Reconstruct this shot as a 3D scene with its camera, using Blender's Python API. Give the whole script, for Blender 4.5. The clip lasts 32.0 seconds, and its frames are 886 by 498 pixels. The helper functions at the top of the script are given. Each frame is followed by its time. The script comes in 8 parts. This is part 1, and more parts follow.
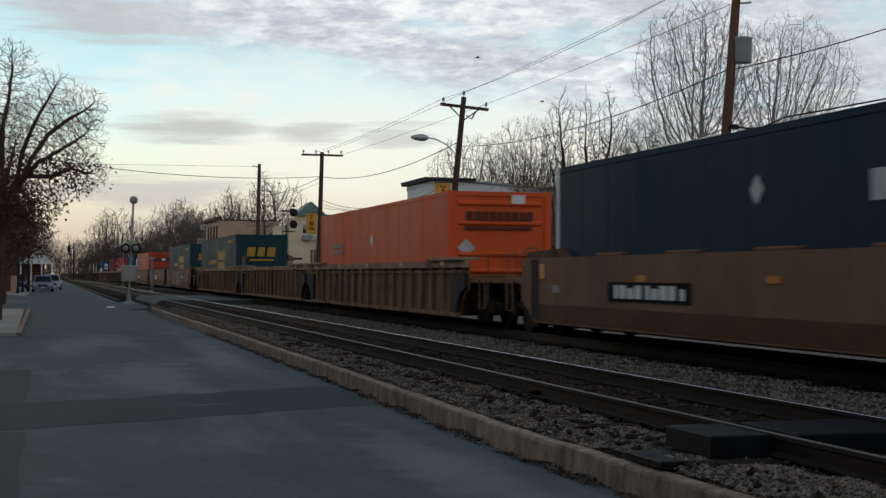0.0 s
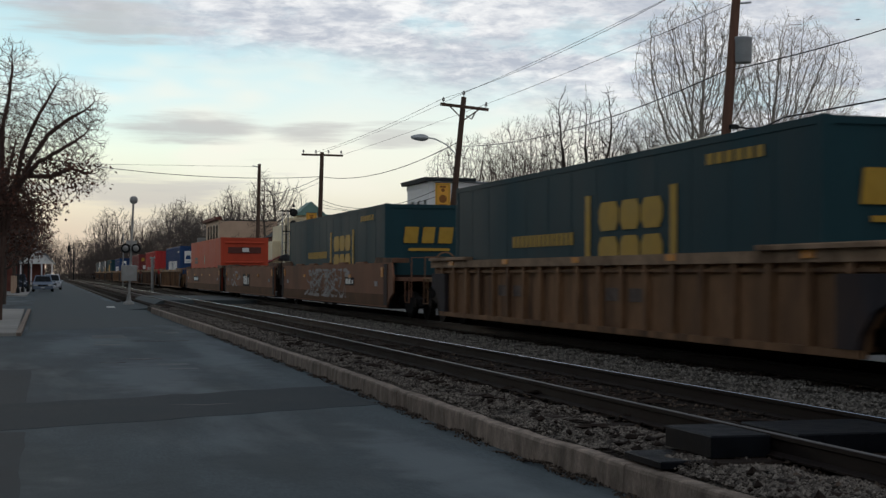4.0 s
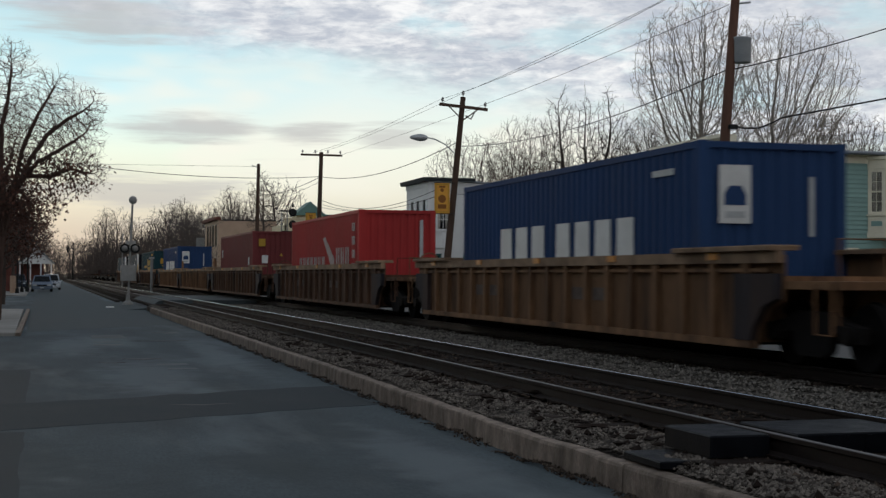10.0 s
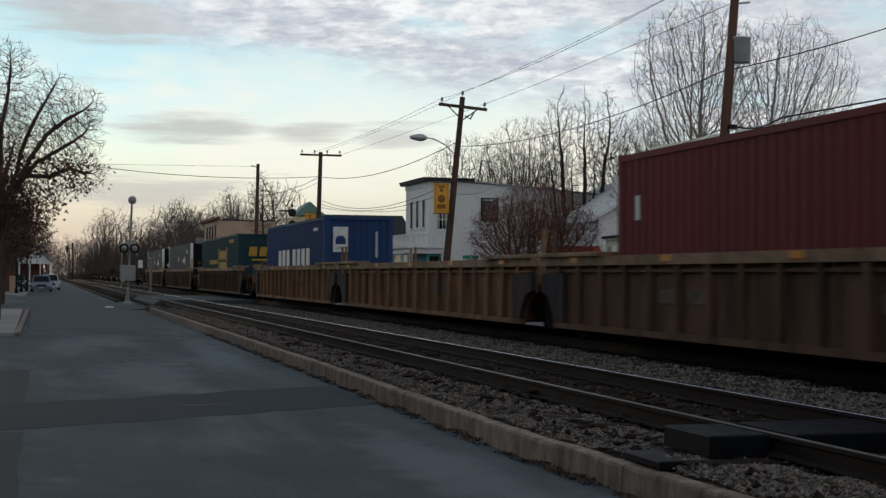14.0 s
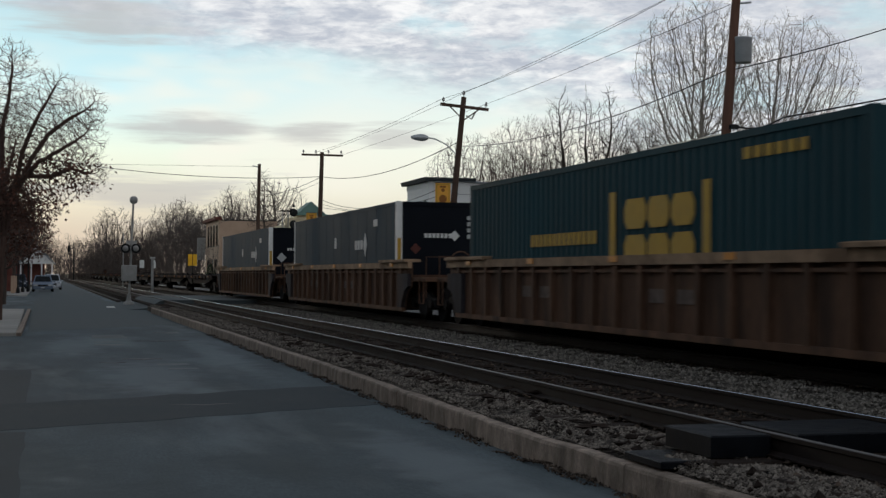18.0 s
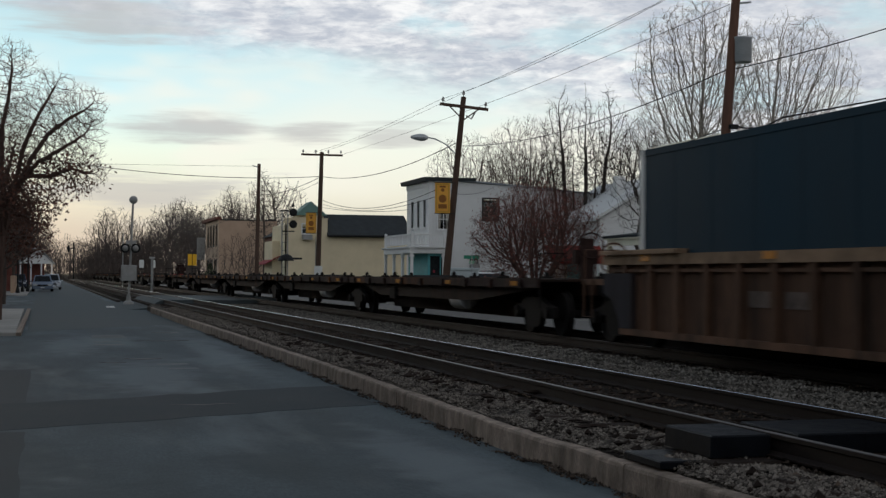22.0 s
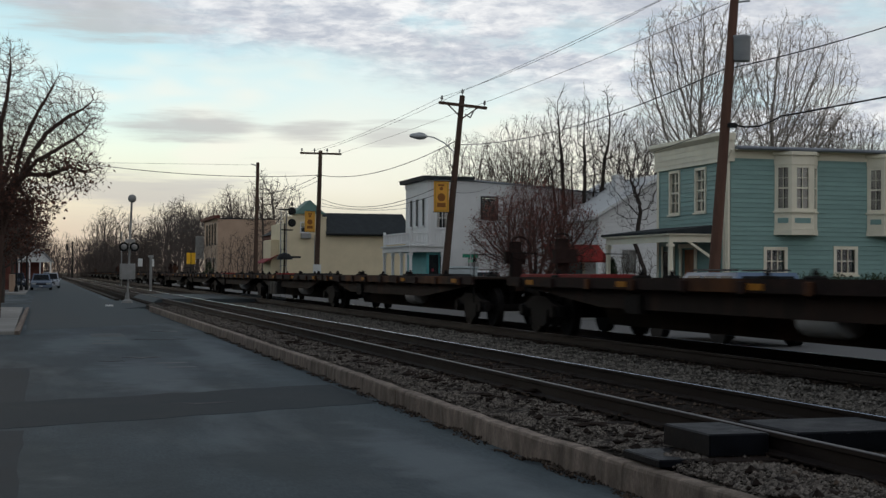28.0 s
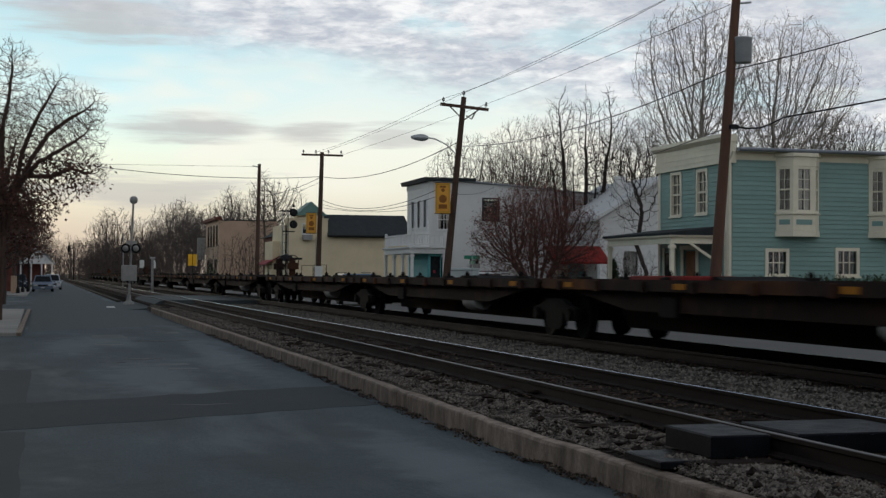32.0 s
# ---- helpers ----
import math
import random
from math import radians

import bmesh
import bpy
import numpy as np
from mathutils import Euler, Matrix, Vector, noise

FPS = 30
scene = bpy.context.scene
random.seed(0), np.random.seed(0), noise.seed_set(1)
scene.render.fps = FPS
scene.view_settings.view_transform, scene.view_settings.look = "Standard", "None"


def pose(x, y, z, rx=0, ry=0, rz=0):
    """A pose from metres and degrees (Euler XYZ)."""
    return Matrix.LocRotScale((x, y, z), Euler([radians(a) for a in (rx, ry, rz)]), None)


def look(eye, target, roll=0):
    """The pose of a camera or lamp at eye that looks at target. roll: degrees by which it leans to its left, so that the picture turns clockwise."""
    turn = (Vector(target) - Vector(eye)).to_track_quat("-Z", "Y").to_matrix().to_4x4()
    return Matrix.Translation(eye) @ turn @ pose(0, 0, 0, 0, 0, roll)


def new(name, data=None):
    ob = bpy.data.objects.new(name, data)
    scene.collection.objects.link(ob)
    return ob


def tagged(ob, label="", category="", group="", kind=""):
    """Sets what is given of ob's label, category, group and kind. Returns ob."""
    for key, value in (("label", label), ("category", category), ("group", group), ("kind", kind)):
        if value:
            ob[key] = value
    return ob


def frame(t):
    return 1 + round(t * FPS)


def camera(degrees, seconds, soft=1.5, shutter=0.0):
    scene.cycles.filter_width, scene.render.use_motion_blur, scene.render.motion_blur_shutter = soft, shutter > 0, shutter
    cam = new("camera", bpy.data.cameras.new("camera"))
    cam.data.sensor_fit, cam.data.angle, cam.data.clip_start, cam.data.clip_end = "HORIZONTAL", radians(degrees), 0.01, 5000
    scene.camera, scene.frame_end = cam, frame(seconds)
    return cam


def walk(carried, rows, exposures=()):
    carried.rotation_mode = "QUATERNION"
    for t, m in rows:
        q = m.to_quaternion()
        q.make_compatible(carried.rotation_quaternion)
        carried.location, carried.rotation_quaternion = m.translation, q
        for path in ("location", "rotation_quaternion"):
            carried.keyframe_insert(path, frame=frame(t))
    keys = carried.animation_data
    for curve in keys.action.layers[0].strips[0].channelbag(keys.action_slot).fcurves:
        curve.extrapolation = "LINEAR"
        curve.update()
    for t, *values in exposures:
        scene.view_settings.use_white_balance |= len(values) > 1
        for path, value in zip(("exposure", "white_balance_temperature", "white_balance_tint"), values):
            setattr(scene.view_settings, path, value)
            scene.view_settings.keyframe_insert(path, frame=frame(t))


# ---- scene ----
cam = camera(34.7, 32.0, soft=1.4, shutter=0.4)
EYE = (0.0, 0.0, 1.187)
YAW, TILT, FOCAL = 15.684, 1.082, 2509.35


def aim(dx=0.0, dy=0.0):
    """The tripod's pose; dx, dy: a small knock of the head, in thousandths of the view."""
    a = radians(YAW) - dx / FOCAL
    e = radians(TILT) + dy / FOCAL
    way = Vector((math.sin(a) * math.cos(e), math.cos(a) * math.cos(e), math.sin(e)))
    return look(EYE, Vector(EYE) + way * 10, 0.318)


walk(cam, [(0, aim()), (0.3, aim(-0.4)), (0.6, aim(-1)), (2.2, aim(-1)), (2.5, aim()), (5, aim()), (9.2, aim()),
           (9.5, aim(-1.3)), (13.3, aim(-1.5)), (13.9, aim(-2.4)), (14.2, aim(-2.2)), (14.5, aim()), (18, aim()),
           (21.2, aim()), (21.5, aim(-1.3)), (22, aim(-0.5, -0.3)), (22.5, aim(-1, -1.4)), (25, aim(-1.2, -1.6)),
           (25.5, aim(-2.8, -1.7)), (27.5, aim(-2.8, -2.9)), (28.1, aim(-2.6, -2.6)), (28.5, aim()), (30, aim()), (32, aim())])
scene.view_settings.exposure = 0.0


# ---------- sky and sun ----------
def make_world():
    w = bpy.data.worlds.new("sky")
    scene.world = w
    w.use_nodes = True
    nt = w.node_tree
    nt.nodes.clear()

    def node(kind, **kw):
        n = nt.nodes.new(kind)
        for k, val in kw.items():
            if k == "operation":
                n.operation = val
            elif k == "blend":
                n.blend_type = val
        return n

    def mathn(op, a, b=None, c=None):
        n = node("ShaderNodeMath", operation=op)
        for i, s in enumerate((a, b, c)):
            if s is None:
                continue
            if isinstance(s, (int, float)):
                n.inputs[i].default_value = s
            else:
                nt.links.new(s, n.inputs[i])
        return n.outputs[0]

    def smooth(value, lo, hi):
        n = nt.nodes.new("ShaderNodeMapRange")
        n.interpolation_type = "SMOOTHSTEP"
        nt.links.new(value, n.inputs[0])
        n.inputs[1].default_value, n.inputs[2].default_value = lo, hi
        return n.outputs[0]

    def mix(fac, a, b):
        n = nt.nodes.new("ShaderNodeMix")
        n.data_type = "RGBA"
        for sock, s in ((n.inputs[0], fac), (n.inputs[6], a), (n.inputs[7], b)):
            if isinstance(s, (int, float)):
                sock.default_value = s
            elif isinstance(s, tuple):
                sock.default_value = (*s, 1)
            else:
                nt.links.new(s, sock)
        return n.outputs[2]

    def noise_at(vec, scale, detail=5.0, rough=0.55, dist=0.0):
        n = nt.nodes.new("ShaderNodeTexNoise")
        nt.links.new(vec, n.inputs["Vector"])
        n.inputs["Scale"].default_value = scale
        n.inputs["Detail"].default_value = detail
        n.inputs["Roughness"].default_value = rough
        n.inputs["Distortion"].default_value = dist
        return n.outputs[0]

    co = nt.nodes.new("ShaderNodeTexCoord")
    sep = nt.nodes.new("ShaderNodeSeparateXYZ")
    nt.links.new(co.outputs["Generated"], sep.inputs[0])
    x, y, z = sep.outputs
    flat = nt.nodes.new("ShaderNodeMapping")
    flat.inputs["Scale"].default_value = (1.0, 1.0, 3.0)
    nt.links.new(co.outputs["Generated"], flat.inputs["Vector"])
    vec = flat.outputs[0]
    # clear sky: peach at the horizon, cream, then pale cyan, blue overhead
    ramp = nt.nodes.new("ShaderNodeValToRGB")
    nt.links.new(z, ramp.inputs[0])
    stops = [(0.0, SKY_LOW), (0.03, SKY_MIST), (0.055, SKY_CREAM), (0.085, SKY_PALE), (0.125, SKY_CYAN), (0.3, SKY_BLUE), (1.0, SKY_TOP)]
    el = ramp.color_ramp.elements
    while len(el) < len(stops):
        el.new(0.5)
    for e, (p, c) in zip(el, stops):
        e.position, e.color = p, (*c, 1)
    sky = nt.nodes.new("ShaderNodeTexSky")
    sky.sky_type, sky.sun_disc = "NISHITA", False
    sky.sun_elevation, sky.sun_rotation = radians(SUN_EL), radians(SUN_AZ)
    dim = nt.nodes.new("ShaderNodeVectorMath")
    dim.operation = "SCALE"
    nt.links.new(sky.outputs[0], dim.inputs[0])
    dim.inputs[3].default_value = 0.12
    col = mix(0.06, ramp.outputs[0], dim.outputs[0])
    # creamy glow towards the set sun
    glow = mathn("MULTIPLY", smooth(noise_at(vec, 6.0, 3), 0.46, 0.66), mathn("MULTIPLY", smooth(z, 0.04, 0.09), smooth(mathn("SUBTRACT", 0.2, z), 0.0, 0.08)))
    col = mix(mathn("MULTIPLY", glow, 0.75), col, SKY_GLOW)
    warm = mathn("MULTIPLY", mathn("MULTIPLY", smooth(x, 0.06, 0.2), smooth(mathn("SUBTRACT", 0.5, x), 0.0, 0.12)), smooth(y, 0.2, 0.5))
    warm = mathn("MULTIPLY", warm, mathn("MULTIPLY", smooth(z, 0.03, 0.08), smooth(mathn("SUBTRACT", 0.185, z), 0.0, 0.07)))
    col = mix(mathn("MULTIPLY", warm, mathn("MULTIPLY_ADD", noise_at(vec, 8.0, 4), 0.7, 0.2)), col, SKY_GLOW)
    # thin grey bars of cloud low down
    bars = nt.nodes.new("ShaderNodeMapping")
    bars.inputs["Scale"].default_value = (1.0, 1.0, 11.0)
    bars.inputs["Location"].default_value = (0.31, 0.1, 0.42)
    nt.links.new(co.outputs["Generated"], bars.inputs["Vector"])
    bar = mathn("MULTIPLY", smooth(noise_at(bars.outputs[0], 5.5, 5, 0.5), 0.56, 0.7), smooth(z, 0.02, 0.05))
    col = mix(mathn("MULTIPLY", bar, 0.45), col, SKY_BAR)
    # a few long grey clouds
    ragged = mathn("SUBTRACT", noise_at(bars.outputs[0], 11.0, 6, 0.6), 0.5)
    for cx, cz, a, b, s in ((0.055, 0.057, 0.09, 0.013, 0.62), (0.097, 0.101, 0.055, 0.011, 0.75), (0.178, 0.1, 0.034, 0.008, 0.7), (0.235, 0.097, 0.03, 0.008, 0.6), (0.045, 0.173, 0.07, 0.016, 0.75)):
        dx = mathn("MULTIPLY", mathn("SUBTRACT", x, cx), 1 / a)
        dz = mathn("MULTIPLY", mathn("SUBTRACT", z, cz), 1 / b)
        d = mathn("ADD", mathn("MULTIPLY", dx, dx), mathn("MULTIPLY", dz, dz))
        m = smooth(mathn("ADD", mathn("SUBTRACT", 1.0, d), mathn("MULTIPLY", ragged, 3.2)), -0.35, 0.9)
        col = mix(mathn("MULTIPLY", mathn("MULTIPLY", m, s), smooth(y, 0.3, 0.6)), col, SKY_BAR)
    # bank of broken cloud that hangs lower towards the east
    edge = mathn("ADD", z, mathn("MULTIPLY", x, 0.2))
    edge = mathn("ADD", edge, mathn("MULTIPLY", mathn("SUBTRACT", noise_at(vec, 4.0, 6, 0.6), 0.5), 0.13))
    bank = smooth(edge, 0.166, 0.204)
    tex = smooth(mathn("ADD", noise_at(vec, 34.0, 6, 0.6, 0.3), mathn("MULTIPLY", mathn("SUBTRACT", noise_at(vec, 9.0, 4), 0.5), 0.5)), 0.38, 0.68)
    ripple = nt.nodes.new("ShaderNodeMapping")
    ripple.inputs["Rotation"].default_value = (0.0, 0.0, 0.5)
    ripple.inputs["Scale"].default_value = (1.0, 2.2, 4.5)
    nt.links.new(co.outputs["Generated"], ripple.inputs["Vector"])
    fine = smooth(noise_at(ripple.outputs[0], 60.0, 5, 0.6, 0.6), 0.36, 0.66)
    tex = mathn("MULTIPLY_ADD", tex, 0.68, mathn("MULTIPLY", fine, 0.32))
    cloud = mix(tex, SKY_CLOUD_D, SKY_CLOUD_L)
    cloud = mix(mathn("MULTIPLY", smooth(noise_at(vec, 3.2, 4), 0.42, 0.62), 0.55), cloud, SKY_CLOUD_M)
    cloud = mix(smooth(z, 0.2, 0.5), cloud, SKY_CLOUD_T)
    thin = smooth(noise_at(vec, 11.0, 6, 0.6), 0.36, 0.54)
    col = mix(mathn("MULTIPLY", bank, mathn("MULTIPLY_ADD", thin, 0.6, 0.38)), col, cloud)
    # dusk: the sky darkens away from where the sun went down
    away = smooth(mathn("MULTIPLY_ADD", x, -0.45, y), -0.9, 0.75)
    col = mix(mathn("MULTIPLY_ADD", away, -0.72, 0.72), col, SKY_DUSK)
    bg = nt.nodes.new("ShaderNodeBackground")
    nt.links.new(col, bg.inputs[0])
    bg.inputs[1].default_value = SKY_GAIN
    out = nt.nodes.new("ShaderNodeOutputWorld")
    nt.links.new(bg.outputs[0], out.inputs[0])


SKY_LOW, SKY_MIST, SKY_CREAM, SKY_PALE = (0.52, 0.49, 0.44), (0.62, 0.60, 0.53), (0.82, 0.82, 0.68), (0.85, 0.98, 0.86)
SKY_CYAN, SKY_BLUE, SKY_TOP = (0.58, 0.92, 1.02), (0.34, 0.46, 0.57), (0.16, 0.215, 0.27)
SKY_CLOUD_T = (0.19, 0.23, 0.29)
SKY_GLOW, SKY_BAR = (0.98, 0.94, 0.83), (0.52, 0.505, 0.505)
SKY_CLOUD_D, SKY_CLOUD_L, SKY_CLOUD_M = (0.49, 0.53, 0.61), (0.98, 0.98, 0.98), (0.58, 0.61, 0.68)
SKY_DUSK = (0.62, 0.63, 0.65)
SKY_GAIN = 1.0
SUN_EL, SUN_AZ = 4.0, -14.0
make_world()
sun_data = bpy.data.lights.new("sun", "SUN")
sun_data.energy, sun_data.angle, sun_data.color = 0.3, radians(12), (1.0, 0.86, 0.7)
sun = new("sun", sun_data)
sun.matrix_world = look((0, 0, 50), Vector((0, 0, 50)) - Vector((math.sin(radians(SUN_AZ)), math.cos(radians(SUN_AZ)), math.tan(radians(SUN_EL + 4)))) * 10)


# ---------- materials ----------
def mat(name, color, rough=0.7, metal=0.0, vary=0.25, scale=3.0, fine=40.0, bump=0.2, dirt=None, dirt_amount=0.5, dirt_scale=0.8, rand=0.0, streak=1.0, spec=0.14, along=1.0):
    """Paint, stone, wood or metal: colour with coarse and fine variation, patches of dirt, fine relief."""
    m = bpy.data.materials.new(name)
    m.use_nodes = True
    nt = m.node_tree
    bsdf = nt.nodes["Principled BSDF"]
    co = nt.nodes.new("ShaderNodeTexCoord")
    mp = nt.nodes.new("ShaderNodeMapping")
    mp.inputs["Scale"].default_value = (1, 1 / along, 1 / streak)
    nt.links.new(co.outputs["Object"], mp.inputs["Vector"])
    if rand:
        own = nt.nodes.new("ShaderNodeObjectInfo")
        shift = nt.nodes.new("ShaderNodeMath")
        shift.operation = "MULTIPLY"
        nt.links.new(own.outputs["Random"], shift.inputs[0])
        shift.inputs[1].default_value = 40.0
        nt.links.new(shift.outputs[0], mp.inputs["Location"])

    def tex(s, detail=4):
        n = nt.nodes.new("ShaderNodeTexNoise")
        n.inputs["Scale"].default_value = s
        n.inputs["Detail"].default_value = detail
        n.inputs["Roughness"].default_value = 0.6
        nt.links.new(mp.outputs[0], n.inputs["Vector"])
        return n.outputs[0]

    def mix(fac, a, b, mode="MIX"):
        n = nt.nodes.new("ShaderNodeMix")
        n.data_type, n.blend_type = "RGBA", mode
        for sock, s in ((n.inputs[0], fac), (n.inputs[6], a), (n.inputs[7], b)):
            if isinstance(s, (int, float)):
                sock.default_value = s
            elif isinstance(s, tuple):
                sock.default_value = (*s, 1)
            else:
                nt.links.new(s, sock)
        return n.outputs[2]

    def ramp(v, lo, hi, a=0.0, b=1.0):
        n = nt.nodes.new("ShaderNodeMapRange")
        nt.links.new(v, n.inputs[0])
        for i, q in enumerate((lo, hi, a, b)):
            n.inputs[i + 1].default_value = q
        return n.outputs[0]

    coarse, grain = tex(scale), tex(fine)
    dark = tuple(c * (1 - vary) for c in color)
    light = tuple(min(1, c * (1 + vary)) for c in color)
    col = mix(ramp(coarse, 0.3, 0.7), dark, light)
    col = mix(ramp(grain, 0.3, 0.7, 0, 0.5 * min(1, vary * 2)), col, tuple(c * (1 - vary) for c in dark))
    if dirt:
        col = mix(ramp(tex(dirt_scale, 6), 0.5, 0.68, 0, dirt_amount), col, dirt)
    if rand:
        info = nt.nodes.new("ShaderNodeObjectInfo")
        g = ramp(info.outputs["Random"], 0, 1, 1 - rand, 1 + rand)
        cmb = nt.nodes.new("ShaderNodeCombineColor")
        for s in cmb.inputs[:3]:
            nt.links.new(g, s)
        col = mix(1.0, col, cmb.outputs[0], "MULTIPLY")
    nt.links.new(col, bsdf.inputs["Base Color"])
    nt.links.new(ramp(coarse, 0.2, 0.8, max(0.05, rough - 0.12), min(1, rough + 0.12)), bsdf.inputs["Roughness"])
    bsdf.inputs["Metallic"].default_value = metal
    bsdf.inputs["Specular IOR Level"].default_value = spec
    if bump:
        b = nt.nodes.new("ShaderNodeBump")
        b.inputs["Strength"].default_value = bump
        b.inputs["Distance"].default_value = 0.01
        nt.links.new(grain, b.inputs["Height"])
        nt.links.new(b.outputs[0], bsdf.inputs["Normal"])
    return m


def island_mat(name, a, b, rough=0.9):
    """Loose pieces in one mesh, each with a shade of its own."""
    m = bpy.data.materials.new(name)
    m.use_nodes = True
    nt = m.node_tree
    bsdf = nt.nodes["Principled BSDF"]
    g = nt.nodes.new("ShaderNodeNewGeometry")
    r = nt.nodes.new("ShaderNodeValToRGB")
    r.color_ramp.elements[0].color, r.color_ramp.elements[1].color = (*a, 1), (*b, 1)
    nt.links.new(g.outputs["Random Per Island"], r.inputs[0])
    nt.links.new(r.outputs[0], bsdf.inputs["Base Color"])
    bsdf.inputs["Roughness"].default_value = rough
    bsdf.inputs["Specular IOR Level"].default_value = 0.08
    return m


def gravel_mat(name, a, b, size=0.045):
    """Crushed stone too small to build: cells of uneven shade with dark gaps."""
    m = bpy.data.materials.new(name)
    m.use_nodes = True
    nt = m.node_tree
    bsdf = nt.nodes["Principled BSDF"]
    co = nt.nodes.new("ShaderNodeTexCoord")
    v = nt.nodes.new("ShaderNodeTexVoronoi")
    v.inputs["Scale"].default_value = 1 / size
    nt.links.new(co.outputs["Object"], v.inputs["Vector"])
    big = nt.nodes.new("ShaderNodeTexNoise")
    big.inputs["Scale"].default_value = 1.1
    big.inputs["Detail"].default_value = 5
    nt.links.new(co.outputs["Object"], big.inputs["Vector"])
    sep = nt.nodes.new("ShaderNodeSeparateColor")
    nt.links.new(v.outputs["Color"], sep.inputs[0])
    ramp = nt.nodes.new("ShaderNodeValToRGB")
    ramp.color_ramp.elements[0].color, ramp.color_ramp.elements[1].color = (*a, 1), (*b, 1)
    nt.links.new(sep.outputs[0], ramp.inputs[0])

    def times(col, fac):
        n = nt.nodes.new("ShaderNodeMix")
        n.data_type, n.blend_type = "RGBA", "MULTIPLY"
        n.inputs[0].default_value = 1.0
        nt.links.new(col, n.inputs[6])
        nt.links.new(fac, n.inputs[7])
        return n.outputs[2]

    def rng(v_in, lo, hi, p, q):
        n = nt.nodes.new("ShaderNodeMapRange")
        nt.links.new(v_in, n.inputs[0])
        for i, k in enumerate((lo, hi, p, q)):
            n.inputs[i + 1].default_value = k
        return n.outputs[0]

    col = times(ramp.outputs[0], rng(v.outputs["Distance"], 0.25, 0.65, 1.0, 0.3))
    col = times(col, rng(big.outputs[0], 0.3, 0.7, 0.65, 1.2))
    nt.links.new(col, bsdf.inputs["Base Color"])
    bsdf.inputs["Roughness"].default_value = 0.95
    bsdf.inputs["Specular IOR Level"].default_value = 0.06
    bump = nt.nodes.new("ShaderNodeBump")
    bump.inputs["Distance"].default_value = 0.02
    bump.invert = True
    nt.links.new(v.outputs["Distance"], bump.inputs["Height"])
    nt.links.new(bump.outputs[0], bsdf.inputs["Normal"])
    return m


def glow_mat(name, color, strength):
    m = bpy.data.materials.new(name)
    m.use_nodes = True
    b = m.node_tree.nodes["Principled BSDF"]
    b.inputs["Base Color"].default_value = (*color, 1)
    b.inputs["Emission Color"].default_value = (*color, 1)
    b.inputs["Emission Strength"].default_value = strength
    return m


def glass_mat(name, tint=(0.8, 0.85, 0.85)):
    m = bpy.data.materials.new(name)
    m.use_nodes = True
    b = m.node_tree.nodes["Principled BSDF"]
    b.inputs["Base Color"].default_value = (*tint, 1)
    b.inputs["Roughness"].default_value = 0.03
    b.inputs["Transmission Weight"].default_value = 1.0
    b.inputs["IOR"].default_value = 1.45
    return m


ASPHALT = mat("asphalt", (0.068, 0.088, 0.099), 0.85, vary=0.4, scale=0.9, fine=38, bump=0.8, dirt=(0.135, 0.16, 0.172), dirt_scale=0.6, dirt_amount=0.75, along=4.0)
PATCH = mat("fresh_asphalt", (0.030, 0.039, 0.045), 0.8, vary=0.2, scale=0.9, fine=80, bump=0.4)
TAR = mat("tar_seal", (0.012, 0.012, 0.014), 0.5, vary=0.3)
FAR_ROAD = mat("worn_street_asphalt", (0.115, 0.113, 0.11), 0.85, vary=0.15, scale=0.4, fine=60, bump=0.3)
CONCRETE = mat("kerb_concrete", (0.29, 0.235, 0.195), 0.9, vary=0.5, scale=6.0, fine=70, bump=0.9, dirt=(0.085, 0.07, 0.055), dirt_scale=2.6, dirt_amount=0.7, streak=2.5, rand=0.12)
WALK = mat("pavement_concrete", (0.27, 0.265, 0.25), 0.9, vary=0.2, scale=0.8, fine=40, bump=0.4, rand=0.1)
SOIL = mat("ballast_bed", (0.04, 0.034, 0.03), 0.95, vary=0.5, scale=2.0, fine=25, bump=1.0, dirt=(0.03, 0.027, 0.024), dirt_scale=0.5)
GRASS = mat("winter_turf", (0.07, 0.068, 0.04), 0.95, vary=0.4, scale=0.5, fine=20, bump=0.8, dirt=(0.09, 0.07, 0.045), dirt_scale=0.12)
GRAVEL = gravel_mat("grey_gravel", (0.045, 0.041, 0.036), (0.22, 0.2, 0.178))
GRAVEL_B = gravel_mat("brown_gravel", (0.04, 0.034, 0.03), (0.20, 0.175, 0.15))
GRAVEL_D = gravel_mat("oily_gravel", (0.012, 0.010, 0.009), (0.06, 0.047, 0.038))
STONE_P = island_mat("pale_ballast_stone", (0.05, 0.046, 0.04), (0.24, 0.22, 0.195))
STONE = island_mat("ballast_stone", (0.035, 0.03, 0.027), (0.22, 0.195, 0.17))
STONE_D = island_mat("oily_stone", (0.016, 0.013, 0.011), (0.10, 0.076, 0.06))
SLEEPER = mat("creosoted_oak", (0.03, 0.021, 0.017), 0.9, vary=0.5, scale=3, fine=30, bump=0.8, rand=0.35)
RUST = mat("rusty_rail", (0.021, 0.015, 0.013), 0.75, metal=0.3, vary=0.35, scale=2, fine=40)
BOX_PALE = mat("pale_blue_grey_paint", (0.42, 0.47, 0.49), 0.7, vary=0.1, scale=2)
SHINE = mat("worn_rail_head", (0.66, 0.68, 0.72), 0.14, metal=1.0, vary=0.08, scale=6, bump=0.02)
DULL = mat("dull_rail_head", (0.17, 0.155, 0.145), 0.5, metal=1.0, vary=0.15, scale=4, bump=0.05)
RUBBER = mat("black_rubber", (0.006, 0.0072, 0.010), 0.45, spec=0.07, vary=0.4, scale=4, fine=60, bump=0.3)
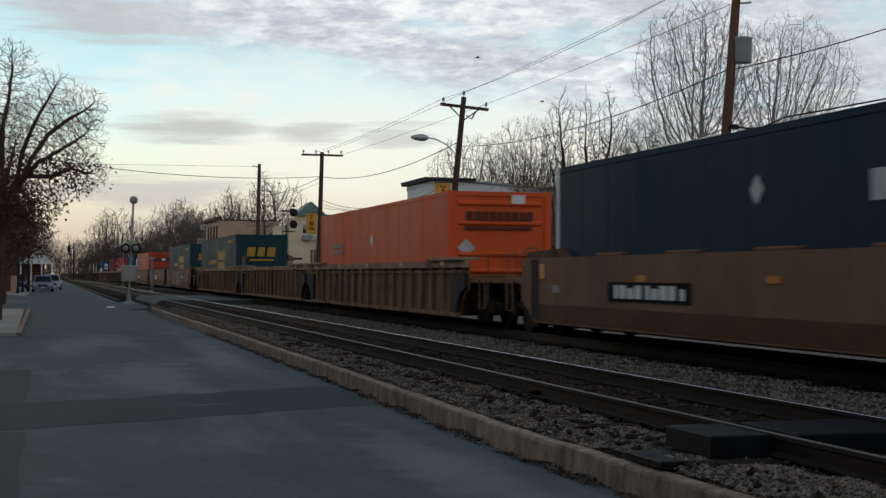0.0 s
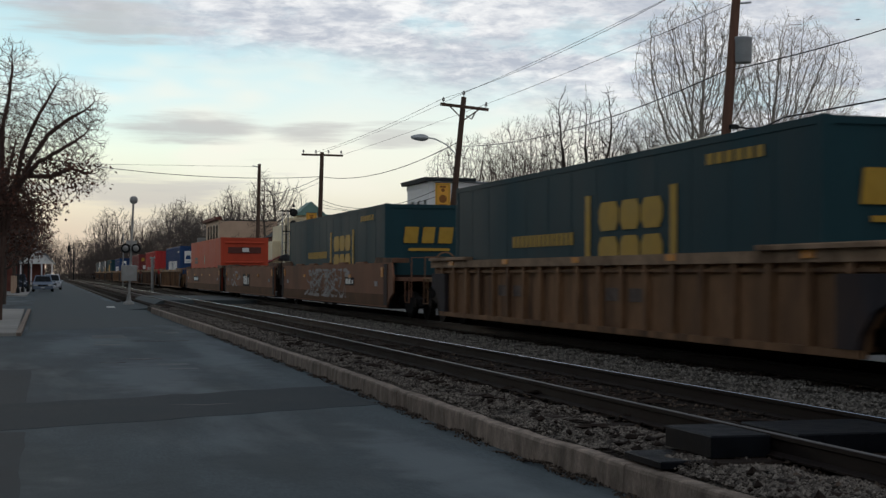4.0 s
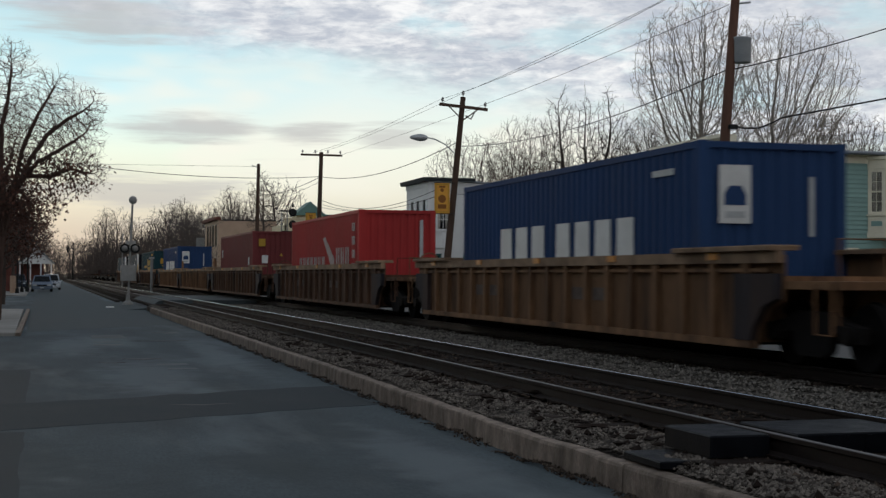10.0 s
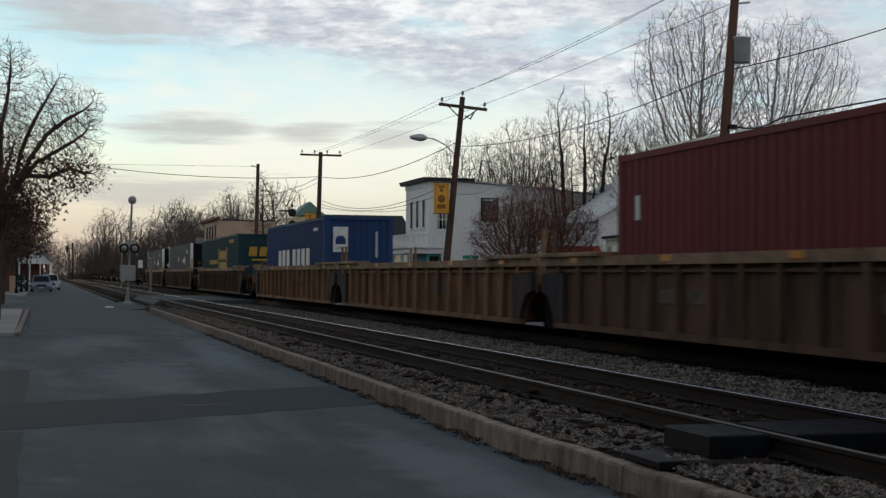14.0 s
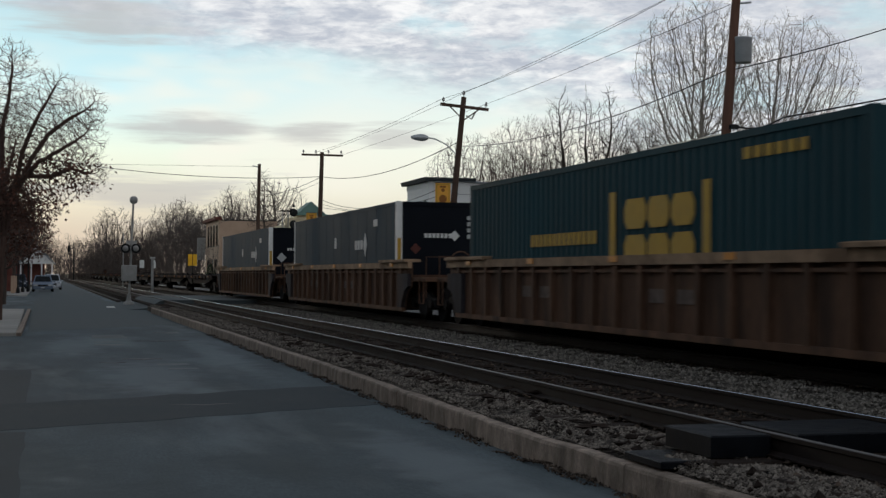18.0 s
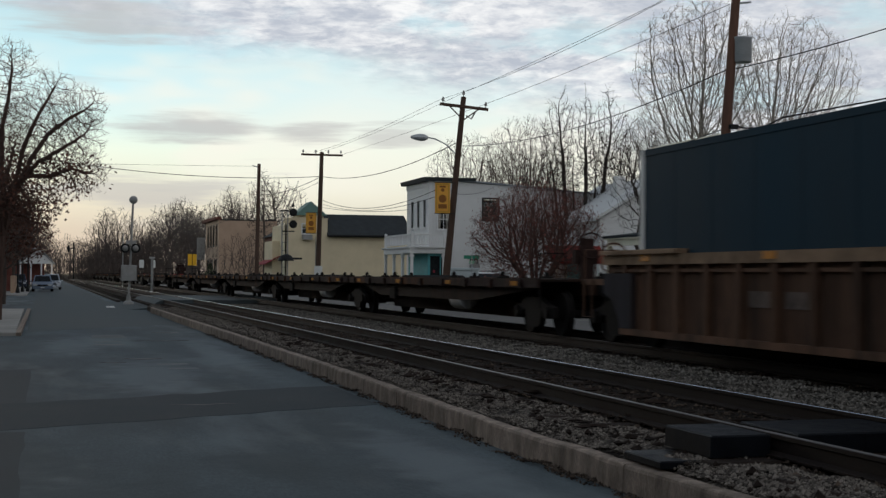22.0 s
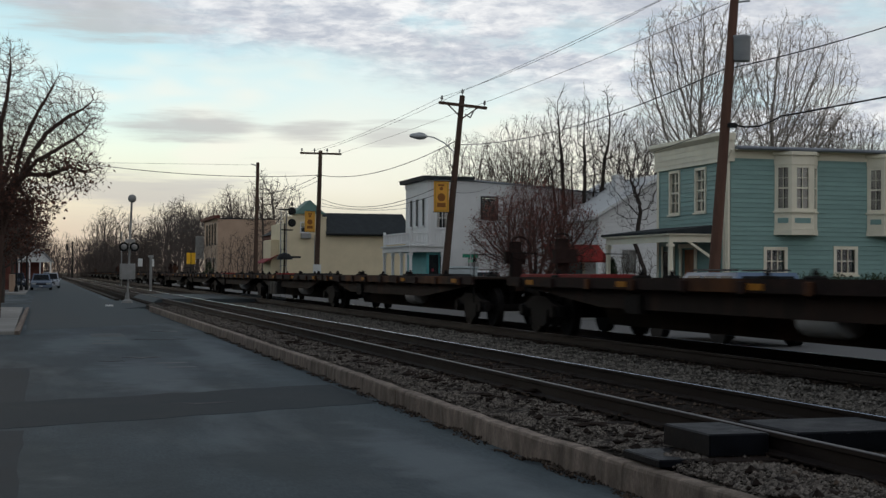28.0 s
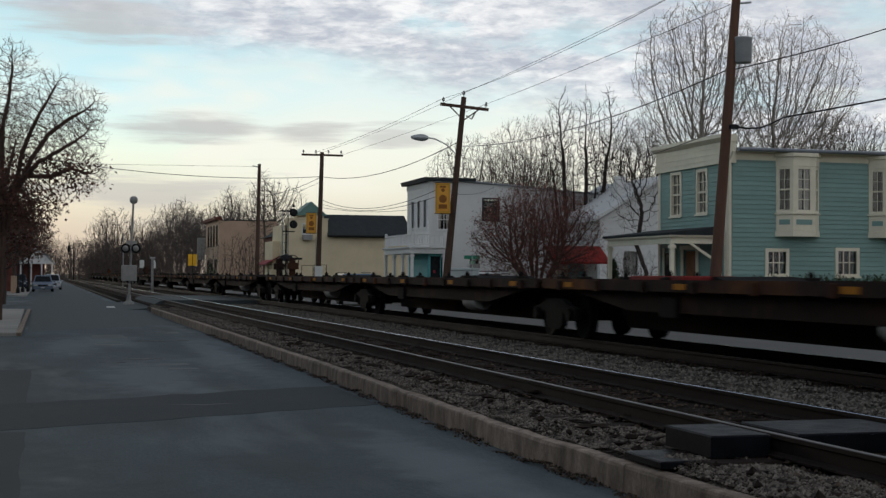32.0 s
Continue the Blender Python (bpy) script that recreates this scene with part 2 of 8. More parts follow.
STEEL_D = mat("dark_truck_steel", (0.014, 0.0125, 0.012), 0.9, spec=0.1, metal=0.0, vary=0.4, scale=3, fine=30)
GREASE = mat("greasy_wheel", (0.009, 0.008, 0.0075), 0.85, spec=0.1, metal=0.0, vary=0.3, scale=4)
WELL_SILL = mat("pale_worn_sill_paint", (0.28, 0.19, 0.125), 0.9, vary=0.35, scale=2.0, fine=25, dirt=(0.11, 0.07, 0.045), dirt_scale=1.2, dirt_amount=0.8, spec=0.1)
WELL_LOWER = mat("dark_lower_band_paint", (0.115, 0.06, 0.034), 0.9, vary=0.3, scale=1.2, fine=25, dirt=(0.06, 0.035, 0.022), dirt_scale=0.7, spec=0.1)
WELL_TAN = mat("weathered_tan_paint", (0.225, 0.125, 0.068), 0.9, vary=0.42, scale=2.2, fine=25, dirt=(0.055, 0.033, 0.024), dirt_scale=1.5, dirt_amount=0.9, streak=5.0, rand=0.2, spec=0.12)
WELL_DARK = mat("grimy_brown_paint", (0.125, 0.07, 0.046), 0.9, vary=0.45, scale=2.2, fine=25, dirt=(0.032, 0.024, 0.02), dirt_scale=1.5, dirt_amount=0.9, streak=5.0, rand=0.2, spec=0.12)
WELL_PLATE = mat("brown_plate_paint", (0.205, 0.102, 0.064), 0.9, vary=0.2, scale=0.8, fine=25, dirt=(0.08, 0.05, 0.036), dirt_scale=0.5, dirt_amount=0.7, streak=2.5, spec=0.12)
WELL_OLIVE = mat("olive_brown_plate_paint", (0.20, 0.117, 0.072), 0.9, vary=0.2, scale=0.8, fine=25, dirt=(0.10, 0.06, 0.034), dirt_scale=0.5, dirt_amount=0.7, streak=2.5, spec=0.12)
RED_DULL = mat("dull_red_plate_paint", (0.2, 0.03, 0.028), 0.8, vary=0.3, scale=2, spec=0.1)
FLAT_EDGE = mat("rusty_deck_edge", (0.030, 0.018, 0.016), 0.9, vary=0.55, scale=0.9, fine=12, dirt=(0.17, 0.066, 0.022), dirt_scale=0.3, dirt_amount=0.85, rand=0.2, spec=0.12)
BOX_GREY = mat("grimy_grey_paint", (0.035, 0.034, 0.033), 0.8, vary=0.3, scale=2.5, dirt=(0.05, 0.045, 0.04), dirt_scale=2, spec=0.1)
FLAT_BROWN = mat("sooty_deck_paint", (0.026, 0.018, 0.015), 0.9, vary=0.4, scale=1.2, fine=25, dirt=(0.07, 0.034, 0.022), dirt_scale=0.8, dirt_amount=0.55, streak=2.0, rand=0.25, spec=0.12)
ORANGE = mat("orange_container_paint", (0.62, 0.105, 0.035), 0.65, vary=0.1, scale=0.7, fine=14, bump=0.08, dirt=(0.42, 0.075, 0.035), dirt_scale=0.5, dirt_amount=0.5, streak=3, spec=0.04)
RED_OR = mat("faded_orange_red_paint", (0.43, 0.066, 0.036), 0.65, vary=0.1, scale=0.7, fine=14, bump=0.08, dirt=(0.32, 0.06, 0.035), dirt_scale=0.5, dirt_amount=0.5, streak=3, spec=0.04)
NAVY = mat("navy_container_paint", (0.018, 0.040, 0.058), 0.72, vary=0.15, scale=0.7, fine=14, bump=0.08, streak=3, spec=0.04)
BLACK_P = mat("black_end_paint", (0.010, 0.012, 0.016), 0.72, vary=0.2, scale=0.7, fine=14, bump=0.1, spec=0.02)
GREEN_D = mat("dark_teal_container_paint", (0.020, 0.053, 0.064), 0.72, vary=0.15, scale=0.7, fine=14, bump=0.08, dirt=(0.026, 0.048, 0.058), dirt_scale=0.5, streak=3, spec=0.05)
BLUE = mat("blue_container_paint", (0.027, 0.058, 0.14), 0.72, vary=0.12, scale=0.7, fine=14, bump=0.08, dirt=(0.03, 0.055, 0.13), dirt_scale=0.5, dirt_amount=0.4, streak=3, spec=0.04)
REDC = mat("red_container_paint", (0.38, 0.042, 0.042), 0.65, vary=0.14, scale=0.7, fine=14, bump=0.08, dirt=(0.25, 0.04, 0.04), dirt_scale=0.5, dirt_amount=0.4, streak=3, spec=0.04)
MAROON = mat("maroon_container_paint", (0.16, 0.042, 0.043), 0.65, vary=0.12, scale=0.7, fine=14, bump=0.08, dirt=(0.11, 0.034, 0.034), dirt_scale=0.5, dirt_amount=0.4, streak=3, spec=0.04)
WHITE_P = mat("white_lettering", (0.62, 0.63, 0.62), 0.6, vary=0.1, scale=4, bump=0.05, dirt=(0.45, 0.44, 0.42), dirt_scale=2)
GREY_P = mat("grey_lettering", (0.42, 0.44, 0.45), 0.6, vary=0.15, scale=4, bump=0.05)
YELLOW_P = mat("yellow_lettering", (0.40, 0.245, 0.04), 0.7, vary=0.12, scale=4, bump=0.05, dirt=(0.35, 0.24, 0.06), dirt_scale=2)
BROWN_P = mat("dark_lettering", (0.10, 0.035, 0.028), 0.6, vary=0.15, scale=4, bump=0.05)
AMBER_D = mat("dirty_amber_reflector", (0.42, 0.17, 0.016), 0.8, vary=0.3, scale=6)
AMBER = mat("amber_reflector", (0.5, 0.19, 0.02), 0.4, vary=0.1)
SPRAY = mat("sprayed_paint", (0.27, 0.255, 0.25), 0.7, vary=0.3, scale=2, bump=0.05)
TEAL = mat("teal_siding", (0.22, 0.34, 0.32), 0.75, vary=0.08, scale=0.7, fine=30, bump=0.15, rand=0.06)
TRIM = mat("cream_trim_paint", (0.74, 0.69, 0.56), 0.7, vary=0.08, scale=1.5, fine=30, bump=0.1)
WHITEW = mat("white_siding_paint", (0.60, 0.60, 0.60), 0.75, vary=0.06, scale=0.8, fine=30, bump=0.1, rand=0.04)
CREAM = mat("cream_stucco", (0.62, 0.53, 0.37), 0.9, vary=0.08, scale=0.7, fine=30, bump=0.3)
TANW = mat("tan_stucco", (0.42, 0.30, 0.22), 0.9, vary=0.1, scale=0.7, fine=30, bump=0.3)
ROOF_D = mat("dark_shingle_roof", (0.035, 0.04, 0.043), 0.9, vary=0.3, scale=1.5, fine=12, bump=0.5)
ROOF_G = mat("grey_metal_roof", (0.20, 0.22, 0.25), 0.5, metal=0.4, vary=0.15, scale=1.5)
ROOF_GREEN = mat("green_copper_roof", (0.13, 0.22, 0.20), 0.7, vary=0.15, scale=1.5)
BRICK = mat("dark_red_brick", (0.13, 0.05, 0.04), 0.9, vary=0.3, scale=2, fine=20, bump=0.4)
# near-black: the shade of unlit rooms is put into this colour
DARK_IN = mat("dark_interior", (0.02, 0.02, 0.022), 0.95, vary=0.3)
CURTAIN = mat("pale_curtain", (0.5, 0.42, 0.38), 0.9, vary=0.15, scale=4, fine=9)
GLASS = glass_mat("window_glass")
POLE = mat("weathered_pole_wood", (0.085, 0.055, 0.042), 0.9, vary=0.35, scale=2.5, fine=30, bump=0.6, streak=8, rand=0.1)
POLE_RED = mat("reddish_pole_wood", (0.125, 0.068, 0.05), 0.9, vary=0.3, scale=2.5, fine=30, bump=0.6, streak=8)
GALV = mat("galvanised_steel", (0.38, 0.40, 0.42), 0.5, metal=0.5, vary=0.12, scale=3)
SILVER_P = mat("aluminium_paint", (0.27, 0.27, 0.265), 0.6, metal=0.2, vary=0.2, scale=3, dirt=(0.22, 0.2, 0.18), dirt_scale=2)
BLACK_M = mat("black_painted_metal", (0.015, 0.016, 0.017), 0.55, vary=0.2)
WIRE = mat("wire_black", (0.03, 0.03, 0.032), 0.6, vary=0.1)
BANNER_D = mat("brown_gold_print", (0.24, 0.10, 0.03), 0.85, vary=0.1, scale=3)
BANNER = mat("golden_banner_cloth", (0.66, 0.33, 0.06), 0.85, vary=0.08, scale=3)
BARK = mat("grey_brown_bark", (0.085, 0.068, 0.059), 0.95, vary=0.35, scale=3, fine=25, bump=0.7, streak=4)
BARK_B = mat("red_brown_bark", (0.085, 0.055, 0.045), 0.95, vary=0.35, scale=3, fine=25, bump=0.7, streak=4)
BARK_D = mat("dark_wet_bark", (0.045, 0.036, 0.032), 0.95, vary=0.3, scale=3, fine=25, bump=0.5, streak=4)
BARK_P = mat("pale_sycamore_bark", (0.31, 0.275, 0.24), 0.9, vary=0.35, scale=2, fine=20, bump=0.4, streak=3)
# a little paler than BARK: distance haze is put into the colour
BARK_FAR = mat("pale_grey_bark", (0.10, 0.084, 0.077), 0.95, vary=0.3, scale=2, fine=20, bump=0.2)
BARK_S = mat("brushwood_bark", (0.095, 0.075, 0.066), 0.95, vary=0.3, scale=3, fine=25, bump=0.3)
BARK_R = mat("reddish_twigs", (0.105, 0.062, 0.054), 0.95, vary=0.3, scale=3, fine=25, bump=0.5)
LEAF_R = island_mat("dry_red_leaves", (0.12, 0.04, 0.034), (0.29, 0.105, 0.08))
LEAF_B = island_mat("dry_brown_leaves", (0.04, 0.022, 0.017), (0.13, 0.062, 0.045))
LEAF_G = island_mat("evergreen_leaves", (0.015, 0.025, 0.013), (0.05, 0.07, 0.035))
CAR_BLUE = mat("steel_blue_car_paint", (0.13, 0.19, 0.29), 0.45, metal=0.0, spec=0.2, vary=0.05, bump=0.0)
CAR_SLATE = mat("slate_car_paint", (0.12, 0.155, 0.21), 0.4, vary=0.05, bump=0.0, spec=0.25)
WELL_GRIME = mat("blue_grey_grime", (0.036, 0.034, 0.040), 0.9, vary=0.4, scale=2, fine=25, dirt=(0.09, 0.055, 0.04), dirt_scale=1.2, streak=4, spec=0.1)
FADED_W = mat("worn_white_lettering", (0.42, 0.33, 0.32), 0.7, vary=0.35, scale=5, bump=0.05, dirt=(0.36, 0.12, 0.11), dirt_scale=2.5, dirt_amount=0.8)
FADED = mat("faded_stencil", (0.135, 0.105, 0.09), 0.9, vary=0.4, scale=5, bump=0.0, spec=0.1)
CAR_WHITE = mat("white_car_paint", (0.55, 0.56, 0.57), 0.5, spec=0.15, vary=0.04, bump=0.0)
CAR_DARK = mat("dark_blue_car_paint", (0.03, 0.04, 0.06), 0.28, metal=0.4, vary=0.05, bump=0.0)
CAR_SILVER = mat("silver_car_paint", (0.3, 0.32, 0.35), 0.3, metal=0.6, vary=0.05, bump=0.0)
TYRE = mat("tyre_rubber", (0.02, 0.02, 0.02), 0.9, vary=0.2)
CAR_GLASS = mat("dark_car_glass", (0.012, 0.014, 0.016), 0.3, vary=0.1, bump=0.0, spec=0.06)
SIGN_GREEN = mat("green_sign", (0.03, 0.22, 0.14), 0.5, vary=0.05)
RED_CLOTH = mat("maroon_awning_cloth", (0.22, 0.03, 0.045), 0.85, vary=0.15)
RED_ROOF = mat("red_metal_awning", (0.27, 0.036, 0.032), 0.9, vary=0.35, scale=2.5, spec=0.05)
TURQ = mat("turquoise_shop_paint", (0.10, 0.33, 0.35), 0.7, vary=0.15)
WOOD_DOOR = mat("varnished_door_wood", (0.24, 0.10, 0.05), 0.6, vary=0.25, scale=4)
YEL_SIGN = mat("yellow_signal_paint", (0.75, 0.42, 0.03), 0.6, vary=0.1)
RED_LAMP = glow_mat("red_signal_lamp", (1.0, 0.10, 0.05), 2.0)


# ---------- building blocks ----------
class Buf:
    """Corners and faces of one mesh."""

    def __init__(self):
        self.v, self.f = [], []

    def box(self, x0, y0, z0, x1, y1, z1):
        n = len(self.v)
        self.v += [(x0, y0, z0), (x1, y0, z0), (x1, y1, z0), (x0, y1, z0), (x0, y0, z1), (x1, y0, z1), (x1, y1, z1), (x0, y1, z1)]
        self.f += [(n, n + 3, n + 2, n + 1), (n + 4, n + 5, n + 6, n + 7), (n, n + 1, n + 5, n + 4), (n + 1, n + 2, n + 6, n + 5),
                   (n + 2, n + 3, n + 7, n + 6), (n + 3, n, n + 4, n + 7)]
        return self

    def bev(self, x0, y0, z0, x1, y1, z1, b):
        """A box whose upright edges and upper rim are chamfered by b."""
        n = len(self.v)
        ring = [(x0 + b, y0), (x1 - b, y0), (x1, y0 + b), (x1, y1 - b), (x1 - b, y1), (x0 + b, y1), (x0, y1 - b), (x0, y0 + b)]
        cx, cy = (x0 + x1) / 2, (y0 + y1) / 2
        sx, sy = 1 - 2 * b / max(1e-6, x1 - x0), 1 - 2 * b / max(1e-6, y1 - y0)
        self.v += [(x, y, z0) for x, y in ring] + [(x, y, z1 - b) for x, y in ring]
        self.v += [(cx + (x - cx) * sx, cy + (y - cy) * sy, z1) for x, y in ring]
        for k in (0, 8):
            for i in range(8):
                j = (i + 1) % 8
                self.f.append((n + k + i, n + k + j, n + k + 8 + j, n + k + 8 + i))
        self.f += [tuple(n + i for i in range(7, -1, -1)), tuple(n + 16 + i for i in range(8))]
        return self

    def cyl(self, p, q, r, r2=None, n=10, caps=True):
        r2 = r if r2 is None else r2
        p, q = Vector(p), Vector(q)
        d = (q - p).normalized()
        a = d.orthogonal().normalized()
        b = d.cross(a)
        k = len(self.v)
        for c, rr in ((p, r), (q, r2)):
            for i in range(n):
                t = 2 * math.pi * i / n
                self.v.append(tuple(c + a * (rr * math.cos(t)) + b * (rr * math.sin(t))))
        for i in range(n):
            j = (i + 1) % n
            self.f.append((k + i, k + j, k + n + j, k + n + i))
        if caps:
            self.f += [tuple(k + i for i in range(n - 1, -1, -1)), tuple(k + n + i for i in range(n))]
        return self

    def rod(self, pts, r, n=6):
        """One bent tube through the points."""
        pts = [Vector(p) for p in pts]
        k = len(self.v)
        for i, p in enumerate(pts):
            d = (pts[min(i + 1, len(pts) - 1)] - pts[max(i - 1, 0)]).normalized()
            a = d.cross(Vector((0.31, 0.77, 0.56))).normalized()
            b = d.cross(a)
            for j in range(n):
                t = 2 * math.pi * j / n
                self.v.append(tuple(p + a * (r * math.cos(t)) + b * (r * math.sin(t))))
        for i in range(len(pts) - 1):
            for j in range(n):
                e = (j + 1) % n
                self.f.append((k + i * n + j, k + i * n + e, k + (i + 1) * n + e, k + (i + 1) * n + j))
        self.f += [tuple(k + j for j in range(n - 1, -1, -1)), tuple(k + (len(pts) - 1) * n + j for j in range(n))]
        return self

    def prism(self, poly, axis, lo, hi):
        """An outline drawn out along an axis: x takes (y, z), y takes (x, z), z takes (x, y)."""
        n, m = len(self.v), len(poly)
        for h in (lo, hi):
            for a, b in poly:
                self.v.append({"x": (h, a, b), "y": (a, h, b), "z": (a, b, h)}[axis])
        for i in range(m):
            j = (i + 1) % m
            self.f.append((n + i, n + j, n + m + j, n + m + i))
        self.f += [tuple(n + i for i in range(m - 1, -1, -1)), tuple(n + m + i for i in range(m))]
        return self

    def lathe(self, prof, c, axis="z", n=16):
        """A turned shape: prof lists (radius, height) along an axis through c."""
        k, m = len(self.v), len(prof)
        for r, h in prof:
            for i in range(n):
                t = 2 * math.pi * i / n
                a, b = r * math.cos(t), r * math.sin(t)
                p = {"x": (h, a, b), "y": (a, h, b), "z": (a, b, h)}[axis]
                self.v.append((c[0] + p[0], c[1] + p[1], c[2] + p[2]))
        for s in range(m - 1):
            for i in range(n):
                j = (i + 1) % n
                self.f.append((k + s * n + i, k + s * n + j, k + (s + 1) * n + j, k + (s + 1) * n + i))
        self.f += [tuple(k + i for i in range(n - 1, -1, -1)), tuple(k + (m - 1) * n + i for i in range(n))]
        return self

    def moved(self, m):
        out = Buf()
        out.v = [tuple(m @ Vector(p)) for p in self.v]
        out.f = list(self.f)
        return out

    def add(self, other):
        n = len(self.v)
        self.v += other.v
        self.f += [tuple(i + n for i in f) for f in other.f]
        return self


def mesh_of(name, buf, material, smooth=False, solid=True):
    me = bpy.data.meshes.new(name)
    me.from_pydata(buf.v, [], buf.f)
    me.materials.append(material)
    if solid:
        bm = bmesh.new()
        bm.from_mesh(me)
        bmesh.ops.recalc_face_normals(bm, faces=bm.faces)
        bm.to_mesh(me)
        bm.free()
    if smooth:
        me.polygons.foreach_set("use_smooth", [True] * len(me.polygons))
        me.set_sharp_from_angle(angle=radians(40))
    return me


def part(name, buf, material, parent, label="", at=None, smooth=False):
    """One mesh object under a thing or a part. buf: a Buf, or a mesh that several parts share."""
    me = buf if isinstance(buf, bpy.types.Mesh) else mesh_of(name, buf, material, smooth)
    ob = new(name, me)
    ob.parent = parent
    if at is not None:
        ob.matrix_basis = at if isinstance(at, Matrix) else Matrix.Translation(at)
    if label:
        ob["label"] = label
    return ob


def thing(name, at, label, category, group="", kind=""):
    ob = new(name)
    ob.empty_display_size = 0.2
    ob.matrix_basis = at if isinstance(at, Matrix) else Matrix.Translation(at)
    return tagged(ob, label, category, group, kind)


def piece(name, buf, material, label, category="", kind="", at=None, smooth=False, solid=True):
    """A thing, or a piece of the setting, of one mesh."""
    ob = new(name, mesh_of(name, buf, material, smooth, solid))
    if at is not None:
        ob.matrix_basis = at if isinstance(at, Matrix) else Matrix.Translation(at)
    return tagged(ob, label, category, "", kind)


# ---------- levels and lines of the plan ----------
ROAD_Z, KERB_Z, FAR_Z = -0.48, -0.26, -0.30
KERB_X = 4.20


def kerb_x(y):
    """The kerb's slightly wandering line."""
    return float(np.interp(y, (6, 8, 10, 13, 17, 21, 27, 36, 62), (4.50, 4.42, 4.33, 4.24, 4.28, 4.35, 4.38, 4.42, 4.42)))


T1, T2, T2_Z, CAR_Z = 5.4245 + 0.7175, 10.52, 0.02, 0.16
SPEED = 13.92
PATCH_OLD = mat("old_patch_asphalt", (0.045, 0.053, 0.058), 0.85, vary=0.25, scale=0.7, fine=60, bump=0.4)
NEWER = mat("resurfaced_asphalt", (0.066, 0.080, 0.086), 0.85, vary=0.15, scale=0.5, fine=60, bump=0.4)


def stain_and_falloff(m, x, y, rx, ry, colour, amount):
    """Soft-edged, broken-up colour for stains and painted lens darkening: centre, radii, colour."""
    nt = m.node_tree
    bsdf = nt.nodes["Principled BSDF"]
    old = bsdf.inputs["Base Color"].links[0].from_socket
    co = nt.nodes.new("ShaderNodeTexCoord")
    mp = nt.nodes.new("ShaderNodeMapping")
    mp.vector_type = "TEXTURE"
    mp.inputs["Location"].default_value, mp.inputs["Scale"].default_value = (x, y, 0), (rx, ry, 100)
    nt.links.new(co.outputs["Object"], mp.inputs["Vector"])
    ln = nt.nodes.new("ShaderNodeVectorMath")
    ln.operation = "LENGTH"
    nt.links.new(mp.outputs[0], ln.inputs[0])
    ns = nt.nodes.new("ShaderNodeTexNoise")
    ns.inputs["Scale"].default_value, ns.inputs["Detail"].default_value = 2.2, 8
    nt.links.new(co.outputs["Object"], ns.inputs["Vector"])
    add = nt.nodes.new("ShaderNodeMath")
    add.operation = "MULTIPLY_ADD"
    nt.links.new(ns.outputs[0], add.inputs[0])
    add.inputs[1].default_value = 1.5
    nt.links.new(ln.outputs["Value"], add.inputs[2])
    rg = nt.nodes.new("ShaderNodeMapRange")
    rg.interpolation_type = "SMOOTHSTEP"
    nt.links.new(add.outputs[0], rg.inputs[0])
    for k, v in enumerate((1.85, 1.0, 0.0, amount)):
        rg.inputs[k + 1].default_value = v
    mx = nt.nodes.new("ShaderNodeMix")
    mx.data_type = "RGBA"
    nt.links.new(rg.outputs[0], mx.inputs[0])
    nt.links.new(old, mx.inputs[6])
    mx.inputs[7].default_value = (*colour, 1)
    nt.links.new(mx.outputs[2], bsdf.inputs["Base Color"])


for q in ((3.5, 30, 0.5, 9), (3.3, 12.6, 0.55, 3.2), (1.7, 24, 1.0, 5), (0.6, 34, 0.8, 5)):
    stain_and_falloff(ASPHALT, *q, (0.135, 0.16, 0.175), 0.6)
# First two: darker near-left asphalt, partly lens corner darkening painted into its colour.
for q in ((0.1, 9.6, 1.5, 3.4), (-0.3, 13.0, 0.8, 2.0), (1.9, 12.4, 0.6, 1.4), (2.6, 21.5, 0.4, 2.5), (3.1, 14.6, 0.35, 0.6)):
    stain_and_falloff(ASPHALT, *q, (0.046, 0.059, 0.064), 0.75)
WORN = mat("pale_worn_asphalt", (0.125, 0.135, 0.138), 0.85, vary=0.3, scale=0.8, fine=40)


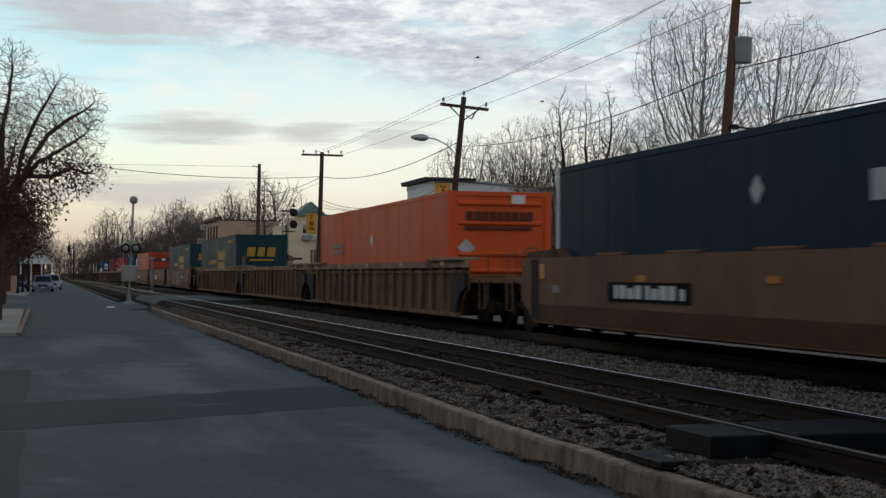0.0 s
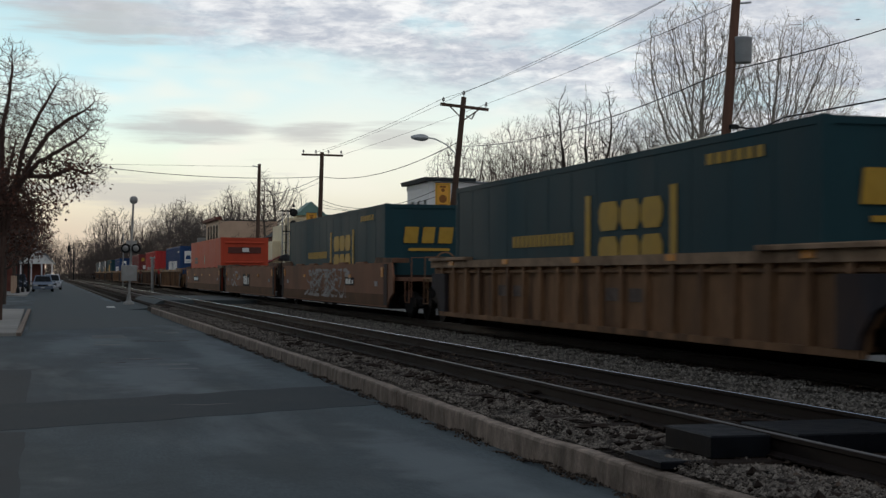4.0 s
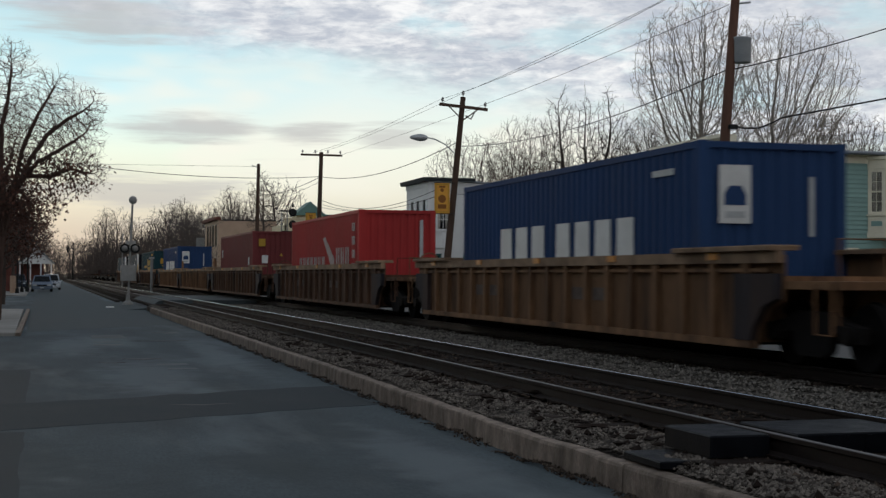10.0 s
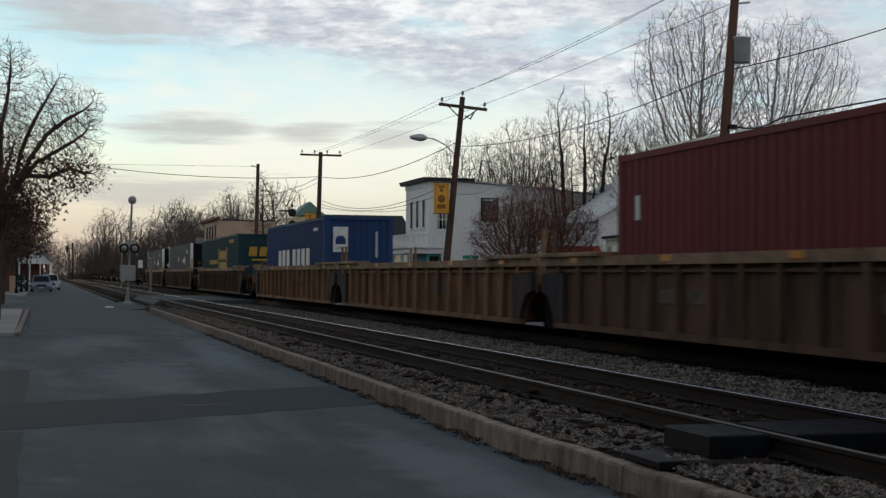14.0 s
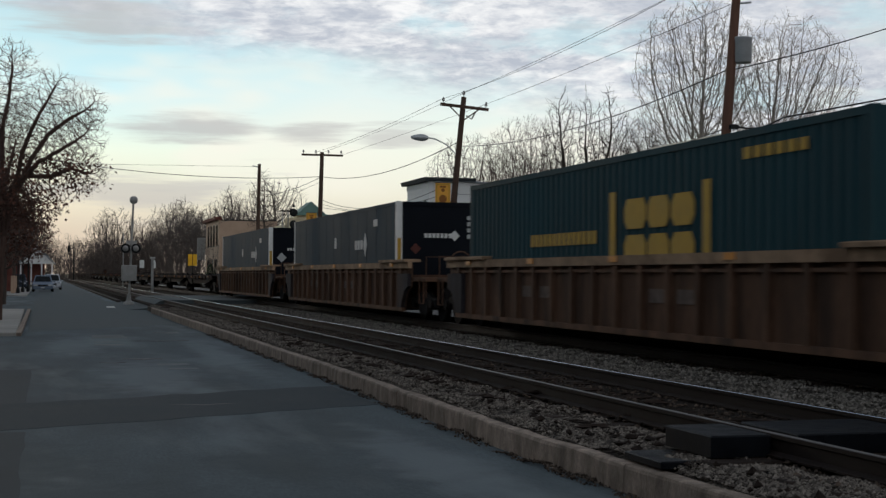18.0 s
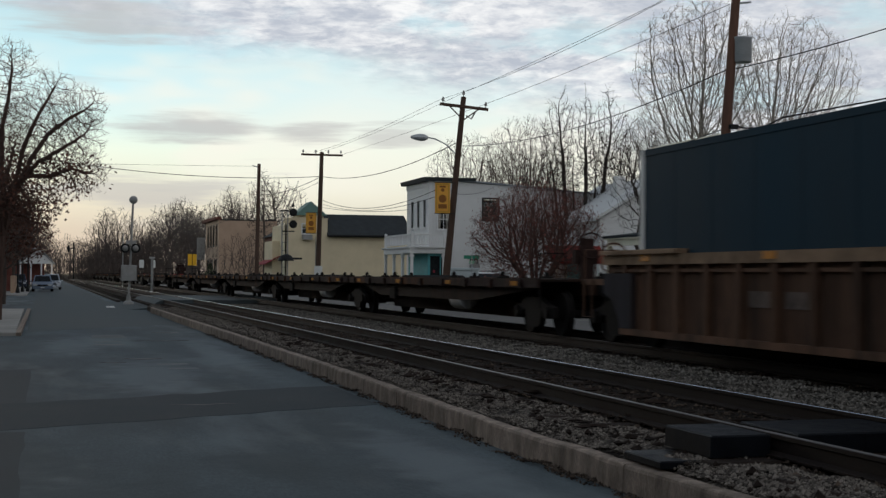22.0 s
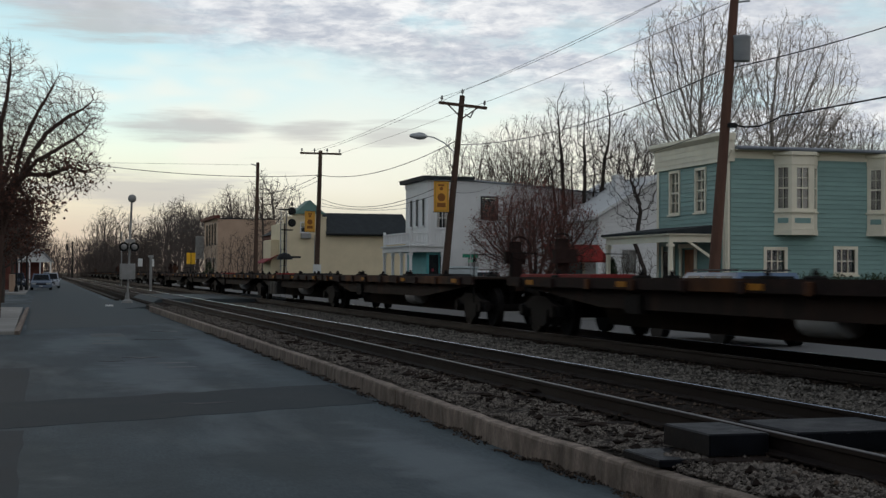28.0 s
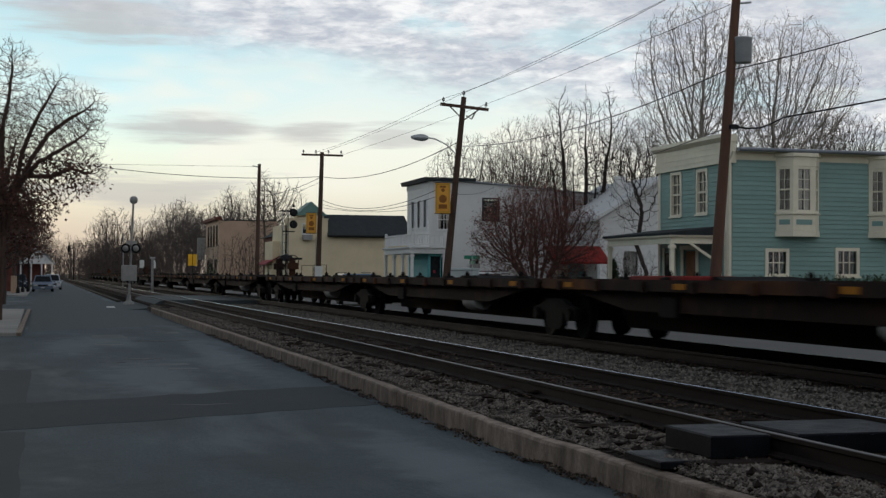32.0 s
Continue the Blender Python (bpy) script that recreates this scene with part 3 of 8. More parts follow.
def build_ground():
    g = Buf().box(-2500, -600, -3.0, 2500, 4000, -0.60)
    piece("ground", g, GRASS, "dull winter turf that reaches the horizon", kind="structure")
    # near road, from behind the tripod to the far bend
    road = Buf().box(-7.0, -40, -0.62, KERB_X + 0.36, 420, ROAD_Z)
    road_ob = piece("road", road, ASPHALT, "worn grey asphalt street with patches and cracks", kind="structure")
    patches = Buf()

    def sheet(pts, z):
        n = len(patches.v)
        patches.v.extend((x, y, z) for x, y in pts)
        patches.v.extend((x, y, z - 0.02) for x, y in pts)
        m = len(pts)
        patches.f.append(tuple(range(n, n + m)))
        patches.f.extend((n + i, n + m + i, n + m + (i + 1) % m, n + (i + 1) % m) for i in range(m))

    r = random.Random(3)

    def ragged(x0, x1, ya, yb, slope):
        n = 14
        lo = [(x0 + (x1 - x0) * i / n, ya + slope * (x1 - x0) * i / n + r.uniform(-0.07, 0.07)) for i in range(n + 1)]
        hi = [(x, y + (yb - ya) + r.uniform(-0.08, 0.08)) for x, y in reversed(lo)]
        return lo + hi

    sheet(ragged(-0.75, 4.16, 15.6, 18.75, 0.46), ROAD_Z + 0.004)
    part("trench_patch", patches, PATCH, road_ob, "dark fresh asphalt across the street")
    for x0, x1, y0, y1 in ((-3.5, -0.18, 8.0, 15.55), (-3.2, -0.21, 18.9, 25.6)):
        patches = Buf()
        sheet([(x0, y0)] + [(x1 + r.uniform(-0.02, 0.02), y0 + (y1 - y0) * i / 12) for i in range(13)] + [(x0, y1)], ROAD_Z + 0.003)
        part("patch", patches, PATCH_OLD, road_ob)
    patches = Buf()
    edge = [(-0.45 + 4.75 * k / 12, 42.0 + 6.1 * k / 12 + r.uniform(-0.25, 0.25)) for k in range(13)]
    sheet(edge + [(4.3, 66.0), (3.6, 66.5), (3.6, 200.0), (-0.56, 200.0), (-0.56, 66.5)], ROAD_Z + 0.003)
    part("resurfaced_stretch", patches, NEWER, road_ob, "darker smooth asphalt beyond the worn stretch")
    for x0, y0, w, l in ((1.55, 18.3, 0.85, 0.10), (1.5, 28.4, 0.75, 0.32), (2.2, 36.0, 1.3, 0.2), (2.95, 41.0, 0.5, 0.25), (1.0, 27.3, 0.5, 0.1)):
        patches = Buf()
        k = 10
        top = [(x0 + w * i / k, y0 + l / 2 + r.uniform(-0.02, 0.02) + 0.06 * math.sin(i)) for i in range(k + 1)]
        sheet(top + [(x, y - l * (0.3 + 0.7 * math.sin(math.pi * max(0.08, min(0.92, (x - x0) / w))))) for x, y in reversed(top)], ROAD_Z + 0.006)
        part("crack_seal", patches, TAR, road_ob)
    for x0, y0, w, l in ((1.2, 37.6, 0.9, 2.2), (2.0, 26.4, 0.6, 0.5), (1.1, 33.9, 0.75, 0.7), (1.15, 35.3, 0.7, 0.6), (2.1, 25.2, 0.55, 0.4), (3.3, 40.5, 0.4, 0.9)):
        patches = Buf()
        sheet([(x0, y0), (x0 + w, y0 + 0.1), (x0 + w * 0.96, y0 + l), (x0 + 0.04, y0 + l * 0.95)], ROAD_Z + 0.003)
        part("worn_patch", patches, WORN, road_ob)
    # kerb: cast stones with joints, chipped here and there
    kerb = thing("kerb", (0, 0, 0), "weathered concrete kerb between street and railway", "", kind="structure")
    y = 3.0
    i = 0
    while y < 62:
        ln = 2.4 if y < 40 else 3.6
        ln = min(ln, 62.3 - y)
        b = Buf()
        dx = 0.008 * math.sin(i * 1.7)
        prof = [(0.0, ROAD_Z - 0.1), (0.006, KERB_Z - 0.03), (0.014, KERB_Z - 0.008), (0.03, KERB_Z), (0.14, KERB_Z), (0.16, KERB_Z - 0.02), (0.165, ROAD_Z - 0.1)]
        segs = 6
        k, m = 0, len(prof)
        for s in range(segs + 1):
            yy = y + 0.008 + (ln - 0.016) * s / segs
            for a, c in prof:
                j = r.uniform(-0.007, 0.007)
                b.v.append((kerb_x(yy) + dx + a + j, yy, c + j * 0.8))
        for s in range(segs):
            for q in range(m):
                p2 = (q + 1) % m
                b.f.append((s * m + q, s * m + p2, (s + 1) * m + p2, (s + 1) * m + q))
        b.f += [tuple(range(m)), tuple(segs * m + q for q in range(m))]
        part("kerb_stone", b, CONCRETE, kerb)
        y += ln
        i += 1
    # far stretch of kerb past the crossing
    far_kerb = Buf().box(4.1, 86, -0.6, 4.35, 330, -0.36)
    part("kerb_run", far_kerb, SOIL, kerb)
    # railway bed: shoulders and crowns under both tracks
    bed = Buf()
    prof = [(4.72, -0.7), (4.72, -0.23), (4.8, -0.205), (7.55, -0.175), (8.35, -0.20), (9.0, -0.185), (12.1, -0.185), (13.0, FAR_Z - 0.02), (13.0, -0.7)]
    bed.prism(prof, "y", -60, 700)
    bed_ob = piece("ballast_bed", bed, GRAVEL_D, "dark bed of dirt and crushed stone", kind="structure")
    sh = Buf()
    rows = [-60.0] + [6.0 + 1.5 * k for k in range(41)]
    for yy in rows:
        kx = kerb_x(yy) + 0.12
        sh.v += [(kx, yy, -0.6), (kx, yy, -0.285), (4.8, yy, -0.198), (5.02, yy, -0.195), (5.02, yy, -0.6)]
    for k in range(len(rows) - 1):
        for q in range(5):
            p2 = (q + 1) % 5
            sh.f.append((k * 5 + q, k * 5 + p2, k * 5 + 5 + p2, k * 5 + 5 + q))
    sh.f += [tuple(range(5)), tuple(len(rows) * 5 - 1 - q for q in range(5))]
    part("shoulder", sh, GRAVEL_B, bed_ob, "dusty brown-grey gravel")
    part("middle_strip", Buf().prism([(7.38, -0.4), (7.38, -0.168), (7.55, -0.165), (8.35, -0.185), (9.25, -0.17), (9.32, -0.3)], "y", -60, 66), GRAVEL, bed_ob, "grey gravel between the tracks")
    # street and pavement beyond the railway
    street = Buf().box(13.004, -60, -0.7, 17.4, 700, FAR_Z)
    piece("street", street, FAR_ROAD, "pale worn asphalt street beside the railway", kind="structure")
    pav = thing("pavement", (0, 0, 0), "pale concrete pavement before the houses", "", kind="structure")
    slab = mesh_of("slab", Buf().bev(0, 0, -0.5, 1.5, 2.98, 0, 0.012), WALK)
    for k in range(75):
        part("slab", slab, WALK, pav, at=(17.404, 20 + k * 3.0, FAR_Z + 0.14))
    lawn = Buf().box(18.91, -60, -0.7, 120, 700, FAR_Z + 0.10)
    piece("yards", lawn, GRASS, "dull winter lawns round the houses", kind="structure")
    # crossing street over both tracks
    cross = Buf()
    cross.prism([(3.6, -0.482), (4.6, -0.38), (5.2, -0.05), (5.36, -0.03), (5.36, -0.7), (3.6, -0.7)], "y", 67, 82)
    cross.box(5.56, 67, -0.6, 6.72, 82, -0.02)
    cross.prism([(6.93, -0.02), (8.3, -0.015), (9.70, -0.01), (9.70, -0.6), (6.93, -0.6)], "y", 67, 82)
    cross.box(9.90, 67, -0.6, 11.14, 82, 0.0)
    cross.prism([(11.34, 0.0), (13.1, FAR_Z + 0.01), (13.1, -0.6), (11.34, -0.6)], "y", 67, 82)
    piece("level_crossing", cross, NEWER, "asphalt level crossing over both tracks", kind="structure")
    # pavements on the near side
    lw = thing("side_pavement", (0, 0, 0), "pale concrete pavement at a street corner", "", kind="structure")
    for k in range(7):
        part("slab", Buf().bev(-5.0, 39.3 + k * 3.8, -0.55, -0.72 - 0.02 * k, 43.06 + k * 3.8, -0.38, 0.02), WALK, lw)
    for k in range(14):
        part("slab", Buf().bev(-4.2, 108 + k * 6, -0.55, -1.25, 113.9 + k * 6, -0.36, 0.02), WALK, lw)
    part("kerb_edge", Buf().box(-0.716, 39.3, -0.6, -0.58, 66, -0.385), CONCRETE, lw)
    lawn = Buf().box(-60, 88, -0.7, -4.204, 166, -0.34).box(-60, 166, -0.7, 0.5, 400, -0.35)
    piece("lawn", lawn, GRASS, "dull winter lawn before the houses", kind="structure")


def build_track(name, x, z, head, label, near_count, y0):
    tr = thing(name, (x, 0, z), label, "", kind="structure")
    prof = [(-0.075, -0.17), (0.075, -0.17), (0.075, -0.155), (0.012, -0.135), (0.012, -0.045), (0.036, -0.035), (0.036, -0.006), (0.028, -0.004), (-0.028, -0.004), (-0.036, -0.006), (-0.036, -0.035), (-0.012, -0.045), (-0.012, -0.135), (-0.075, -0.155)]
    for s in (-1, 1):
        c = s * (0.7175 + 0.036)
        rail = part("rail", Buf().prism([(c + a, b) for a, b in prof], "y", -60, 700), RUST, tr, "rusty steel rail with a polished head")
        part("rail_head", Buf().prism([(c - 0.023, -0.004), (c + 0.023, -0.004), (c + 0.018, 0.0), (c - 0.018, 0.0)], "y", -60, 700), head[0 if s < 0 else 1], rail)
    r = random.Random(int(x * 10))
    shapes = []
    for k in range(4):
        b = Buf().bev(-1.28 - 0.03 * k, -0.115, -0.34, 1.27 + 0.02 * k, 0.115, -0.165, 0.012)
        shapes.append(mesh_of("sleeper", b, SLEEPER))
    for k in range(near_count):
        y = y0 + k * 0.52
        if 66.6 < y < 82.4:
            continue
        part("sleeper", r.choice(shapes), SLEEPER, tr, at=pose(r.uniform(-0.05, 0.05), y + r.uniform(-0.04, 0.04), r.uniform(-0.035, -0.008), 0, 0, r.uniform(-1.6, 1.6)))
    rest = Buf()
    y = y0 + near_count * 0.52
    while y < 420:
        rest.box(-1.28, y - 0.115, -0.34, 1.28, y + 0.115, -0.17)
        y += 0.52
    ob = part("sleepers_beyond", rest, SLEEPER, tr)
    ob["kind"] = "stuff"
    plate = mesh_of("tie_plate", Buf().box(-0.1, -0.15, -0.166, 0.1, 0.15, -0.152), RUST)
    for k in range(60 if near_count > 100 else 0):
        for s in (-1, 1):
            part("tie_plate", plate, RUST, tr, at=(s * 0.7535, y0 + k * 0.52, 0))
    return tr


def rocks(name, label, count, place, size, material, seed, long=1.0):
    """Loose crushed stone: many small uneven lumps in one mesh."""
    rs = np.random.RandomState(seed)
    base = np.array([(1, 0, 0), (-1, 0, 0), (0, 1, 0), (0, -1, 0), (0, 0, 1), (0, 0, -1)], float)
    tri = np.array([(0, 2, 4), (2, 1, 4), (1, 3, 4), (3, 0, 4), (2, 0, 5), (1, 2, 5), (3, 1, 5), (0, 3, 5)])
    c = place(rs, count)
    s = size[0] + (size[1] - size[0]) * rs.rand(count) ** 2
    v = base[None] * (0.6 + 0.8 * rs.rand(count, 6, 1))
    v = (v + 0.35 * (rs.rand(count, 6, 3) - 0.5)) * (long, 1, 1)
    a = rs.rand(count) * 6.28 if long == 1.0 else 0.35 * rs.randn(count)
    ca, sa = np.cos(a)[:, None], np.sin(a)[:, None]
    vx, vy = v[..., 0] * ca - v[..., 1] * sa, v[..., 0] * sa + v[..., 1] * ca
    v = np.stack([vx, vy, v[..., 2] * 0.75], -1) * s[:, None, None] + c[:, None, :]
    f = (tri[None] + 6 * np.arange(count)[:, None, None]).reshape(-1, 3)
    me = bpy.data.meshes.new(name)
    me.from_pydata(v.reshape(-1, 3).tolist(), [], f.tolist())
    me.materials.append(material)
    return tagged(new(name, me), label, "gravel", "", "stuff")


def build_ballast():
    def strip(x0, x1, y0, y1, z, power=1.6):
        def place(rs, n):
            x = rs.rand(n)
            y = y0 + (y1 - y0) * rs.rand(n) ** power
            kx = np.interp(y, (6, 8, 10, 13, 17, 21, 27, 36, 62), (0.30, 0.22, 0.13, 0.04, 0.08, 0.15, 0.18, 0.22, 0.22))
            x = x0 + kx * (x0 < 4.5) + (x1 + kx * (x1 < 4.5) - x0 - kx * (x0 < 4.5)) * x
            lump = 0.02 * np.sin(x * 9 + y * 2.3) + 0.015 * np.sin(y * 7.1)
            dip = np.interp(x, (7.3, 7.55, 8.35, 8.95), (0.03, 0.03, 0.01, 0.025)) if 7 < x0 < 8 else 0.0
            if x0 < 4.5 and x1 > 5:
                dip = np.interp(x, (4.4, 4.7, 5.15), (-0.035, 0.01, 0.06))
            return np.stack([x, y, z + dip + lump + 0.015 * rs.rand(n)], -1)
        return place

    rocks("ballast_shoulder", "dusty crushed stone between kerb and rails", 46000, strip(KERB_X + 0.17, 5.12, 6.5, 58, -0.228, 1.9), (0.008, 0.025), STONE, 1)
    rocks("ballast_cribs", "dirty crushed stone between the sleepers", 20000, strip(4.95, 7.4, 6.5, 60, -0.19, 1.9), (0.009, 0.032), STONE_D, 2)
    rocks("ballast_between", "pale crushed stone between the two tracks", 40000, strip(7.35, 9.36, 9, 62, -0.2, 1.7), (0.012, 0.034), STONE_P, 3)
    rocks("ballast_far", "dark crushed stone under the far track", 12000, strip(9.3, 12.4, 10, 66, -0.175), (0.012, 0.034), STONE_D, 4)
    rocks("gutter_debris", "dark leaf litter and grit along the kerb foot", 5000, strip(KERB_X - 0.14, KERB_X + 0.04, 8.5, 40, ROAD_Z + 0.004, 1.6), (0.004, 0.022), STONE_D, 5)
    rocks("sleeper_splinters", "broken bits of old sleeper wood on the stones", 150, strip(4.5, 5.2, 7, 34, -0.205, 1.4), (0.02, 0.06), SLEEPER, 6)
    rocks("split_sleeper_wood", "long dark splinters of rotten sleeper beside the rail", 230, strip(4.74, 5.16, 10.7, 30, -0.185, 1.5), (0.014, 0.042), SLEEPER, 7, 3.2)
    rocks("split_sleeper_wood", "long dark splinters of rotten sleeper between the rails", 200, strip(5.35, 6.5, 10.8, 32, -0.165, 1.5), (0.02, 0.05), SLEEPER, 8, 4.0)


def build_mats():
    """Thick black rubber mats laid beside and between the rails of the near track."""
    m = thing("track_mat", (0, 0, 0), "thick black rubber mat lying beside the near rail", "rubber mat", "track mats")
    part("mat_top", Buf().bev(4.83, 9.72, -0.17, 5.33, 10.55, -0.005, 0.012), RUBBER, m)
    part("mat_skirt", Buf().bev(4.42, 9.72, -0.24, 4.826, 10.42, -0.185, 0.01), RUBBER, m)
    m = thing("track_mat", (0, 0, 0), "wide black rubber mat lying between the rails", "rubber mat", "track mats")
    part("mat_top", Buf().bev(5.58, 9.75, -0.17, 6.70, 10.72, -0.012, 0.012), RUBBER, m)
    for k in range(6):
        part("rib", Buf().box(5.6 + k * 0.19, 9.745, -0.15, 5.66 + k * 0.19, 9.752, -0.03), RUBBER, m)


build_ground()


# ---------- the train ----------
def make_truck_meshes():
    """Meshes of one freight truck: wheelset (axle along x), side frame, bolster."""
    w = Buf()
    for s in (-1, 1):
        prof = [(0.05, 0), (0.15, 0.0), (0.17, 0.02), (0.36, 0.02), (0.40, -0.01), (0.42, -0.01), (0.425, 0.09), (0.455, 0.10), (0.455, 0.13), (0.36, 0.13), (0.17, 0.10), (0.05, 0.10)]
        w.lathe([(r, -s * h + s * 0.80) for r, h in prof], (0, 0, 0), "x", 20)
    w.cyl((-0.95, 0, 0), (0.95, 0, 0), 0.085, n=10)
    for k in range(5):
        t = 2 * math.pi * k / 5
        w.cyl((-0.96, 0.05 * math.cos(t), 0.05 * math.sin(t)), (-0.99, 0.05 * math.cos(t), 0.05 * math.sin(t)), 0.015, n=6)
    wheels = mesh_of("wheelset", w, GREASE, True)
    f = Buf()
    top = [(-1.15, 0.36), (-1.15, 0.56), (-0.75, 0.62), (-0.4, 0.74), (0.4, 0.74), (0.75, 0.62), (1.15, 0.56), (1.15, 0.36), (0.75, 0.36), (0.72, 0.46), (0.5, 0.50), (0.42, 0.24), (0.3, 0.16), (-0.3, 0.16), (-0.42, 0.24), (-0.5, 0.50), (-0.72, 0.46), (-0.75, 0.36)]
    f.prism(top, "x", -0.06, 0.06)
    for y in (-0.15, 0, 0.15):
        f.cyl((0, y, 0.22), (0, y, 0.5), 0.055, n=8)
    for y in (-0.89, 0.89):
        f.cyl((-0.13, y, 0.455), (0.1, y, 0.455), 0.12, n=10)
    frame_m = mesh_of("side_frame", f, STEEL_D)
    b = Buf().box(-1.0, -0.2, 0.42, 1.0, 0.2, 0.66)
    b.cyl((0, 0, 0.66), (0, 0, 0.94), 0.2, n=12)
    bol = mesh_of("bolster", b, STEEL_D)
    return wheels, frame_m, bol


TRUCK = make_truck_meshes()
WHEELSETS = ([], [])
TRAIN = []


def truck(parent, y):
    tk = part("truck", TRUCK[2], STEEL_D, parent, "black freight truck with two axles", at=(0, y, T2_Z - CAR_Z))
    for s in (-1, 1):
        part("side_frame", TRUCK[1], STEEL_D, tk, at=(s * 1.0, 0, 0))
    for k, s in enumerate((-1, 1)):
        w = part("wheelset", TRUCK[0], GREASE, tk, at=(0, s * 0.89, 0.425))
        WHEELSETS[k].append(w)


def rail_car(name, u, label, group):
    ob = thing(name, (T2, u, CAR_Z), label, "railway wagon", group)
    TRAIN.append((ob, u))
    return ob


def ladder(parent, x, y, z0, z1, w, material, along="y"):
    b = Buf()
    for s in (0, w):
        b.cyl((x, y + s, z0), (x, y + s, z1), 0.016, n=5)
    z = z0 + 0.12
    while z < z1:
        b.cyl((x, y, z), (x, y + w, z), 0.013, n=5)
        z += 0.3
    part("ladder", b, material, parent)


def block_word(parent, name, x, spans, z0, z1, material, label, y=None):
    """Writing kept as plain blocks: on a side wall (y None, spans along y), or an end wall at y (spans along x)."""
    for k, (a0, a1) in enumerate(spans):
        b = Buf()
        if y is None:
            b.box(x - 0.004, a0, z0, x + 0.004, a1, z1)
        else:
            b.box(a0, y - 0.004, z0, a1, y + 0.004, z1)
        part(name, b, material, parent, "" if k else label)


SIDE_X, WELL_TOP, WELL_LOW = 1.42, 1.38, 0.08


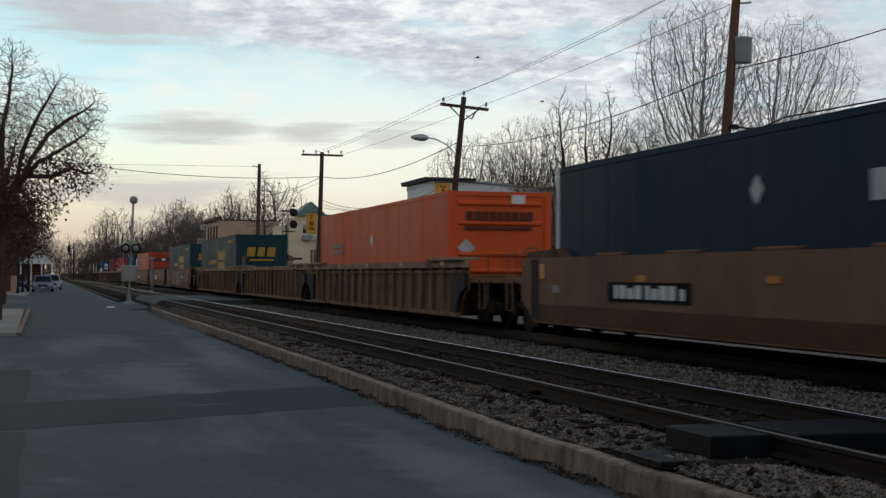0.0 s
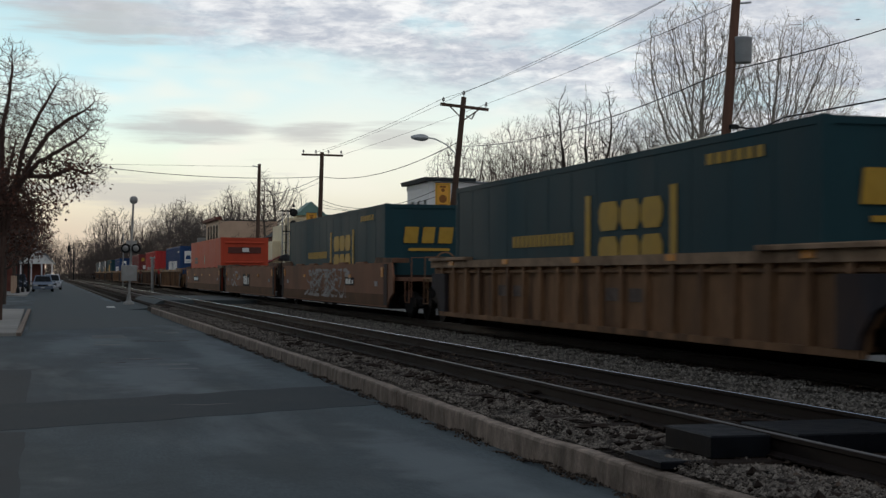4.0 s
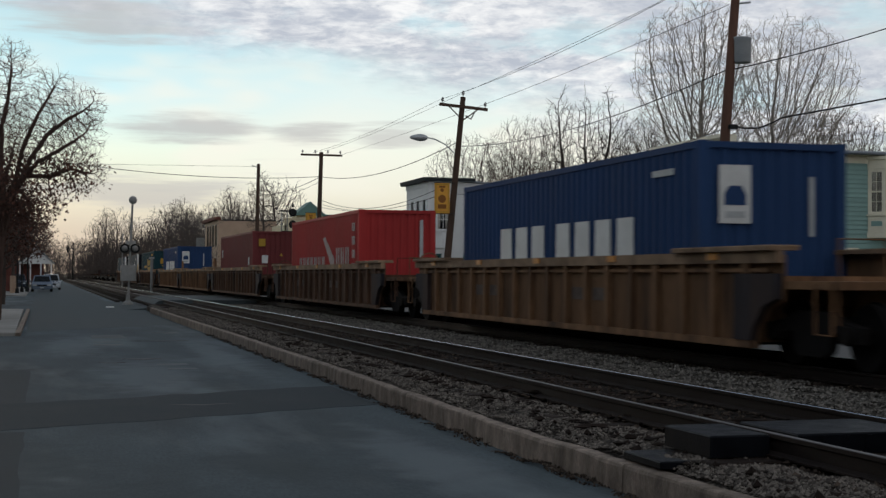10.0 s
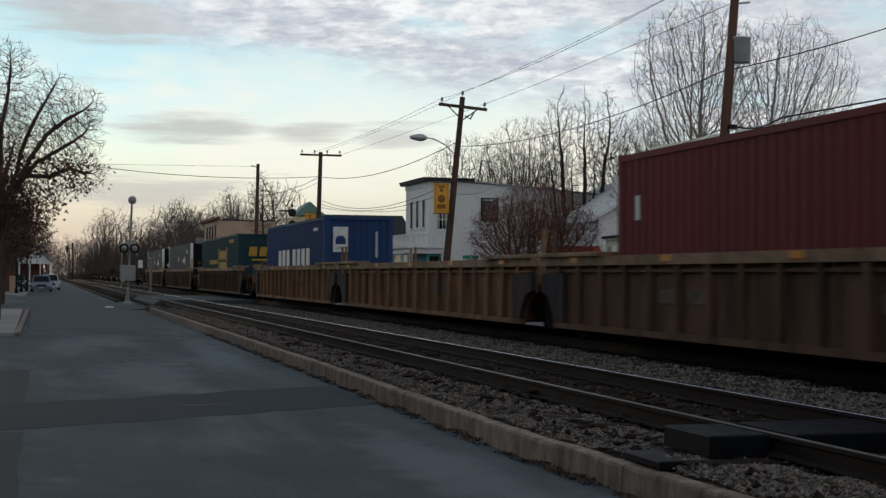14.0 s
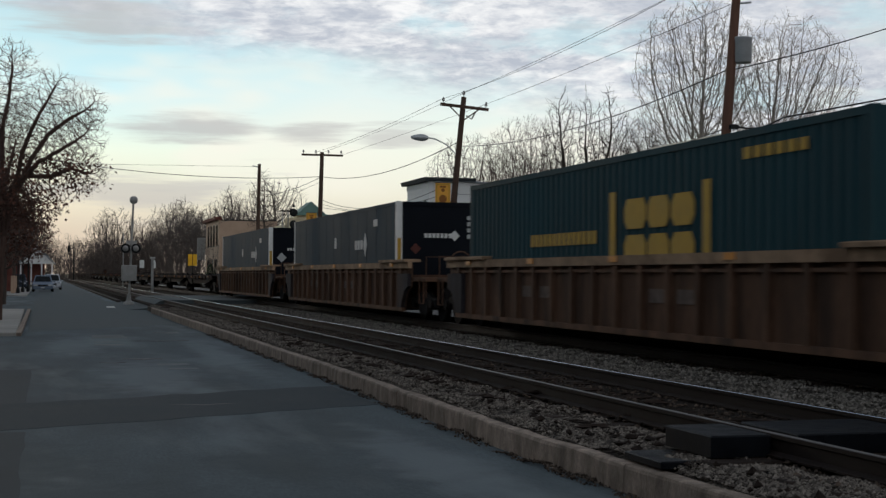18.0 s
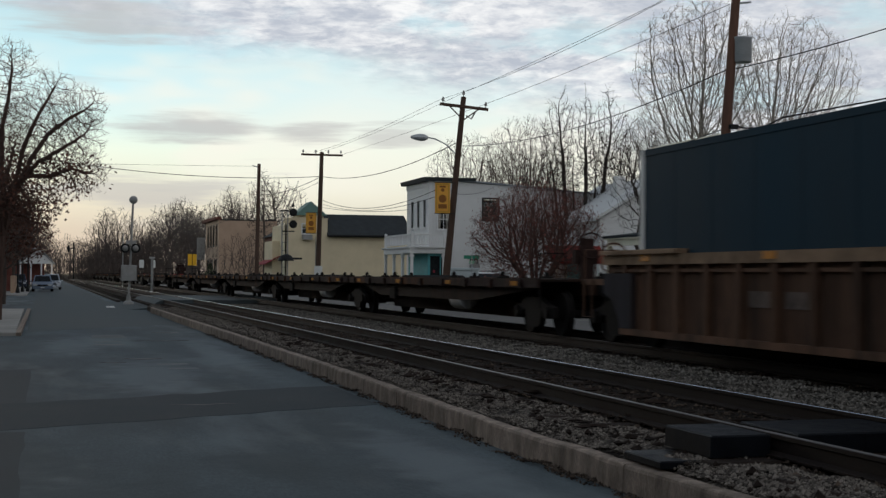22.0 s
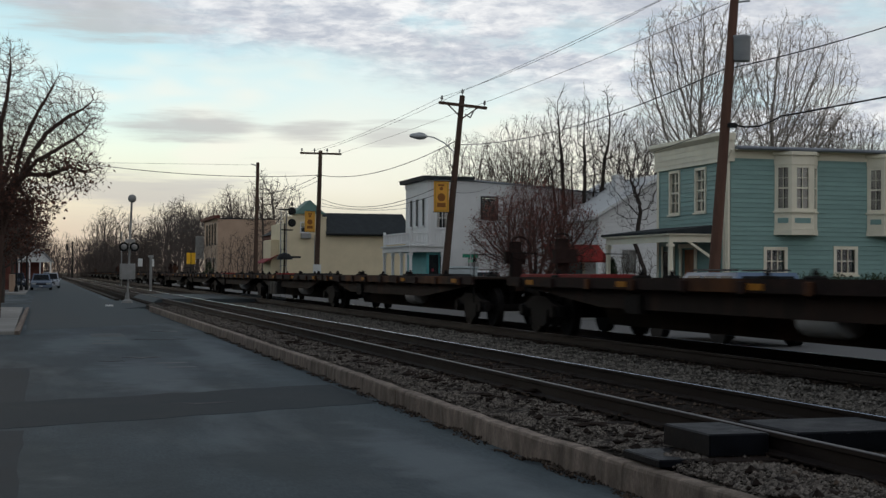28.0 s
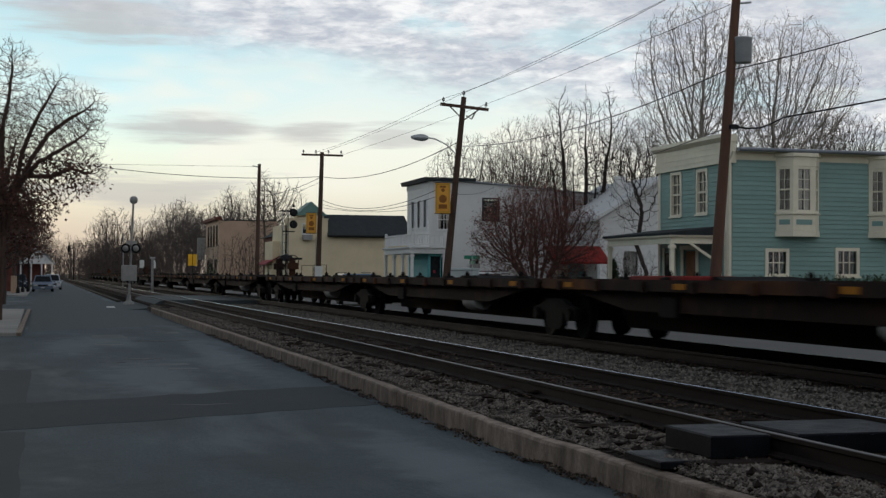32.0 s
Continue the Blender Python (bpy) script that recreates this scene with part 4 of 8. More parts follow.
def well_car(u0, u1, front, rear, style, label, group, paint, empty=False):
    """A well unit whose truck centres lie at u0 and u1. front, rear: 'c' a coupler end with its own truck, 'a' a joint; the joint's truck hangs on the unit ahead."""
    u, h = (u0 + u1) / 2, (u1 - u0) / 2
    car = rail_car("well_car", u, label, group)
    a = h - 1.15
    for s in (-1, 1):
        if style == "rib":
            x_in = s * (SIDE_X - 0.11)
            wall = part("side_wall", Buf().prism([(-a - 0.9, 0.72), (-a - 0.55, 0.62), (-a - 0.28, 0.35), (-a - 0.2, WELL_LOW), (a + 0.2, WELL_LOW), (a + 0.28, 0.35), (a + 0.55, 0.62), (a + 0.9, 0.72), (a + 0.9, WELL_TOP - 0.06), (-a - 0.9, WELL_TOP - 0.06)], "x", min(x_in, x_in - s * 0.03), max(x_in, x_in - s * 0.03)), paint, car)
            part("top_sill", Buf().box(min(x_in, s * SIDE_X), -a - 0.9, WELL_TOP - 0.16, max(x_in, s * SIDE_X), a + 0.9, WELL_TOP), WELL_SILL, car)
            part("slot_rail", Buf().box(min(x_in, s * (SIDE_X - 0.05)), -a - 0.6, WELL_TOP - 0.28, max(x_in, s * (SIDE_X - 0.05)), a + 0.6, WELL_TOP - 0.23), paint, car)
            part("bottom_sill", Buf().box(min(x_in, s * (SIDE_X - 0.02)), -a - 0.2, WELL_LOW, max(x_in, s * (SIDE_X - 0.02)), a + 0.2, WELL_LOW + 0.1), paint, car)
            n = int(2 * a / 0.98)
            rib = mesh_of("rib", Buf().prism([(-0.055, WELL_LOW + 0.1), (0.055, WELL_LOW + 0.1), (0.075, WELL_TOP - 0.16), (-0.075, WELL_TOP - 0.16)], "x", min(x_in, s * (SIDE_X - 0.015)), max(x_in, s * (SIDE_X - 0.015))), paint)
            for k in range(n + 1):
                part("rib", rib, paint, car, at=(0, -a + 2 * a * k / n, 0))
            for e in (-1, 1):
                xo = x_in + s * 0.004
                pl = [(a - 0.3, WELL_LOW + 0.104), (a + 0.16, WELL_LOW + 0.104), (a + 0.24, 0.36), (a + 0.5, 0.64), (a + 0.85, 0.75), (a + 0.85, WELL_TOP - 0.3), (a - 0.3, WELL_TOP - 0.3)]
                part("end_plate", Buf().prism([(e * y, z) for y, z in pl], "x", min(xo, xo + s * 0.1), max(xo, xo + s * 0.1)), WELL_GRIME, car, "grimy blue-grey end plate" if s < 0 else "")
                if s < 0:
                    step = 2 * a / n
                    for q in range(2):
                        yb = -a + step * (n // 2 + e * 3 + q) + 0.14
                        part("faded_stencil", Buf().box(x_in - 0.016, yb, 0.62, x_in - 0.004, yb + 0.66, 0.84), FADED, car)
                yy = e * (a - 0.65)
                part("deck_pad", Buf().bev(min(s * 1.05, s * 1.5), yy - 1.5, WELL_TOP + 0.004, max(s * 1.05, s * 1.5), yy + 1.5, WELL_TOP + 0.075, 0.015), WELL_SILL, car)
        else:
            x_in = s * (SIDE_X - 0.05)
            kf, kr = (0.75 if front == "c" else 0.12), (0.75 if rear == "c" else 0.12)
            part("side_wall", Buf().prism([(-a - kf, 0.55), (-a - kf * 0.45, 0.38), (-a - 0.05 * kf, WELL_LOW + 0.06), (a + 0.05 * kr, WELL_LOW + 0.06), (a + kr * 0.45, 0.38), (a + kr, 0.55), (a + kr, 1.0), (a + kr * 0.75, WELL_TOP), (-a - kf * 0.75, WELL_TOP), (-a - kf, 1.0)], "x", min(x_in, s * SIDE_X), max(x_in, s * SIDE_X)), paint, car)
            part("lower_band", Buf().box(min(s * SIDE_X, s * (SIDE_X + 0.012)), -a + 0.284, WELL_LOW + 0.1, max(s * SIDE_X, s * (SIDE_X + 0.012)), a - 0.284, 0.5), WELL_LOWER, car)
            for e in (-1, 1):
                part("end_tray", Buf().prism([(e * (a - 1.7), WELL_TOP + 0.004), (e * (a + 0.5), WELL_TOP + 0.004), (e * (a + 0.5), WELL_TOP + 0.12), (e * (a - 1.45), WELL_TOP + 0.16)], "x", min(s * 0.9, s * (SIDE_X - 0.03)), max(s * 0.9, s * (SIDE_X - 0.03))), WELL_DARK, car, "dark steel tray on the sill")
                joint = (front if e < 0 else rear) == "a"
                part("end_post", Buf().bev(min(s * (SIDE_X + 0.004), s * (SIDE_X + 0.022)), min(e * (a - 0.28), e * (a + 0.12)), WELL_LOW + 0.12, max(s * (SIDE_X + 0.004), s * (SIDE_X + 0.022)), max(e * (a - 0.28), e * (a + 0.12)), WELL_TOP - 0.03, 0.006), WELL_GRIME, car, "grimy blue-grey end post")
                if joint and s < 0:
                    part("end_house", Buf().bev(-SIDE_X + 0.12, min(e * (a + 0.14), e * (h - 0.28)), 0.985, SIDE_X - 0.12, max(e * (a + 0.14), e * (h - 0.28)), WELL_TOP + 0.14, 0.02), FLAT_BROWN, car, "sooty steel housing over the joint")
                    part("end_skirt", Buf().box(-SIDE_X + 0.2, min(e * (a + 0.14), e * (h - 0.3)), 0.62, -SIDE_X + 0.24, max(e * (a + 0.14), e * (h - 0.3)), 0.875), FLAT_BROWN, car, "sooty steel skirt over the truck")
                if s < 0:
                    part("data_plate", Buf().box(-SIDE_X - 0.02, e * (a - 1.25) - 0.17, 0.72, -SIDE_X - 0.004, e * (a - 1.25) + 0.17, 0.86), SPRAY, car, "pale data plate")
                    part("reflector", Buf().bev(-SIDE_X - 0.022, e * (a - 0.5) - 0.13, 0.98, -SIDE_X - 0.004, e * (a - 0.5) + 0.13, 1.26, 0.006), AMBER, car, "square amber reflector")
            pads = mesh_of("guide_pad", Buf().bev(-0.12, -0.55, 0, 0.12, 0.55, 0.05, 0.02), WELL_PLATE)
            for k in (-2, -1, 0, 1, 2):
                part("guide_pad", pads, WELL_PLATE, car, at=(s * (SIDE_X - 0.12), k * a * 0.3, WELL_TOP + 0.004))
    part("floor", Buf().box(-1.25, -a + 0.3, 0.10, 1.25, a - 0.3, 0.14), STEEL_D, car)
    for e, kind in ((-1, front), (1, rear)):
        part("bulkhead", Buf().box(-1.28, e * (a - 0.05) - 0.04, 0.15, 1.28, e * (a - 0.05) + 0.04, 1.05), FLAT_BROWN if style == "plate" else paint, car)
        end = e * (h + (1.05 if kind == "c" else -0.25))
        plat = Buf().box(-1.28, min(e * (a + 0.0), end), 0.88, 1.28, max(e * a, end), 0.98)
        plat.box(-0.35, min(e * a, end), 0.66, 0.35, max(e * a, end), 0.88)
        part("end_platform", plat, FLAT_BROWN if style == "plate" and kind == "a" else paint, car)
        if kind == "c":
            truck(car, e * h)
            cp = Buf().box(-0.12, min(end, end + e * 0.55), 0.68, 0.12, max(end, end + e * 0.55), 0.86)
            cp.box(-0.2, end + e * 0.42 - 0.12, 0.64, 0.2, end + e * 0.42 + 0.12, 0.92)
            part("coupler", cp, STEEL_D, car)
            hose = Buf().rod([(-0.5, end, 0.75), (-0.5, end + e * 0.2, 0.45), (-0.45, end + e * 0.45, 0.3), (-0.4, end + e * 0.5, 0.4)], 0.025)
            part("air_hose", hose, RUBBER, car)
            for s in (-1, 1):
                part("handrail", Buf().rod([(s * 1.25, end - e * 0.08, 0.45), (s * 1.25, end - e * 0.08, 1.5), (s * 0.6, end - e * 0.08, 1.5), (s * 0.6, end - e * 0.08, 0.95)], 0.018, 5), paint, car)
                part("step", Buf().rod([(s * 1.3, end - e * 0.15, 0.95), (s * 1.3, end - e * 0.15, 0.32), (s * 1.3, end - e * 0.55, 0.32), (s * 1.3, end - e * 0.55, 0.95)], 0.02, 5), paint, car)
            if e > 0:
                bw = Buf().rod([(-0.75 + 0.27 * math.cos(q * 0.3927), end - 0.2, 1.35 + 0.27 * math.sin(q * 0.3927)) for q in range(17)], 0.02, 5)
                bw.box(-0.79, end - 0.32, 0.98, -0.71, end - 0.22, 1.4)
                part("brake_wheel", bw, paint, car)
        elif e > 0:
            truck(car, h)
        if kind == "a":
            for s in (-1, 1):
                part("stanchion", Buf().box(s * 1.15 - 0.035, e * (h - 0.3) - 0.035, 0.95, s * 1.15 + 0.035, e * (h - 0.3) + 0.035, 1.95 if style == "rib" else 1.4), paint, car)
    # reflectors and plates along the near side
    refl = mesh_of("reflector", Buf().box(-0.01, -0.16, -0.05, 0.01, 0.16, 0.05), AMBER)
    for k in range(5) if style == "rib" else (1, 2, 3):
        y = -a + 0.9 + k * (2 * a - 1.8) / 4
        part("reflector", refl, AMBER, car, "amber reflector" if k == 1 else "", at=(-SIDE_X - 0.012, y, WELL_TOP - 0.06 if style == "rib" else 1.0))
    return car, a


def mark_plate(car, y, z, w, hgt, n):
    fr = part("number_board", Buf().box(-SIDE_X - 0.018, y, z, -SIDE_X - 0.008, y + w, z + hgt), BLACK_P, car, "black board with white marks")
    for k in range(n):
        top = 0.84 if k % 3 else 0.7
        b = Buf().box(-SIDE_X - 0.023, y + w * (0.06 + 0.9 * k / n), z + hgt * 0.16, -SIDE_X - 0.0185, y + w * (0.06 + 0.9 * (k + (0.8 if k % 4 else 0.5)) / n), z + hgt * top)
        part("mark", b, WHITE_P, fr)


def graffiti(car, y0, y1, z0, z1, seed, n):
    """Loose sprayed strokes with no letters in them."""
    r = random.Random(seed)
    b = Buf()
    for k in range(n):
        y, z = r.uniform(y0, y1), r.uniform(z0, z1)
        pts = []
        d = r.uniform(0, 6.28)
        for s in range(7):
            pts.append((y, z))
            d += r.uniform(-0.7, 0.7)
            y += 0.16 * math.cos(d)
            z = min(z1, max(z0, z + 0.15 * math.sin(d)))
        w = r.uniform(0.02, 0.055)
        m = len(b.v)
        for y, z in pts:
            b.v += [(-SIDE_X - 0.016 - 0.0002 * k, y, z - w), (-SIDE_X - 0.016 - 0.0002 * k, y + w, z + w)]
        for s in range(6):
            b.f.append((m + 2 * s, m + 2 * s + 1, m + 2 * s + 3, m + 2 * s + 2))
    ob = new("graffiti", mesh_of("graffiti", b, SPRAY, solid=False))
    ob.parent = car
    ob["label"] = "pale sprayed strokes"


def container(u_front, length, paint, label, category="container", style="smooth", end_paint=None, post=None, width=2.59, height=2.90, group="containers"):
    """A container in its well: u_front is where its leading end stands."""
    u = u_front + length / 2
    ob = thing("container", (T2, u, CAR_Z + 0.15), label, category, group)
    TRAIN.append((ob, u))
    h, w = length / 2, width / 2
    post = post or paint
    end_paint = end_paint or paint
    for s in (-1, 1):
        b = Buf()
        if style == "ribbed":
            pitch, d = 0.28, 0.032
            n = int((length - 0.4) / pitch)
            ys = []
            for k in range(n):
                y = -h + 0.2 + k * pitch
                ys += [(y, 0), (y + 0.09, 0), (y + 0.14, d), (y + 0.23, d)]
            ys.append((-h + 0.2 + n * pitch, 0))
            ys.append((h - 0.16, 0))
            for y, dd in ys:
                x = s * (w - 0.012 - dd)
                b.v += [(x, y, 0.14), (x, y, height - 0.1)]
            for k in range(len(ys) - 1):
                b.f.append((2 * k, 2 * k + 2, 2 * k + 3, 2 * k + 1))
            me = mesh_of("side_wall", b, paint, solid=False)
        else:
            x = s * (w - 0.014)
            b.box(min(x, x - s * 0.02), -h + 0.15, 0.14, max(x, x - s * 0.02), h - 0.15, height - 0.1)
            me = mesh_of("side_wall", b, paint)
        part("side_wall", me, paint, ob)
        if style != "ribbed":
            pm = mesh_of("side_post", Buf().box(min(s * (w - 0.014), s * (w - 0.0095)), -0.014, 0.14, max(s * (w - 0.014), s * (w - 0.0095)), 0.014, height - 0.1), paint)
            for k in range(1, 13):
                part("side_post", pm, paint, ob, at=(0, -h + length * k / 13, 0))
        part("top_rail", Buf().box(min(s * (w - 0.1), s * w), -h + 0.15, height - 0.1, max(s * (w - 0.1), s * w), h - 0.15, height), paint, ob)
        part("bottom_rail", Buf().box(min(s * (w - 0.1), s * w), -h + 0.15, 0.0, max(s * (w - 0.1), s * w), h - 0.15, 0.14), paint, ob)
        for e in (-1, 1):
            xs = sorted((s * (w - 0.16), s * (w + 0.002)))
            yp = sorted((e * (h + 0.002), e * (h - 0.15)))
            part("corner_post", Buf().box(xs[0], yp[0], 0.0, xs[1], yp[1], height + 0.012), post, ob)
    for e in (-1, 1):
        b = Buf()
        y = e * (h - 0.03)
        if style == "ribbed":
            n = 9
            xs = []
            for k in range(n):
                x = -w + 0.16 + (width - 0.32) * k / n
                q = (width - 0.32) / n
                xs += [(x, 0), (x + q * 0.35, 0), (x + q * 0.5, 0.035), (x + q * 0.85, 0.035)]
            xs.append((w - 0.16, 0))
            for x, dd in xs:
                b.v += [(x, y - e * dd, 0.14), (x, y - e * dd, height - 0.1)]
            for k in range(len(xs) - 1):
                b.f.append((2 * k, 2 * k + 2, 2 * k + 3, 2 * k + 1))
            me = mesh_of("end_wall", b, end_paint, solid=False)
        else:
            b.box(-w + 0.16, min(y, y - e * 0.03), 0.14, w - 0.16, max(y, y - e * 0.03), height - 0.1)
            me = mesh_of("end_wall", b, end_paint)
        part("end_wall", me, end_paint, ob)
        part("end_header", Buf().box(-w + 0.16, min(e * h, e * (h - 0.1)), height - 0.1, w - 0.16, max(e * h, e * (h - 0.1)), height), end_paint, ob)
        part("end_sill", Buf().box(-w + 0.16, min(e * h, e * (h - 0.1)), 0.0, w - 0.16, max(e * h, e * (h - 0.1)), 0.14), end_paint, ob)
    part("roof", Buf().box(-w + 0.1, -h + 0.1, height - 0.05, w - 0.1, h - 0.1, height - 0.02), paint, ob)
    part("floor", Buf().box(-w + 0.1, -h + 0.1, 0.02, w - 0.1, h - 0.1, 0.1), STEEL_D, ob)
    return ob, -w, h


def end_bars(ob, h, w, zs, paint):
    for z in zs:
        part("end_corrugation", Buf().prism([(-h + 0.005, z - 0.06), (-h - 0.03, z - 0.025), (-h - 0.03, z + 0.025), (-h + 0.005, z + 0.06)], "x", w + 0.25, -w - 0.25), paint, ob)


def diamond(ob, x, y, z, ry, rz, material, name="diamond_mark", end=None):
    if end is None:
        b = Buf().prism([(y - ry, z), (y, z - rz), (y + ry, z), (y, z + rz)], "x", x - 0.006, x + 0.003)
    else:
        b = Buf().prism([(x - ry, z), (x, z - rz), (x + ry, z), (x, z + rz)], "y", end - 0.006, end + 0.003)
    return part(name, b, material, ob, "pale diamond mark")


def big_word_plate(ob, x, h):
    """Tall yellow emblem between two yellow posts, on the near side wall; a smaller one on the leading end."""
    block_word(ob, "emblem_post", x, [(-3.9, -3.66), (-0.36, -0.12)], 0.95, 2.3, YELLOW_P, "yellow upright bar")

    for y0, y1 in ((-1.62, -0.76), (-2.5, -1.7), (-3.38, -2.58)):
        for z0, z1 in ((1.05, 1.56), (1.66, 2.15)):
            b = Buf().prism([(y0 + 0.12, z0), (y1 - 0.12, z0), (y1, z0 + 0.14), (y1, z1 - 0.14), (y1 - 0.12, z1), (y0 + 0.12, z1), (y0, z1 - 0.14), (y0, z0 + 0.14)], "x", x - 0.006, x + 0.004)
            part("emblem", b, YELLOW_P, ob, "large yellow plain block")
    block_word(ob, "small_writing", x, [(0.5 + k * 0.25, 0.67 + k * 0.25) for k in range(14)], 1.45, 1.68, YELLOW_P, "row of small yellow blocks")
    block_word(ob, "small_writing", x, [(-6.6 + k * 0.3, -6.4 + k * 0.3) for k in range(6)], 2.5, 2.66, YELLOW_P, "row of dull yellow blocks")
    for x0, x1 in ((-0.75, -0.3), (-0.22, 0.18), (0.26, 0.72)):
        b = Buf().prism([(x0, 1.8), (x1 - 0.05, 1.8), (x1, 2.26), (x0 + 0.05, 2.26)], "y", -h - 0.006, -h + 0.02)
        part("end_emblem", b, YELLOW_P, ob, "yellow block")
    block_word(ob, "end_writing", 0, [(-0.6, 0.6)], 1.58, 1.66, YELLOW_P, "yellow line", y=-h)


def white_word(ob, x, h):
    """Two rows of white blocks low on the near side and a white square on the leading end."""
    spans = [(2.6 - k * 0.98, 3.35 - k * 0.98) for k in range(3)] + [(-0.75 - k * 0.98, 0.0 - k * 0.98) for k in range(4)]
    for y0, y1 in spans:
        b = Buf().prism([(y0 + 0.06, 0.75), (y1 - 0.06, 0.75), (y1, 0.85), (y1 - 0.04, 1.86), (y0 + 0.04, 1.86), (y0, 0.85)], "x", x - 0.006, x + 0.004)
        part("white_block", b, WHITE_P, ob)
    sq = part("end_emblem", Buf().box(-0.9, -h - 0.006, 1.68, -0.38, -h + 0.01, 2.55), WHITE_P, ob, "white square panel")
    part("dome_mark", Buf().prism([(-0.82, 1.95), (-0.46, 1.95), (-0.46, 2.12), (-0.54, 2.24), (-0.74, 2.24), (-0.82, 2.12)], "y", -h - 0.012, -h - 0.0065), BLUE, sq)
    part("line_mark", Buf().box(-0.8, -h - 0.012, 1.76, -0.48, -h - 0.0065, 1.86), GREY_P, sq)
    block_word(ob, "end_writing", 0, [(0.6, 0.68)], 1.5, 2.4, GREY_P, "column of pale marks", y=-h)
    block_word(ob, "side_writing", x, [(-5.2, -4.4)], 2.45, 2.55, GREY_P, "row of pale marks")


def build_train():
    g = "wagons of the freight train"
    rib = "weathered tan well wagon with ribbed sides"
    # leading plate-sided unit with a navy box
    car, a = well_car(6.0, 27.05, "c", "c", "plate", "smooth brown plate-sided well wagon carrying a navy container", g, WELL_OLIVE)
    mark_plate(car, 2.45, 0.62, 3.15, 0.32, 9)
    ob, x, h = container(8.85, 16.15, NAVY, "navy steel container with white corner posts in a well wagon", end_paint=BLACK_P, post=WHITE_P)
    diamond(ob, x, 0.3, 2.06, 0.19, 0.21, GREY_P)
    block_word(ob, "panel_mark", x, [(-3.1, -2.45)], 1.78, 2.15, GREY_P, "pale panel")
    # three-unit ribbed wagon: orange box, empty, dark teal box
    well_car(30.35, 50.8, "c", "a", "rib", rib + " carrying an orange container", g, WELL_TAN)
    ob, x, h = container(32.4, 16.15, ORANGE, "bright orange steel container with dark block writing", end_paint=ORANGE)
    end_bars(ob, h, x, (0.6, 1.0, 1.4, 2.15, 2.62), ORANGE)
    diamond(ob, x, 0.1, 1.9, 0.17, 0.2, WHITE_P)
    diamond(ob, -0.85, 0, 1.55, 0.22, 0.22, GREY_P, end=-h)
    block_word(ob, "end_writing", 0, [(-0.85 + k * 0.19, -0.70 + k * 0.19) for k in range(9)], 2.2, 2.42, BROWN_P, "row of dark blocks", y=-h - 0.032)
    block_word(ob, "end_line", 0, [(-0.9, 0.8)], 1.98, 2.06, BROWN_P, "dark line", y=-h - 0.004)
    block_word(ob, "side_writing", x, [(4.2, 5.8)], 1.55, 1.68, BROWN_P, "dark line of writing")
    block_word(ob, "side_writing", x, [(4.2, 5.9)], 1.75, 1.9, BROWN_P, "dark line of writing")
    part("end_panel", Buf().box(0.28, -h - 0.04, 2.62, 0.62, -h - 0.005, 2.83), WHITE_P, ob, "white panel with a dark square")
    well_car(50.8, 69.3, "a", "a", "rib", "empty weathered tan well wagon with ribbed sides", g, WELL_TAN)
    well_car(69.3, 89.4, "a", "c", "rib", rib + " carrying a dark teal container", g, WELL_TAN)
    ob, x, h = container(71.25, 16.15, GREEN_D, "dark teal steel container with a yellow block emblem")
    big_word_plate(ob, x, h)
    # three-unit plate wagon
    car, a = well_car(92.7, 112.7, "c", "a", "plate", "smooth brown well wagon with sprayed paint on its side", g, WELL_PLATE)
    graffiti(car, -3.4, 3.2, 0.35, 1.2, 5, 90)
    mark_plate(car, -4.6, 0.72, 1.3, 0.24, 3)
    ob, x, h = container(94.6, 16.15, GREEN_D, "dark teal container with a yellow emblem and sprayed marks")
    big_word_plate(ob, x, h)
    car, a = well_car(112.7, 131.2, "a", "a", "plate", "empty smooth brown well wagon with a black number board", g, WELL_PLATE)
    mark_plate(car, -0.85, 0.50, 2.05, 0.55, 3)
    graffiti(car, 2.5, 5.5, 0.5, 1.15, 8, 14)
    car, a = well_car(131.2, 152.1, "a", "c", "plate", "smooth brown well wagon carrying an orange-red container", g, WELL_PLATE)
    mark_plate(car, 1.85, 0.62, 2.8, 0.3, 9)
    ob, x, h = container(133.3, 16.15, RED_OR, "faded orange-red steel container with ribbed end")
    end_bars(ob, h, x, (0.5, 0.85, 1.2, 1.55, 2.62), RED_OR)
    block_word(ob, "side_writing", x, [(3.8, 5.7)], 1.55, 1.72, BROWN_P, "dark line of writing")
    block_word(ob, "side_writing", x, [(4.0, 5.7)], 1.76, 1.93, BROWN_P, "dark line of writing")
    diamond(ob, x, 0.0, 1.75, 0.13, 0.3, SIGN_GREEN)
    block_word(ob, "end_writing", 0, [(-0.9, 0.9)], 2.05, 2.38, BROWN_P, "dark panel of writing", y=-h - 0.004)
    part("end_panel", Buf().box(-0.12, -h - 0.03, 2.12, 0.24, -h - 0.009, 2.34), WHITE_P, ob, "white panel with a dark square")
    # single wagons with shorter boxes
    well_car(155.4, 174.4, "c", "c", "rib", rib + " carrying a blue container", g, WELL_TAN)
    ob, x, h = container(158.3, 12.19, BLUE, "blue ribbed steel container with tall white blocks", style="ribbed", width=2.44)
    white_word(ob, x, h)
    well_car(177.7, 197.6, "c", "c", "rib", "grimy ribbed well wagon carrying a red container", g, WELL_DARK)
    ob, x, h = container(181.8, 12.19, REDC, "red ribbed steel container with white lettering blocks", style="ribbed", width=2.44)
